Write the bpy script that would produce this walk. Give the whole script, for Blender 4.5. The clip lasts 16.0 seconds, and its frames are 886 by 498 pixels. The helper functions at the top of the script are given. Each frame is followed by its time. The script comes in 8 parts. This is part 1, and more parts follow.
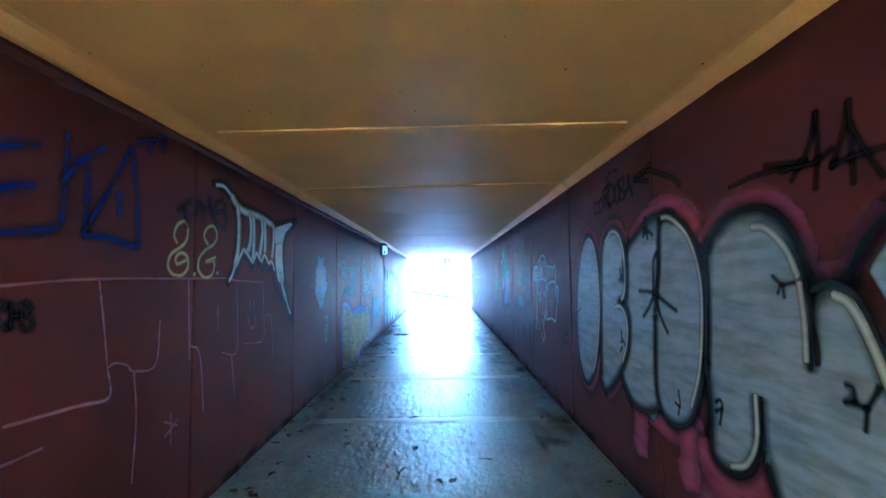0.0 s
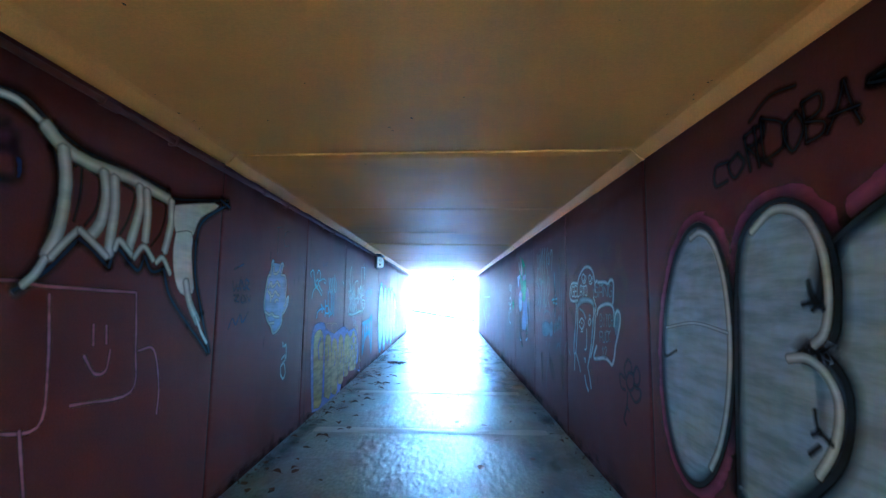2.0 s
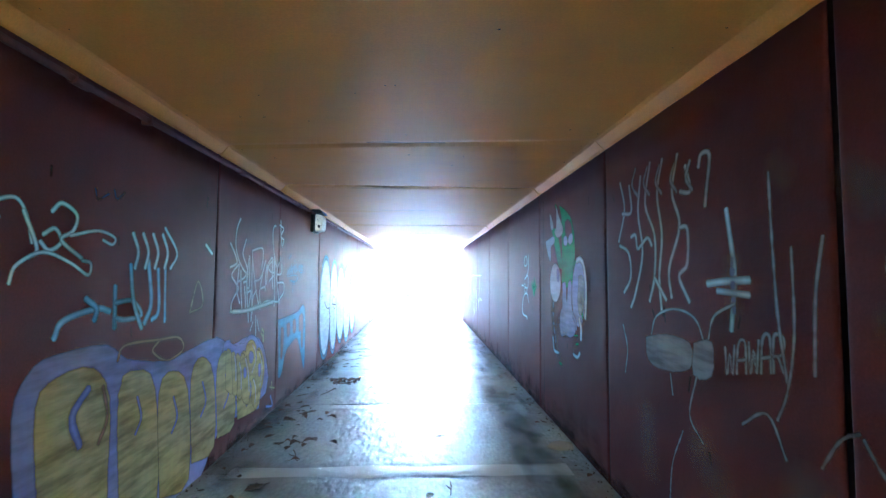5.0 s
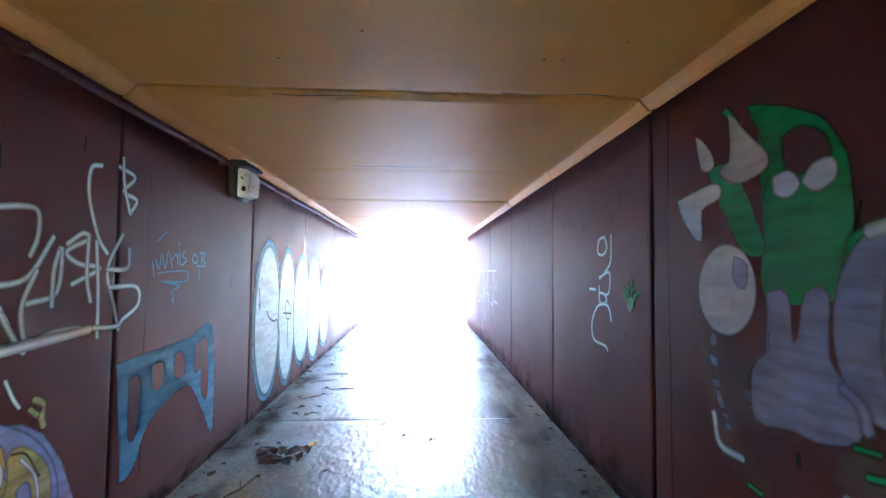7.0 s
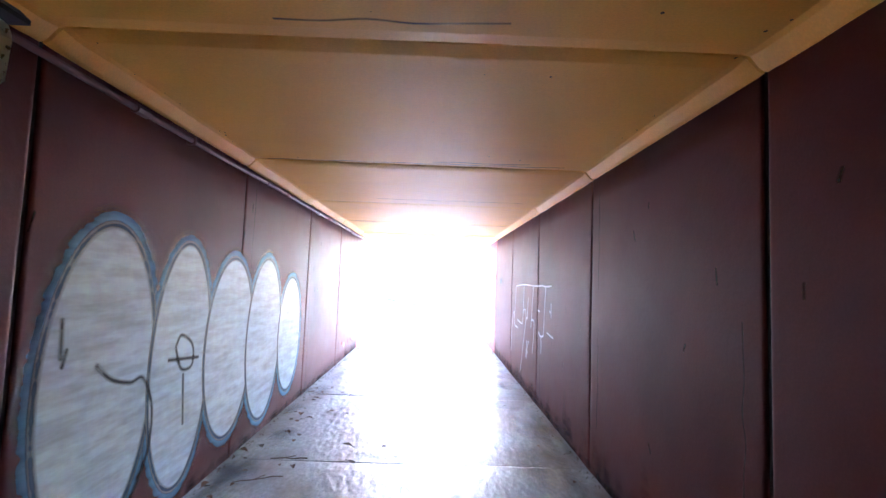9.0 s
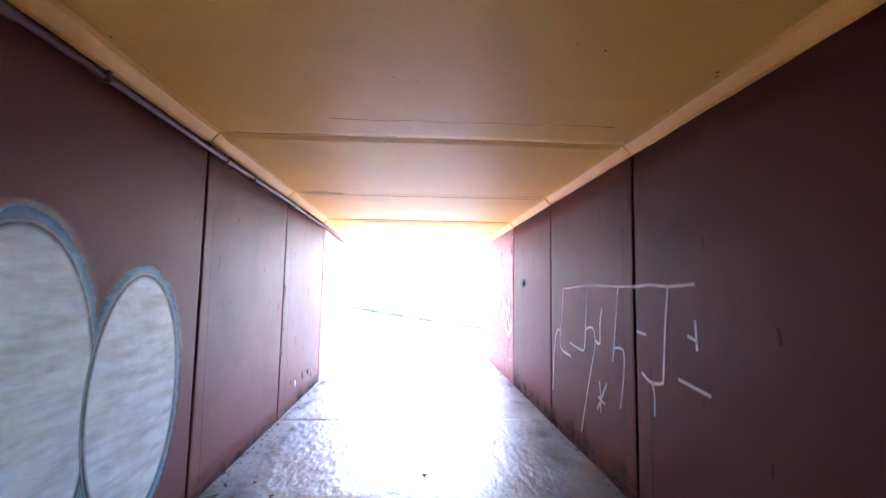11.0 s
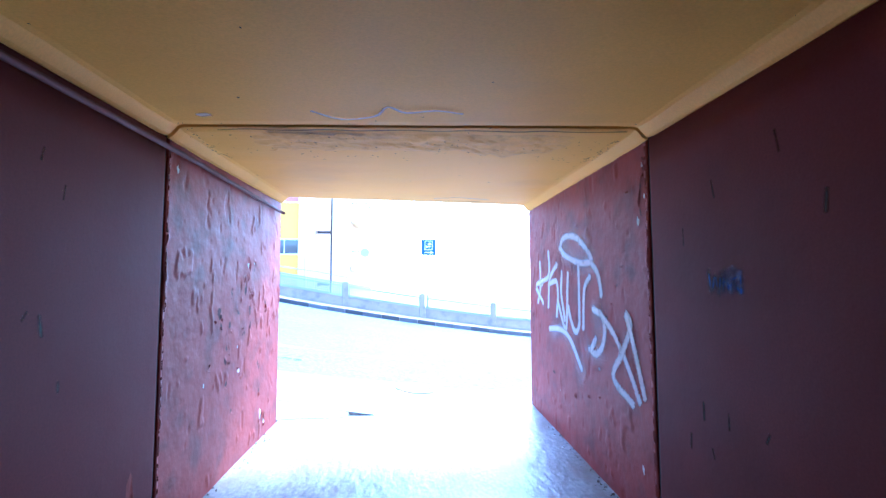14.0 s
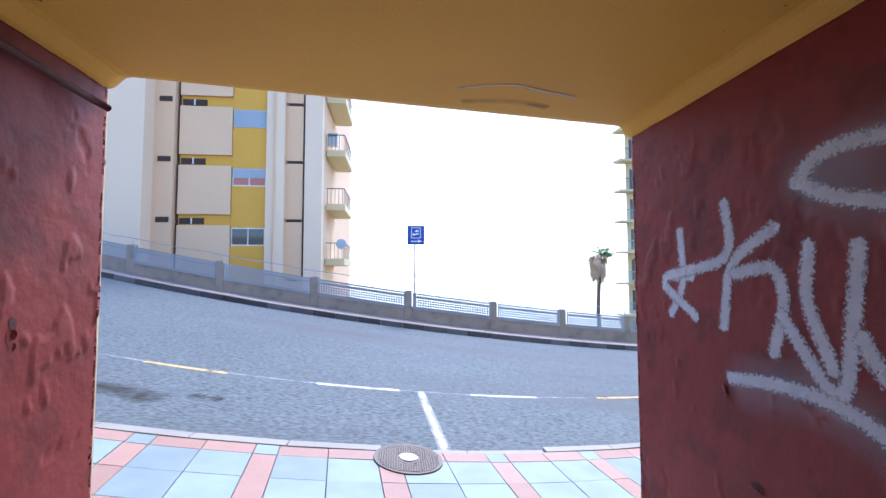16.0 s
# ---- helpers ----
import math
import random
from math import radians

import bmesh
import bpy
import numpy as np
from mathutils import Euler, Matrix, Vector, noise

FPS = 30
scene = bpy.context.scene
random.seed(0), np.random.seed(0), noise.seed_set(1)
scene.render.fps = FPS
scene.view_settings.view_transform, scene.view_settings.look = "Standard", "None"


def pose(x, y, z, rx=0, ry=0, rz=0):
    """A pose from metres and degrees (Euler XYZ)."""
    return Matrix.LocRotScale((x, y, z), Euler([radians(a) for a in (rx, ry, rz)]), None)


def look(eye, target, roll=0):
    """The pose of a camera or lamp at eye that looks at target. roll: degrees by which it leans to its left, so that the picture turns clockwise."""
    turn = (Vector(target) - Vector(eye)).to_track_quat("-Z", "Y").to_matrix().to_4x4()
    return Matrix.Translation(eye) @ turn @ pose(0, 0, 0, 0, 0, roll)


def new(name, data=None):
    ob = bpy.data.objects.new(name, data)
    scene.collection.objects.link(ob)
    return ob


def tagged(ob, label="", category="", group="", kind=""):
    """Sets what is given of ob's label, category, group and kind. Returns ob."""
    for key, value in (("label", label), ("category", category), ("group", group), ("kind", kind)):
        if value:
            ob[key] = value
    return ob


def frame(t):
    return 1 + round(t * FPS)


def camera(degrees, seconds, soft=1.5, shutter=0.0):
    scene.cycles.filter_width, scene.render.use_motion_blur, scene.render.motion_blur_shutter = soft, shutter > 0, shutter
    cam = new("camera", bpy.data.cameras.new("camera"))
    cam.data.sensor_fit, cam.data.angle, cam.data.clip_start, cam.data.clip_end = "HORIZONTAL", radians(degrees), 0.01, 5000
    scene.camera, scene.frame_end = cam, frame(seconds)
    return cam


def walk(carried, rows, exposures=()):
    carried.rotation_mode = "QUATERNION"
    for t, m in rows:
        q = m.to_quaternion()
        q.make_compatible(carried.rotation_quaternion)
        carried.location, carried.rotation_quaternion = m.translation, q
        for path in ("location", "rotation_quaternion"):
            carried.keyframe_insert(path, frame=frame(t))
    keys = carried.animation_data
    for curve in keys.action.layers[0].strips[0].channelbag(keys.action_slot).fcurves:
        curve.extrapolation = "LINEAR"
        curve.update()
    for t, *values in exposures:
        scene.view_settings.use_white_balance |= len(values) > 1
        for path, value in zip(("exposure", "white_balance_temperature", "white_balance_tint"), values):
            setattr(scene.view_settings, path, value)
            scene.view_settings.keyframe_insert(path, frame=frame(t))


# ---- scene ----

# ---- camera and walk ----
cam = camera(89.9, 16.0, soft=1.5)
PATH = [
    (0, (0.145, 0.566, 1.52), (0.15, 2.562, 1.646), -0.66),
    (0.5, (0.151, 0.882, 1.527), (0.139, 2.874, 1.707), 0.01),
    (1, (0.142, 1.266, 1.502), (0.154, 3.246, 1.783), 0.41),
    (1.5, (0.144, 1.76, 1.494), (0.172, 3.745, 1.734), 0.44),
    (2, (0.164, 2.275, 1.492), (0.142, 4.264, 1.705), 0.79),
    (2.5, (0.136, 2.8, 1.501), (0.166, 4.79, 1.699), 0.20),
    (3, (0.157, 3.431, 1.517), (0.162, 5.425, 1.675), 0.05),
    (3.5, (0.126, 4.062, 1.513), (0.165, 6.059, 1.626), 0.03),
    (4, (0.149, 4.678, 1.507), (0.189, 6.673, 1.646), 0.44),
    (6.5, (0.124, 7.841, 1.482), (0.29, 9.832, 1.567), 0.14),
    (7, (0.147, 8.518, 1.507), (0.253, 10.513, 1.602), 0.51),
    (7.5, (0.127, 9.176, 1.508), (0.228, 11.17, 1.636), 1.53),
    (8, (0.084, 9.883, 1.517), (0.186, 11.876, 1.648), 1.88),
    (8.5, (0.051, 10.517, 1.453), (0.151, 12.51, 1.595), 1.22),
    (9, (0.152, 11.178, 1.537), (0.185, 13.173, 1.675), 2.13),
    (9.5, (0.035, 11.883, 1.518), (0.127, 13.876, 1.657), 1.94),
    (12, (-0.048, 15.266, 1.454), (0.073, 17.253, 1.649), 0.95),
    (12.5, (-0.003, 16.002, 1.456), (0.113, 17.99, 1.649), 1.08),
    (13, (-0.034, 16.701, 1.47), (0.088, 18.688, 1.664), 1.02),
    (13.5, (0.044, 17.4, 1.546), (0.154, 19.391, 1.705), 0.05),
    (14, (0.033, 18.141, 1.566), (0.157, 20.132, 1.703), -0.17),
    (14.5, (0.091, 18.842, 1.558), (0.193, 20.836, 1.682), -0.02),
    (15, (0.056, 19.537, 1.537), (0.172, 21.53, 1.669), 0.14),
    (15.5, (0.015, 20.281, 1.515), (0.162, 22.271, 1.645), 0.15),
    (16, (-0.077, 20.973, 1.516), (0.132, 22.959, 1.635), -0.14),
]
# seconds, stops, kelvin, tint
EXPOSURE = [(0.0, 6.35, 3500, 1), (2.0, 6.55, 3550, 1), (4.0, 7.05, 4050, 2), (6.5, 7.15, 4700, 9), (8.0, 6.9, 5300, 18), (9.5, 6.5, 5600, 23),
            (12.0, 5.4, 5300, 21), (13.0, 4.7, 4850, 17), (14.0, 3.8, 4150, 13), (15.0, 2.8, 5050, 17), (16.0, 1.8, 5500, 16)]
walk(cam, [(t, look(eye, target, roll)) for t, eye, target, roll in PATH], EXPOSURE)

# ---- world and sun ----
scene.cycles.transparent_max_bounces = 32  # many thin coats of paint lie over one another
world = bpy.data.worlds.new("world")
scene.world = world
world.use_nodes = True
sky = world.node_tree.nodes.new("ShaderNodeTexSky")
sky.sky_type, sky.sun_disc, sky.sun_elevation, sky.sun_rotation = "NISHITA", False, radians(56), radians(20)
sky.air_density, sky.dust_density = 1.0, 1.5
world.node_tree.nodes["Background"].inputs[1].default_value = 0.15
world.node_tree.links.new(sky.outputs[0], world.node_tree.nodes["Background"].inputs[0])
sun = new("sun", bpy.data.lights.new("sun", "SUN"))
sun.data.energy, sun.data.angle, sun.data.color = 1.3, radians(10), (1.0, 0.95, 0.88)
sun.matrix_world = look((0, 0, 0), (-math.sin(radians(20)) * math.cos(radians(56)), -math.cos(radians(20)) * math.cos(radians(56)), -math.sin(radians(56))))


# ---- materials ----
def material(name, colour, rough=0.7, metal=0.0, vary=0.25, scale=3.0, fine=60.0, bump=0.15, bump_scale=None, dirt=None, dirt_at=(0.55, 0.75), dirt_scale=1.3, piece=0.0, stretch=(1, 1, 1), sheen_noise=0.1, depth=0.004, gloss=0.5, grain_dark=0.75, grain_mix=0.35):
    """Principled paint with broad mottling, fine grain, relief and, with dirt, patches of a second colour."""
    m = bpy.data.materials.new(name)
    m.use_nodes = True
    nodes, links = m.node_tree.nodes, m.node_tree.links
    bsdf = nodes["Principled BSDF"]
    coord = nodes.new("ShaderNodeNewGeometry").outputs["Position"]
    if stretch != (1, 1, 1):
        mul = nodes.new("ShaderNodeVectorMath")
        mul.operation = "MULTIPLY"
        mul.inputs[1].default_value = stretch
        links.new(coord, mul.inputs[0])
        coord = mul.outputs[0]

    def noise_of(s, detail=4.0):
        n = nodes.new("ShaderNodeTexNoise")
        n.inputs["Scale"].default_value, n.inputs["Detail"].default_value = s, detail
        links.new(coord, n.inputs["Vector"])
        return n.outputs["Fac"]

    def mixed(fac, a, b):
        x = nodes.new("ShaderNodeMix")
        x.data_type = "RGBA"
        links.new(fac, x.inputs["Factor"])
        for socket, value in ((x.inputs["A"], a), (x.inputs["B"], b)):
            if isinstance(value, tuple):
                socket.default_value = (*value, 1)
            else:
                links.new(value, socket)
        return x.outputs["Result"]

    broad, grain = noise_of(scale), noise_of(fine, 6.0)
    lo = tuple(c * (1 - vary) for c in colour)
    hi = tuple(min(1.0, c * (1 + vary)) for c in colour)
    out = mixed(broad, lo, hi)
    speck = nodes.new("ShaderNodeMapRange")
    speck.inputs["From Min"].default_value, speck.inputs["From Max"].default_value = 0.3, 0.7
    speck.inputs["To Min"].default_value, speck.inputs["To Max"].default_value = 0.0, grain_mix
    links.new(grain, speck.inputs["Value"])
    out = mixed(speck.outputs[0], out, tuple(c * grain_dark for c in colour))
    if dirt:
        step = nodes.new("ShaderNodeMapRange")
        step.inputs["From Min"].default_value, step.inputs["From Max"].default_value = dirt_at
        links.new(noise_of(dirt_scale, 8.0), step.inputs["Value"])
        out = mixed(step.outputs[0], out, dirt)
    if piece:
        rnd = nodes.new("ShaderNodeObjectInfo").outputs["Random"]
        hsv = nodes.new("ShaderNodeHueSaturation")
        rng = nodes.new("ShaderNodeMapRange")
        rng.inputs["To Min"].default_value, rng.inputs["To Max"].default_value = 1 - piece, 1 + piece
        links.new(rnd, rng.inputs["Value"])
        links.new(rng.outputs[0], hsv.inputs["Value"])
        links.new(out, hsv.inputs["Color"])
        out = hsv.outputs[0]
    links.new(out, bsdf.inputs["Base Color"])
    rr = nodes.new("ShaderNodeMapRange")
    rr.inputs["To Min"].default_value, rr.inputs["To Max"].default_value = max(0.02, rough - sheen_noise), min(1, rough + sheen_noise)
    links.new(noise_of(scale * 4), rr.inputs["Value"])
    links.new(rr.outputs[0], bsdf.inputs["Roughness"])
    bsdf.inputs["Metallic"].default_value = metal
    bsdf.inputs["Specular IOR Level"].default_value = gloss
    if bump:
        b = nodes.new("ShaderNodeBump")
        b.inputs["Strength"].default_value, b.inputs["Distance"].default_value = bump, depth
        links.new(noise_of(bump_scale or fine * 0.5, 8.0), b.inputs["Height"])
        links.new(b.outputs[0], bsdf.inputs["Normal"])
    return m


def spray(name, colour, thin=0.0, rough=0.6, chipped=False, cover=1.0):
    """Sprayed paint: its edges feather by the 'soft' attribute, and thin places let the wall through."""
    m = bpy.data.materials.new(name)
    m.use_nodes = True
    nodes, links = m.node_tree.nodes, m.node_tree.links
    bsdf = nodes["Principled BSDF"]
    bsdf.inputs["Roughness"].default_value = rough
    bsdf.inputs["Specular IOR Level"].default_value = 0.25
    pos = nodes.new("ShaderNodeNewGeometry").outputs["Position"]
    n = nodes.new("ShaderNodeTexNoise")
    n.inputs["Scale"].default_value, n.inputs["Detail"].default_value = 14, 6
    links.new(pos, n.inputs["Vector"])
    mix = nodes.new("ShaderNodeMix")
    mix.data_type = "RGBA"
    mix.inputs["A"].default_value, mix.inputs["B"].default_value = (*(c * 0.82 for c in colour), 1), (*(min(0.95, c * 1.2) for c in colour), 1)
    links.new(n.outputs["Fac"], mix.inputs["Factor"])
    links.new(mix.outputs["Result"], bsdf.inputs["Base Color"])
    soft = nodes.new("ShaderNodeAttribute")
    soft.attribute_name = "soft"
    edge = nodes.new("ShaderNodeMapRange")
    edge.inputs["From Min"].default_value, edge.inputs["From Max"].default_value = 0.0, 0.9
    links.new(soft.outputs["Fac"], edge.inputs["Value"])
    streak = nodes.new("ShaderNodeTexNoise")
    streak.inputs["Scale"].default_value, streak.inputs["Detail"].default_value = 5, 5
    mul = nodes.new("ShaderNodeVectorMath")
    mul.operation, mul.inputs[1].default_value = "MULTIPLY", (1, 0.8, 4.5)
    links.new(pos, mul.inputs[0])
    links.new(mul.outputs[0], streak.inputs["Vector"])
    wear = nodes.new("ShaderNodeMapRange")
    wear.inputs["From Min"].default_value, wear.inputs["From Max"].default_value = 0.32, 0.62
    wear.inputs["To Min"].default_value, wear.inputs["To Max"].default_value = 1.0 - thin, 1.0
    if chipped:
        mul.inputs[1].default_value, streak.inputs["Scale"].default_value = (1, 1, 1), 75
    links.new(streak.outputs["Fac"], wear.inputs["Value"])
    both = nodes.new("ShaderNodeMath")
    both.operation = "MULTIPLY"
    links.new(edge.outputs[0], both.inputs[0])
    links.new(wear.outputs[0], both.inputs[1])
    if chipped:
        add = nodes.new("ShaderNodeMath")
        add.operation, add.inputs[1].default_value = "MULTIPLY_ADD", 1.3
        links.new(streak.outputs["Fac"], add.inputs[0])
        links.new(soft.outputs["Fac"], add.inputs[2])
        wear.inputs["From Min"].default_value, wear.inputs["From Max"].default_value = 0.82, 1.25
        wear.inputs["To Min"].default_value = 0.0
        links.new(add.outputs[0], wear.inputs["Value"])
        both.inputs[0].default_value = 1.0
        links.remove(both.inputs[0].links[0])
    thinned = nodes.new("ShaderNodeMath")
    thinned.operation, thinned.inputs[1].default_value = "MULTIPLY", cover
    links.new(both.outputs[0], thinned.inputs[0])
    links.new(thinned.outputs[0], bsdf.inputs["Alpha"])
    return m


def plain(name, colour, rough=0.5, metal=0.0):
    m = bpy.data.materials.new(name)
    m.use_nodes = True
    bsdf = m.node_tree.nodes["Principled BSDF"]
    bsdf.inputs["Base Color"].default_value = (*colour, 1)
    bsdf.inputs["Roughness"].default_value, bsdf.inputs["Metallic"].default_value = rough, metal
    return m


RED = material("red_wall_paint", (0.135, 0.03, 0.029), 0.66, vary=0.22, scale=1.1, fine=90, bump=0.35, bump_scale=24, dirt=(0.062, 0.012, 0.009), dirt_at=(0.5, 0.8), dirt_scale=0.9, piece=0.08, gloss=0.17, grain_mix=0.6)
RED_ROUGH = material("flaking_red_paint", (0.25, 0.038, 0.027), 0.58, vary=0.3, scale=2.5, fine=60, bump=0.5, bump_scale=22, dirt=(0.15, 0.026, 0.019), dirt_at=(0.5, 0.7), dirt_scale=4, depth=0.006, gloss=0.3)
RED_STAIN = spray("damp_red_stain", (0.07, 0.018, 0.014), 0.85)
GAP = material("dark_joint", (0.02, 0.015, 0.013), 0.9, vary=0.3, bump=0)
CORE = material("bare_concrete", (0.3, 0.28, 0.25), 0.9, vary=0.2, bump=0.3)
OCHRE = material("ochre_ceiling_paint", (0.9, 0.465, 0.075), 0.58, vary=0.1, scale=0.9, fine=80, bump=0.2, bump_scale=10, dirt=(0.68, 0.34, 0.08), dirt_at=(0.58, 0.85), dirt_scale=0.8, stretch=(1, 1.6, 1), gloss=0.15, grain_mix=0.45)
OCHRE_ROUGH = material("broken_ochre_plaster", (0.82, 0.42, 0.075), 0.75, vary=0.2, scale=5, fine=50, bump=0.55, bump_scale=9, dirt=(0.6, 0.3, 0.055), dirt_at=(0.54, 0.72), dirt_scale=7, depth=0.02)
FLOOR = material("worn_concrete_floor", (0.32, 0.365, 0.39), 0.38, vary=0.35, scale=1.6, fine=38, bump=1.0, bump_scale=16, grain_mix=0.8, grain_dark=0.42, dirt=(0.16, 0.15, 0.135), dirt_at=(0.46, 0.64), dirt_scale=2.4, piece=0.06, sheen_noise=0.2, depth=0.011, stretch=(1, 0.5, 1))
STRIP = material("pale_mortar_strip", (0.46, 0.47, 0.46), 0.4, vary=0.2, scale=5, bump=0.5, depth=0.005)
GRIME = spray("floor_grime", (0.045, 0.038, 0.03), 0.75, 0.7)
BARE = material("bare_dark_render", (0.1, 0.032, 0.027), 0.9, vary=0.4, scale=30, bump=0.5)
PIT = plain("dark_pit", (0.09, 0.05, 0.02), 0.9)
WHITE_CHIP = material("white_chipped_plaster", (0.6, 0.58, 0.55), 0.8, vary=0.2, bump=0.6)
CONDUIT = material("painted_conduit", (0.11, 0.022, 0.016), 0.62, vary=0.15, bump=0.1)
BLACK = material("black_plastic", (0.015, 0.015, 0.016), 0.5, vary=0.2, bump=0.05)
CREAM = material("yellowed_lamp_lens", (0.85, 0.8, 0.58), 0.3, vary=0.12, scale=8, bump=0.05, dirt=(0.7, 0.62, 0.4), dirt_at=(0.55, 0.8), dirt_scale=7)
CREAM.node_tree.nodes["Principled BSDF"].inputs["Transmission Weight"].default_value = 0.85
LEAF = material("dry_brown_leaf", (0.09, 0.045, 0.024), 0.75, vary=0.5, scale=30, bump=0.4, piece=0.5)
LEAF_DARK = material("wet_dark_leaf", (0.05, 0.035, 0.022), 0.6, vary=0.4, scale=30, bump=0.4, piece=0.5)
LEAF_RED = plain("red_leaf", (0.45, 0.05, 0.04), 0.6)
LEAF_YELLOW = plain("yellow_leaf", (0.7, 0.42, 0.05), 0.6)
TWIG = plain("twig_bark", (0.09, 0.06, 0.04), 0.9)
ASPHALT = material("grey_asphalt", (0.135, 0.168, 0.19), 0.85, vary=0.18, scale=0.6, fine=42, bump=1.0, bump_scale=60, grain_mix=1.0, grain_dark=0.22, dirt=(0.075, 0.08, 0.09), dirt_at=(0.5, 0.75), dirt_scale=0.5, stretch=(0.35, 1, 1))
OIL = spray("oil_stain", (0.035, 0.035, 0.035), 0.8, 0.6)
ROAD_WHITE = spray("white_road_paint", (0.62, 0.62, 0.6), 0.55, 0.7)
ROAD_YELLOW = spray("yellow_road_paint", (0.62, 0.45, 0.2), 0.6, 0.7)
ROAD_GREY = spray("worn_grey_road_paint", (0.42, 0.44, 0.46), 0.6, 0.7)
KERB = material("kerb_concrete", (0.27, 0.26, 0.24), 0.8, vary=0.15, fine=70, bump=0.4, piece=0.1)
KERB_DARK = material("dark_kerb_face", (0.1, 0.1, 0.105), 0.8, vary=0.35, scale=1.5, piece=0.6, bump=0.4)
PALE_PAVING = material("pale_paving", (0.3, 0.26, 0.2), 0.8, vary=0.15, fine=70, bump=0.4)
FAR_PAVING = material("pinkish_paving", (0.33, 0.26, 0.23), 0.8, vary=0.25, scale=2, bump=0.3)
TILE_BLUE = material("pale_blue_paving_tile", (0.2, 0.265, 0.305), 0.6, vary=0.3, scale=3.5, fine=80, bump=0.2, piece=0.12)
TILE_PINK = material("pink_paving_tile", (0.32, 0.185, 0.155), 0.6, vary=0.14, scale=6, fine=80, bump=0.2, piece=0.1)
GROUT = material("dark_tile_bed", (0.09, 0.085, 0.08), 0.9, vary=0.2)
IRON = material("cast_iron", (0.12, 0.10, 0.09), 0.55, 0.6, vary=0.25, scale=20, bump=0.3)
IRON_LID = material("worn_iron_centre", (0.3, 0.3, 0.3), 0.5, 0.5, vary=0.2, scale=20, bump=0.2)
PARAPET = material("parapet_concrete", (0.31, 0.27, 0.23), 0.85, vary=0.2, scale=2, bump=0.4, dirt=(0.2, 0.19, 0.17), dirt_at=(0.5, 0.7), dirt_scale=3)
GALV = material("galvanised_panel", (0.34, 0.38, 0.43), 0.6, 0.2, vary=0.12, scale=3, bump=0.05)
STEEL = plain("steel", (0.4, 0.41, 0.43), 0.4, 0.8)
SIGN_BLUE = plain("blue_sign", (0.015, 0.06, 0.36), 0.4)
SIGN_WHITE = plain("white_sign", (0.8, 0.82, 0.85), 0.45)
WALL_WHITE = material("white_render", (0.8, 0.64, 0.48), 0.85, vary=0.05, scale=0.3, fine=20, bump=0.1)
WALL_BEIGE = material("beige_render", (0.74, 0.52, 0.34), 0.85, vary=0.06, scale=0.4, fine=20, bump=0.1)
WALL_OCHRE = material("ochre_render", (0.68, 0.38, 0.06), 0.85, vary=0.08, scale=0.5, fine=20, bump=0.1)
WALL_CREAM = material("cream_render", (0.68, 0.58, 0.36), 0.85, vary=0.08, scale=0.5, fine=20, bump=0.1)
# for the added unseen walls, yellow to warm the light from behind
BOUNCE_YELLOW = material("yellow_bounce_render", (0.53, 0.42, 0.16), 0.85, vary=0.08, scale=0.5, fine=20, bump=0.1)
SEAM = plain("dark_seam", (0.05, 0.03, 0.025), 0.8)
GLASS = plain("window_glass", (0.05, 0.06, 0.07), 0.05)
FRAME_WHITE = plain("white_window_frame", (0.7, 0.7, 0.7), 0.5)
SHUTTER = plain("blue_grey_shutter", (0.38, 0.46, 0.55), 0.6)
CURTAIN = material("pink_curtain", (0.5, 0.2, 0.17), 0.9, vary=0.3, scale=14, bump=0)
AWNING = plain("green_awning", (0.09, 0.3, 0.25), 0.7)
RAIL = plain("dark_railing", (0.07, 0.08, 0.08), 0.5, 0.3)
RAIL_GLASS = plain("teal_balcony_glass", (0.2, 0.42, 0.42), 0.15)
PALM_GREEN = material("palm_frond", (0.08, 0.2, 0.08), 0.6, vary=0.5, scale=4, bump=0, piece=0.3)
PALM_DRY = material("dry_palm_skirt", (0.5, 0.37, 0.25), 0.9, vary=0.4, scale=6, bump=0, piece=0.3)
BARK = material("palm_bark", (0.17, 0.13, 0.1), 0.9, vary=0.3, scale=8, bump=0.5)
SEA = material("hazy_sea", (0.12, 0.18, 0.22), 0.12, vary=0.2, scale=0.05, fine=0.6, bump=0.4, bump_scale=0.4, depth=0.3)
SCRUB = material("dry_hillside", (0.16, 0.15, 0.09), 0.95, vary=0.4, scale=0.4, bump=0.6, depth=0.1)


# ---- mesh helpers ----
def ob_of(name, bm, mat, smooth=False):
    me = bpy.data.meshes.new(name)
    if smooth:
        for f in bm.faces:
            f.smooth = True
    bm.to_mesh(me)
    bm.free()
    for one in mat if isinstance(mat, (list, tuple)) else (mat,):
        me.materials.append(one)
    return new(name, me)


def part(name, bm, mat, parent, label="", smooth=False):
    ob = ob_of(name, bm, mat, smooth)
    ob.parent = parent
    if label:
        ob["label"] = label
    return ob


def thing(name, at, label, category, group="", kind=""):
    e = new(name)
    e.location = at
    e.empty_display_size = 0.1
    return tagged(e, label, category, group, kind)


def add_box(bm, a, b, bevel=0.0):
    made = bmesh.ops.create_cube(bm, size=1)["verts"]
    for v in made:
        v.co = Vector([(a[i] + b[i]) / 2 + v.co[i] * abs(b[i] - a[i]) for i in range(3)])
    if bevel:
        edges = list({e for v in made for e in v.link_edges})
        bmesh.ops.bevel(bm, geom=edges, offset=bevel, segments=1, affect="EDGES")
    return bm


def box(a, b, bevel=0.0):
    return add_box(bmesh.new(), a, b, bevel)


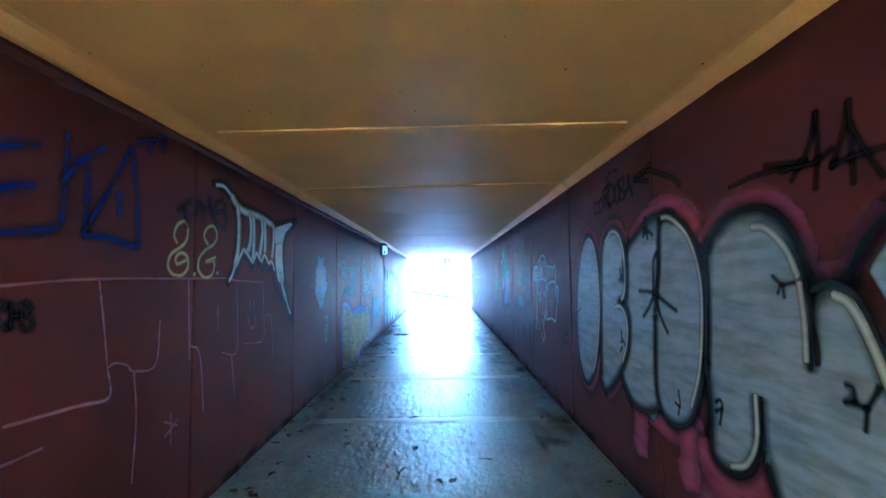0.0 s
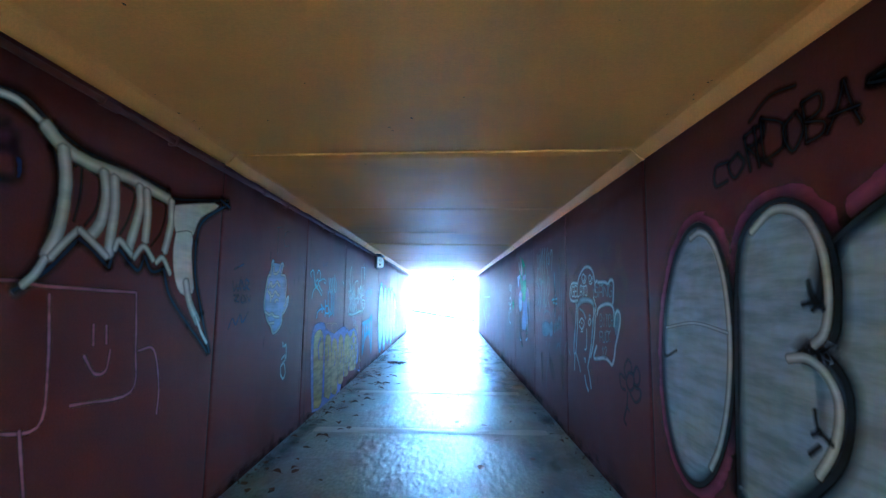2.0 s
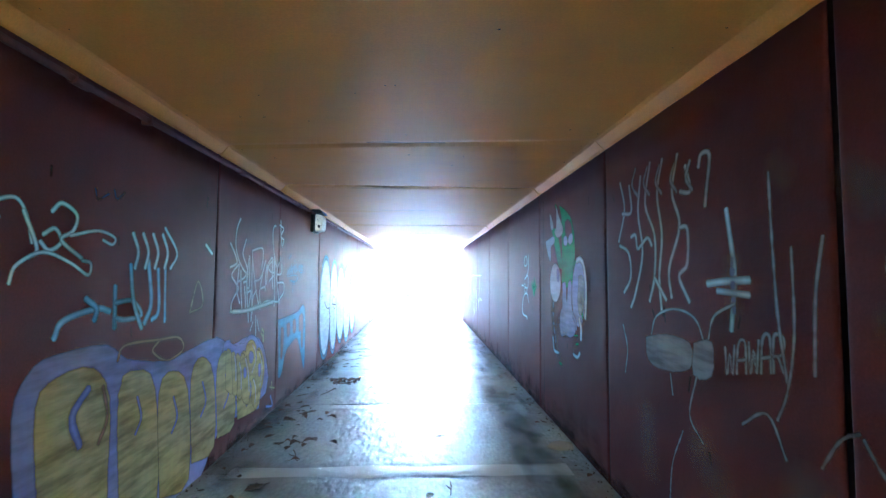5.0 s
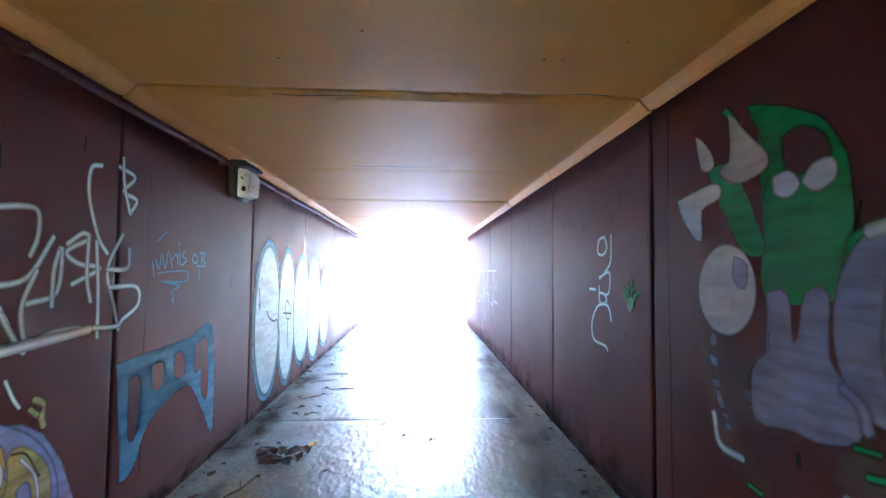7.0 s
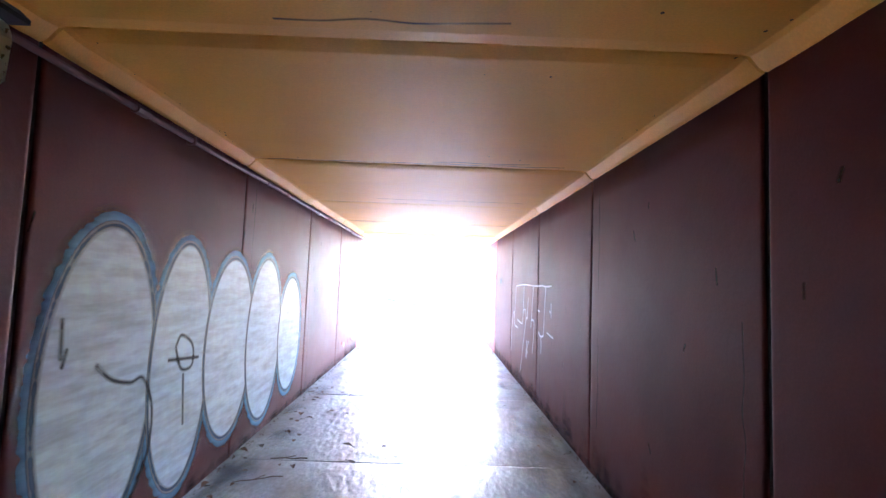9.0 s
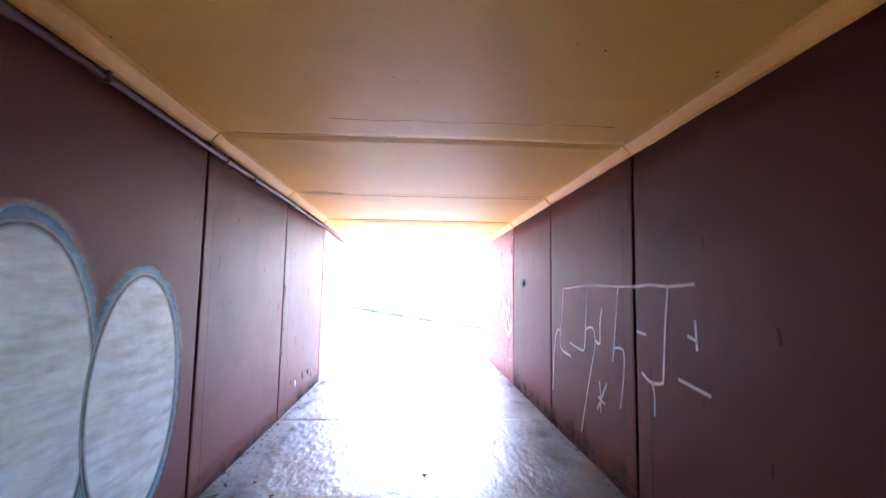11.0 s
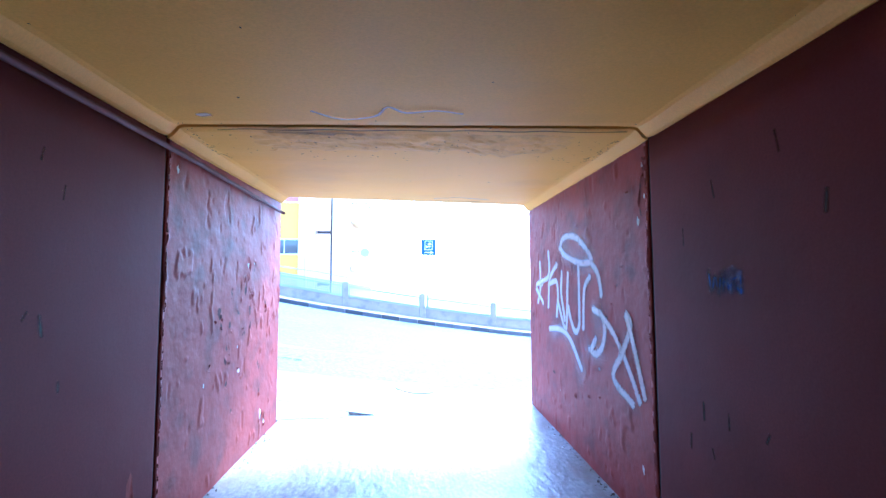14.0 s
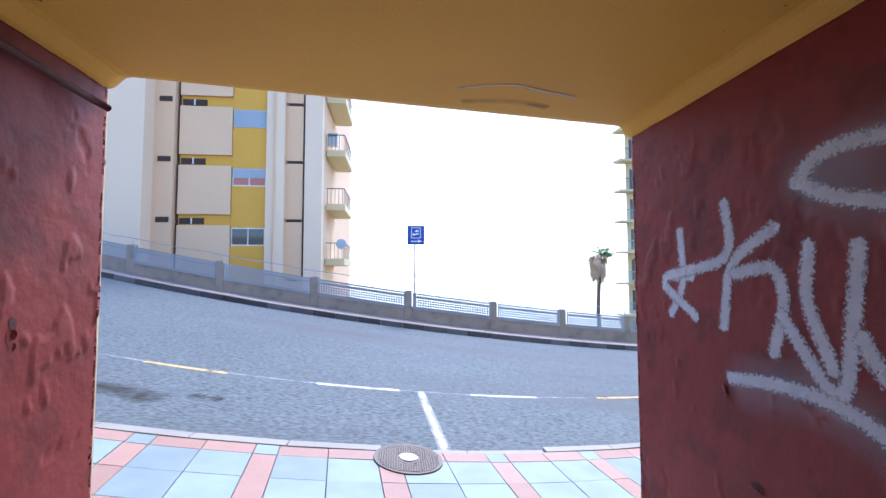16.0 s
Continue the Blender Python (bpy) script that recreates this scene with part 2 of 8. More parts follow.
def add_tube(bm, pts, radius, sides=8, caps=True):
    rings = []
    for i, p in enumerate(pts):
        p = Vector(p)
        ahead = (Vector(pts[min(i + 1, len(pts) - 1)]) - Vector(pts[max(i - 1, 0)])).normalized()
        side = ahead.cross(Vector((0, 0, 1)) if abs(ahead.z) < 0.9 else Vector((1, 0, 0))).normalized()
        up = side.cross(ahead)
        r = radius[i] if isinstance(radius, (list, tuple)) else radius
        rings.append([bm.verts.new(p + r * (math.cos(k * math.tau / sides) * side + math.sin(k * math.tau / sides) * up)) for k in range(sides)])
    for a, b in zip(rings, rings[1:]):
        for k in range(sides):
            bm.faces.new((a[k], a[(k + 1) % sides], b[(k + 1) % sides], b[k]))
    if caps:
        bm.faces.new(rings[0])
        bm.faces.new(rings[-1][::-1])
    return bm


def tube(pts, radius, sides=8):
    return add_tube(bmesh.new(), pts, radius, sides)


def prism(outline, depth_axis, a, b):
    """A flat outline of (u, v) pairs drawn out between a and b along an axis."""
    bm = bmesh.new()
    def put(u, v, w):
        return {"x": (w, u, v), "y": (u, w, v), "z": (u, v, w)}[depth_axis]
    lower = [bm.verts.new(put(u, v, a)) for u, v in outline]
    upper = [bm.verts.new(put(u, v, b)) for u, v in outline]
    bm.faces.new(lower[::-1])
    bm.faces.new(upper)
    n = len(outline)
    for i in range(n):
        bm.faces.new((lower[i], lower[(i + 1) % n], upper[(i + 1) % n], upper[i]))
    bmesh.ops.recalc_face_normals(bm, faces=bm.faces)
    return bm


# ---- the underpass ----
HALF, TOP, BORDER = 1.5, 2.515, 2.445
START, END_L, END_R = -4.0, 23.3, 23.8
JOINTS_L = [-0.45, 1.55, 3.52, 5.49, 7.48, 9.5, 11.03, 12.98, 15.0, 17.0, 18.92, 20.94]
JOINTS_R = [-0.6, 1.4, 3.4, 5.26, 7.3, 9.15, 11.03, 12.96, 14.98, 16.94, 18.88, 20.82]


def flaking(side, y, z):
    """How far the flaking end panel stands proud of the wall's plane: blisters, peeled patches and lumpy render."""
    spot = noise.noise(Vector((side * 3, y * 9, z * 4.5))) + 0.5 * noise.noise(Vector((side * 5, y * 23, z * 12)))
    spot += 0.8 * noise.noise(Vector((side * 2, y * 1.3, z * 1.1 + 4)))
    peel = 0.006 if spot > 0.62 else (-0.005 if spot < -0.72 else 0.0)
    lump = 0.0032 * noise.fractal(Vector((side * 9, y * 5, z * 5)), 0.8, 2.0, 3)
    return max(-0.0095, min(0.0095, peel + lump))


def wall_panels(side, joints, end):
    name = "wall_left" if side < 0 else "wall_right"
    core = tagged(ob_of(name, box((side * (HALF + 0.012), START, -0.3), (side * (HALF + 0.4), end - 0.02, 2.9)), GAP), "red-brown painted concrete underpass wall covered in graffiti", "wall", kind="structure")
    edges = [START, *joints, end]
    for i, (a, b) in enumerate(zip(edges, edges[1:])):
        last = i == len(edges) - 2
        gap = 0.014 if side > 0 else (0.011 if i > 2 else 0.007)
        bm = bmesh.new()
        nu, nv = (190, 170) if last else (14, 12)
        rnd = random.Random(i * 7 + (side > 0))
        shift = rnd.uniform(-0.0004, 0.0004)
        grid = []
        for v in range(nv + 1):
            row = []
            for u in range(nu + 1):
                f = {0: 0.0, 1: 0.005, 2: 0.012, nu - 2: 0.988, nu - 1: 0.995, nu: 1.0}.get(u, (u - 2) / (nu - 4))
                y = a + gap + (b - a - 2 * gap) * f
                z = -0.02 + (BORDER + 0.02) * v / nv
                off = shift + (flaking(side, y, z) if last else 0.0007 * noise.fractal(Vector((side * 9, y * 1.1, z * 1.1)), 0.8, 2.0, 3))
                if u in (0, nu):
                    off -= 0.006
                row.append(bm.verts.new((side * (HALF + max(-0.0095, min(0.0095, -off))), y, z)))
            grid.append(row)
        for v in range(nv):
            for u in range(nu):
                bm.faces.new((grid[v][u], grid[v][u + 1], grid[v + 1][u + 1], grid[v + 1][u]))
        rim = [grid[0], [r[-1] for r in grid], grid[-1][::-1], [r[0] for r in grid][::-1]]
        for line in rim:
            for p, q in zip(line, line[1:]):
                back = [bm.verts.new((side * (HALF + 0.03), w.co.y, w.co.z)) for w in (p, q)]
                bm.faces.new((p, q, back[1], back[0]))
        bmesh.ops.recalc_face_normals(bm, faces=bm.faces)
        for f in bm.faces:
            f.smooth = abs(f.normal.x) > 0.7
        part("panel", bm, RED_ROUGH if last else RED, core, "flaking bright red wall section" if last else "")
    return core


wall_l = wall_panels(-1, JOINTS_L, END_L)
wall_r = wall_panels(1, JOINTS_R, END_R)


# width of the ceiling joint at each slab's start
GAPS = [0.0, 0.012, 0.012, 0.012, 0.012, 0.016, 0.016, 0.018, 0.02, 0.016, 0.02, 0.036, 0.026, 0.0]


def ceiling():
    """Slabs with a coved edge and open joints, in one mesh."""
    bm = bmesh.new()
    profile = [(-HALF - 0.3, BORDER), (-HALF + 0.002, BORDER), (-HALF + 0.02, BORDER + 0.01), (-HALF + 0.065, TOP - 0.008), (-HALF + 0.095, TOP), (-0.7, TOP), (0, TOP), (0.7, TOP),
               (HALF - 0.095, TOP), (HALF - 0.065, TOP - 0.008), (HALF - 0.02, BORDER + 0.01), (HALF - 0.002, BORDER), (HALF + 0.3, BORDER)]
    left, right = [START, *JOINTS_L, END_L], [START, *JOINTS_R, END_R]
    for i in range(len(left) - 1):
        rows = []
        last = i == len(left) - 2
        steps = 40 if last else 22
        drop = (0, 0.004, -0.003, 0.002, -0.004)[i % 5]
        for s in range(steps + 1):
            row = []
            for x, z in profile:
                f = (x + HALF) / (2 * HALF)
                y0 = left[i] + (right[i] - left[i]) * f + GAPS[i] / 2
                y1 = left[i + 1] + (right[i + 1] - left[i + 1]) * f - GAPS[i + 1] / 2
                y = y0 + (y1 - y0) * s / steps
                lift = 0.012 * noise.noise(Vector((x * 1.5, y * 1.5, 3))) if abs(x) < 1.38 else 0.014 * noise.noise(Vector((x, y * 5, 3)))
                edge = 0.01 if s in (0, steps) and i not in (0,) else 0
                row.append(bm.verts.new((x, y, z + drop + 0.35 * lift + edge)))
            rows.append(row)
        for a, b in zip(rows, rows[1:]):
            for k in range(len(profile) - 1):
                bm.faces.new((a[k], b[k], b[k + 1], a[k + 1]))
        for line in (rows[0], rows[-1]):
            up = [bm.verts.new((v.co.x, v.co.y, 2.62)) for v in line]
            for k in range(len(profile) - 1):
                bm.faces.new((line[k], line[k + 1], up[k + 1], up[k]))
    bmesh.ops.recalc_face_normals(bm, faces=bm.faces)
    tagged(ob_of("ceiling", bm, OCHRE, smooth=False), "ochre painted concrete ceiling slabs with open joints", "ceiling", kind="structure")
    bm = bmesh.new()
    add_box(bm, (-HALF - 0.4, START, 2.6), (HALF + 0.4, END_L - 0.03, 3.0))
    tagged(ob_of("ceiling_core", bm, GAP), "dark concrete above the ceiling joints", "ceiling", kind="structure")


ceiling()

def mouth_y(x):
    """Where the underpass floor meets the pavement."""
    x = max(-1.5, min(1.5, x))
    return 23.45 + (0.2 * (x + 0.35) if x > -0.35 else 0.16 * (x + 0.35) ** 2)


FLOOR_JOINTS = [-0.5, 1.45, 3.4, 5.4, 7.4, 9.4, 11.2, 13.1, 15.0, 17.1, 19.0, 21.0]
floor = tagged(ob_of("floor", box((-HALF - 0.05, START, -0.3), (HALF + 0.05, END_L, -0.02)), GROUT), "worn grey concrete underpass floor with littered edges", "floor", kind="structure")
edges = [START, *FLOOR_JOINTS, END_L + 0.3]
for i, (a, b) in enumerate(zip(edges, edges[1:])):
    bm = bmesh.new()
    nx, ny = 16, 12
    last = i == len(edges) - 2
    g = []
    for v in range(ny + 1):
        row = []
        for u in range(nx + 1):
            x = -HALF + 2 * HALF * u / nx
            y = a + 0.004 + (b - a - 0.008) * v / ny
            if last:
                y = a + 0.004 + (mouth_y(x) + 0.03 - a) * v / ny
            z = 0.004 * noise.noise(Vector((x * 1.3, y * 1.1, 7))) - (0.006 if v in (0, ny) else 0)
            row.append(bm.verts.new((x, y, z)))
        g.append(row)
    for v in range(ny):
        for u in range(nx):
            bm.faces.new((g[v][u], g[v][u + 1], g[v + 1][u + 1], g[v + 1][u]))
    for line in (g[0], g[-1]):
        low = [bm.verts.new((w.co.x, w.co.y, -0.03)) for w in line]
        for k in range(nx):
            bm.faces.new((line[k], line[k + 1], low[k + 1], low[k]))
    bmesh.ops.recalc_face_normals(bm, faces=bm.faces)
    part("slab", bm, FLOOR, floor)
# raised mortar bands where slabs meet
for y in FLOOR_JOINTS[3:6]:
    bm = bmesh.new()
    for u in range(24):
        x0, x1 = -1.3 + u * 0.108, -1.3 + (u + 1) * 0.108
        w0, w1 = 0.09 + 0.03 * noise.noise(Vector((x0 * 3, y, 1))), 0.09 + 0.03 * noise.noise(Vector((x1 * 3, y, 1)))
        c = [bm.verts.new(p) for p in ((x0, y - w0, 0.003), (x1, y - w1, 0.003), (x1, y - w1 * 0.4, 0.0065), (x0, y - w0 * 0.4, 0.0065), (x1, y + w1 * 0.4, 0.0065), (x0, y + w0 * 0.4, 0.0065), (x1, y + w1, 0.003), (x0, y + w0, 0.003))]
        bm.faces.new((c[0], c[1], c[2], c[3]))
        bm.faces.new((c[3], c[2], c[4], c[5]))
        bm.faces.new((c[5], c[4], c[6], c[7]))
    bmesh.ops.remove_doubles(bm, verts=bm.verts, dist=0.0005)
    part("mortar_band", bm, STRIP, floor, "pale raised mortar band across the floor", smooth=True)

# ---- the street outside ----
def ground(x, y):
    far = max(0.0, min(1.0, (y - 25) / 9))
    return (1 - far) * (-0.12 * x - 0.05) + far * (0.14 - 0.146 * x + 0.003 * min(x * x, 200))


def kerb_y(x, base=25.18, bend=0.045):
    x = max(-7.0, min(7.0, x))
    return base + 0.12 * x + bend * x * x


def sheet(name, xs, y0, y1, lift, mat, ny=3):
    bm = bmesh.new()
    rows = [[bm.verts.new((x, y0(x) + (y1(x) - y0(x)) * k / ny, ground(x, y0(x) + (y1(x) - y0(x)) * k / ny) + lift)) for x in xs] for k in range(ny + 1)]
    for a, b in zip(rows, rows[1:]):
        for k in range(len(xs) - 1):
            bm.faces.new((a[k], a[k + 1], b[k + 1], b[k]))
    return ob_of(name, bm, mat)


XS = [-40, -30, -22, -16, -12, -9] + [-7 + 0.5 * k for k in range(29)] + [9, 12, 16, 22, 30, 40]
def far_y(x):
    return 33.55 + 0.012 * min(x * x, 100)
tagged(sheet("road", XS, lambda x: kerb_y(x) - 0.1, lambda x: far_y(x) + 0.2, -0.06, ASPHALT, 12), "sloping grey asphalt road with faded markings", "road", kind="structure")
tagged(sheet("pavement", XS, lambda x: mouth_y(x) - 0.01, lambda x: kerb_y(x) - 0.11, -0.025, GROUT, 4), "tiled pavement of pale blue and pink slabs", "pavement", kind="structure")


bm = bmesh.new()
edge = [(-1.937 + 0.149 * k) for k in range(24)]
upper = [bm.verts.new((x, mouth_y(x) + -0.008, ground(x, mouth_y(x)) - 0.004)) for x in edge]
rise = [max(0.0, ground(x, mouth_y(x)) - 0.02) for x in edge]
lower = [bm.verts.new((x, mouth_y(x) - 0.02 - 2.6 * h + 0.02 * math.sin(9 * x), 0.004 if h > 0.012 else -0.2)) for x, h in zip(edge, rise)]
for k in range(23):
    bm.faces.new((upper[k], upper[k + 1], lower[k + 1], lower[k]))
tagged(ob_of("pavement_edge", bm, FLOOR), "rough broken concrete edge of the pavement", "pavement", kind="structure")


def portal(name, y_of, facing, z_low):
    """The outer wall round a mouth of the underpass."""
    bm = bmesh.new()
    for x0, x1, z0 in ((-40, -HALF - 0.012, z_low), (HALF + 0.012, 40, z_low), (-HALF - 0.012, HALF + 0.012, 2.7)):
        ya, yb = y_of(x0), y_of(x1)
        v = [bm.verts.new(p) for p in ((x0, ya, z0), (x1, yb, z0), (x1, yb, 5.2), (x0, ya, 5.2), (x0, ya - facing * 0.35, z0), (x1, yb - facing * 0.35, z0), (x1, yb - facing * 0.35, 5.2), (x0, ya - facing * 0.35, 5.2))]
        for f in ((0, 1, 2, 3), (7, 6, 5, 4), (0, 4, 5, 1), (3, 2, 6, 7), (0, 3, 7, 4), (1, 5, 6, 2)):
            bm.faces.new([v[k] for k in f])
    bmesh.ops.recalc_face_normals(bm, faces=bm.faces)
    return tagged(ob_of(name, bm, WALL_CREAM), "plain rendered retaining wall round the underpass mouth", "wall", kind="structure")


portal("wall_street", lambda x: 23.55 + 0.16 * max(-1.6, min(1.6, x)), 1, -5)
portal("wall_entrance", lambda x: START, -1, -0.3)
# unseen walls added behind the entrance to block sky and bounce warm light in
for a, b, name in (((-7.4, -9.4, -0.3), (7.4, -9.0, 11.0), "wall_cutting"), ((-7.4, -9.0, -0.3), (-7.0, START - 0.36, 11.0), "wall_cutting_left"), ((7.0, -9.0, -0.3), (7.4, START - 0.36, 11.0), "wall_cutting_right")):
    tagged(ob_of(name, box(a, b), BOUNCE_YELLOW), "unseen yellow wall added to bounce warm light into the underpass", "wall", kind="structure")
tagged(ob_of("ground_entrance", box((-40, -40, -0.3), (40, START, -0.01)), PALE_PAVING), "pale paved ground before the underpass", "ground", kind="structure")


def hillside():
    bm = bmesh.new()
    ys = [34.9, 38, 44, 55, 75, 110, 160]
    zs = [-0.6, -3, -6.5, -9, -12, -16, -19]
    xs = [-300, -120, -60, -30, -15, 0, 15, 30, 60, 120, 300]
    rows = [[bm.verts.new((x, y, z - 0.04 * max(-30, min(30, x)) + noise.noise(Vector((x * 0.1, y * 0.1, 0))) * min(1, (y - 34) * 0.1))) for x in xs] for y, z in zip(ys, zs)]
    for a, b in zip(rows, rows[1:]):
        for k in range(len(xs) - 1):
            bm.faces.new((a[k], a[k + 1], b[k + 1], b[k]))
    tagged(ob_of("ground", bm, SCRUB, smooth=True), "dry scrubby hillside falling away towards the sea", "ground", kind="structure")
    tagged(ob_of("water", box((-4500, 100, -22), (4500, 4500, -18)), SEA), "pale hazy sea reaching to the horizon", "sea", kind="structure")


hillside()

# ---- kerbs, markings and paving ----
def flat_mark(name, pts, width, mat, label, lift=-0.055):
    """A painted line or blot lying on the road."""
    return tagged(ob_of(name, ribbon_mesh(pts, width, lambda a, b, k: (a, b, ground(a, b) + lift)), mat), label, "marking", kind="structure")


def smooth_line(pts, steps=5):
    """Catmull-Rom through the points."""
    if len(pts) < 3:
        return [Vector(p) for p in pts]
    p = [Vector(q) for q in pts]
    p = [p[0] * 2 - p[1], *p, p[-1] * 2 - p[-2]]
    out = []
    for i in range(1, len(p) - 2):
        for k in range(steps):
            t = k / steps
            out.append(0.5 * (2 * p[i] + (p[i + 1] - p[i - 1]) * t + (2 * p[i - 1] - 5 * p[i] + 4 * p[i + 1] - p[i + 2]) * t * t + (3 * p[i] - p[i - 1] - 3 * p[i + 1] + p[i + 2]) * t ** 3))
    return out + [p[-2]]


def ribbon_mesh(pts, width, place, steps=5):
    """A band along the line; 'soft' falls from 1 in its middle to 0 at its edges."""
    line = smooth_line(pts, steps)
    ends = [(line[1] - line[0]).normalized(), (line[-1] - line[-2]).normalized()]
    line = [line[0] - ends[0] * width * 0.4, *line, line[-1] + ends[1] * width * 0.4]
    bm = bmesh.new()
    layer = bm.verts.layers.float.new("soft")
    rows, last = [], None
    for i, q in enumerate(line):
        d = line[min(i + 1, len(line) - 1)] - line[max(i - 1, 0)]
        d = d.normalized() if d.length > 1e-6 else last
        last = d
        n = Vector((-d.y, d.x))
        tip = i in (0, len(line) - 1)
        w = width * (0.4 if tip else 0.74)
        row = []
        for k, s in ((-1, 0.0), (-0.55, 0.45), (0, 1.0), (0.55, 0.45), (1, 0.0)):
            v = bm.verts.new(place(q.x + n.x * w * k, q.y + n.y * w * k, i))
            v[layer] = 0.0 if tip else s
            row.append(v)
        rows.append(row)
    for a, b in zip(rows, rows[1:]):
        for k in range(4):
            bm.faces.new((a[k], a[k + 1], b[k + 1], b[k]))
    return bm


def lane_y(x):
    return 27.19 + 0.091 * x + 0.04 * min(x * x, 60)


for x0, x1, mat, label in ((-3.4, -2.3, ROAD_YELLOW, "faded yellow dash painted on the road"), (-1.13, -0.03, ROAD_WHITE, "white dash painted on the road"), (1.0, 2.0, ROAD_WHITE, "white dash painted on the road"), (3.1, 4.3, ROAD_YELLOW, "faded yellow dash painted on the road"), (-7.4, -5.4, ROAD_WHITE, "white dash painted on the road")):
    flat_mark("lane_marking", [(x0 + (x1 - x0) * k / 3, lane_y(x0 + (x1 - x0) * k / 3)) for k in range(4)], 0.11, mat, label)
flat_mark("lane_marking", [(-9 + k, lane_y(-9 + k) + 0.02) for k in range(16)], 0.028, ROAD_GREY, "thin worn grey-white line along the road", -0.057)
flat_mark("bay_marking", [(0.27, 27.2), (0.33, 26.2), (0.41, 25.05)], 0.1, ROAD_WHITE, "white bay line running to the kerb")
flat_mark("oil_stain", [(-3.5, 26.2), (-3.0, 26.15), (-2.6, 26.0)], 0.3, OIL, "dark oil stain on the asphalt", -0.056)
flat_mark("oil_stain", [(-2.3, 26.2), (-2.0, 26.15)], 0.16, OIL, "small dark oil stain on the asphalt", -0.056)

kerb = tagged(new("kerb"), "pale concrete kerb stones along the near pavement", "kerb", kind="structure")
for k in range(22):
    x0, x1 = -9 + k * 0.8, -9 + k * 0.8 + 0.79
    bm = bmesh.new()
    low = 0.03 if -0.3 < (x0 + x1) / 2 < 1.2 else 0.0
    corner = [(x0, kerb_y(x0) - 0.14), (x1, kerb_y(x1) - 0.14), (x1, kerb_y(x1)), (x0, kerb_y(x0))]
    top = [bm.verts.new((x, y, ground(x, y) + 0.005 - low - (0.012 if i > 1 else 0))) for i, (x, y) in enumerate(corner)]
    bot = [bm.verts.new((x, y, ground(x, y) - 0.2)) for x, y in corner]
    bm.faces.new(top)
    for i in range(4):
        bm.faces.new((top[i], bot[i], bot[(i + 1) % 4], top[(i + 1) % 4]))
    bmesh.ops.recalc_face_normals(bm, faces=bm.faces)
    part("kerb_stone", bm, KERB, kerb)

far_kerb = tagged(new("far_kerb"), "dark weathered kerb on the far side of the road", "kerb", kind="structure")
for k in range(46):
    x0, x1 = -16 + k * 0.62, -16 + k * 0.62 + 0.6
    bm = bmesh.new()
    corner = [(x0, far_y(x0)), (x1, far_y(x1)), (x1, far_y(x1) + 0.14), (x0, far_y(x0) + 0.14)]
    top = [bm.verts.new((x, y, ground(x, y) + 0.08)) for x, y in corner]
    bot = [bm.verts.new((x, y, ground(x, y) - 0.3)) for x, y in corner]
    bm.faces.new(top)
    for i in range(4):
        bm.faces.new((top[i], bot[i], bot[(i + 1) % 4], top[(i + 1) % 4]))
    bmesh.ops.recalc_face_normals(bm, faces=bm.faces)
    part("kerb_stone", bm, KERB_DARK, far_kerb)
tagged(sheet("far_pavement", XS, lambda x: far_y(x) + 0.14, lambda x: far_y(x) + 1.3, 0.075, FAR_PAVING, 2), "narrow pale pinkish pavement beyond the road", "pavement", kind="structure")


def tile(x0, x1, d0, d1, mat):
    bm = bmesh.new()
    def corner(x, d):
        y = kerb_y(x) - 0.15 - d
        return x + 0.12 * d, max(y, mouth_y(x + 0.12 * d) - 0.005)
    flat = [corner(x0, d0), corner(x0, d1), corner(x1, d1), corner(x1, d0)]
    lift = random.uniform(-0.002, 0.003)
    top = [bm.verts.new((x, y, ground(x, y) + lift)) for x, y in flat]
    bot = [bm.verts.new((x, y, ground(x, y) - 0.03)) for x, y in flat]
    bm.faces.new(top)
    for i in range(4):
        bm.faces.new((top[i], bot[i], bot[(i + 1) % 4], top[(i + 1) % 4]))
    bmesh.ops.recalc_face_normals(bm, faces=bm.faces)
    return bm


tiles = bpy.data.objects["pavement"]
depth = 0.0
for height, kind in ((0.19, "edge"), (0.4, "field"), (0.4, "field"), (0.19, "edge"), (0.4, "field")):
    x, n = -6.0, 0
    while x < 4.6:
        w = 0.19 if n % 3 == 2 else 0.4
        pink = (kind == "edge") != (n % 3 == 2)
        if min(kerb_y(x), kerb_y(x + w)) - 0.2 - depth > max(mouth_y(x), mouth_y(x + w)):
            part("tile", tile(x + 0.004, x + w - 0.004, depth + 0.004, depth + height - 0.004, TILE_PINK if pink else TILE_BLUE), TILE_PINK if pink else TILE_BLUE, tiles)
        x += w
        n += 1
    depth += height


def manhole(x, y, r):
    z = ground(x, y)
    e = thing("manhole_cover", (x, y, z + 0.004), "round cast-iron manhole cover with a chequered top set in the pavement", "manhole cover")
    e.rotation_euler = (0.02, 0.12, 0)
    bm = bmesh.new()
    bmesh.ops.create_cone(bm, cap_ends=True, segments=48, radius1=r, radius2=r * 0.985, depth=0.03)
    part("cover", bm, IRON, e)
    bm = bmesh.new()
    for i in range(-14, 15):
        for j in range(-14, 15):
            cx, cy = i * 0.021, j * 0.021
            if 0.1 < math.hypot(cx, cy) < r - 0.03:
                add_box(bm, (cx - 0.007, cy - 0.007, 0.014), (cx + 0.007, cy + 0.007, 0.021))
    part("stud_pattern", bm, IRON, e)
    bm = bmesh.new()
    bmesh.ops.create_cone(bm, cap_ends=True, segments=32, radius1=0.085, radius2=0.08, depth=0.02)
    bmesh.ops.translate(bm, verts=bm.verts, vec=(0, 0, 0.013))
    part("centre_plate", bm, IRON_LID, e, "smooth worn centre plate")


manhole(0.03, 24.87, 0.3)


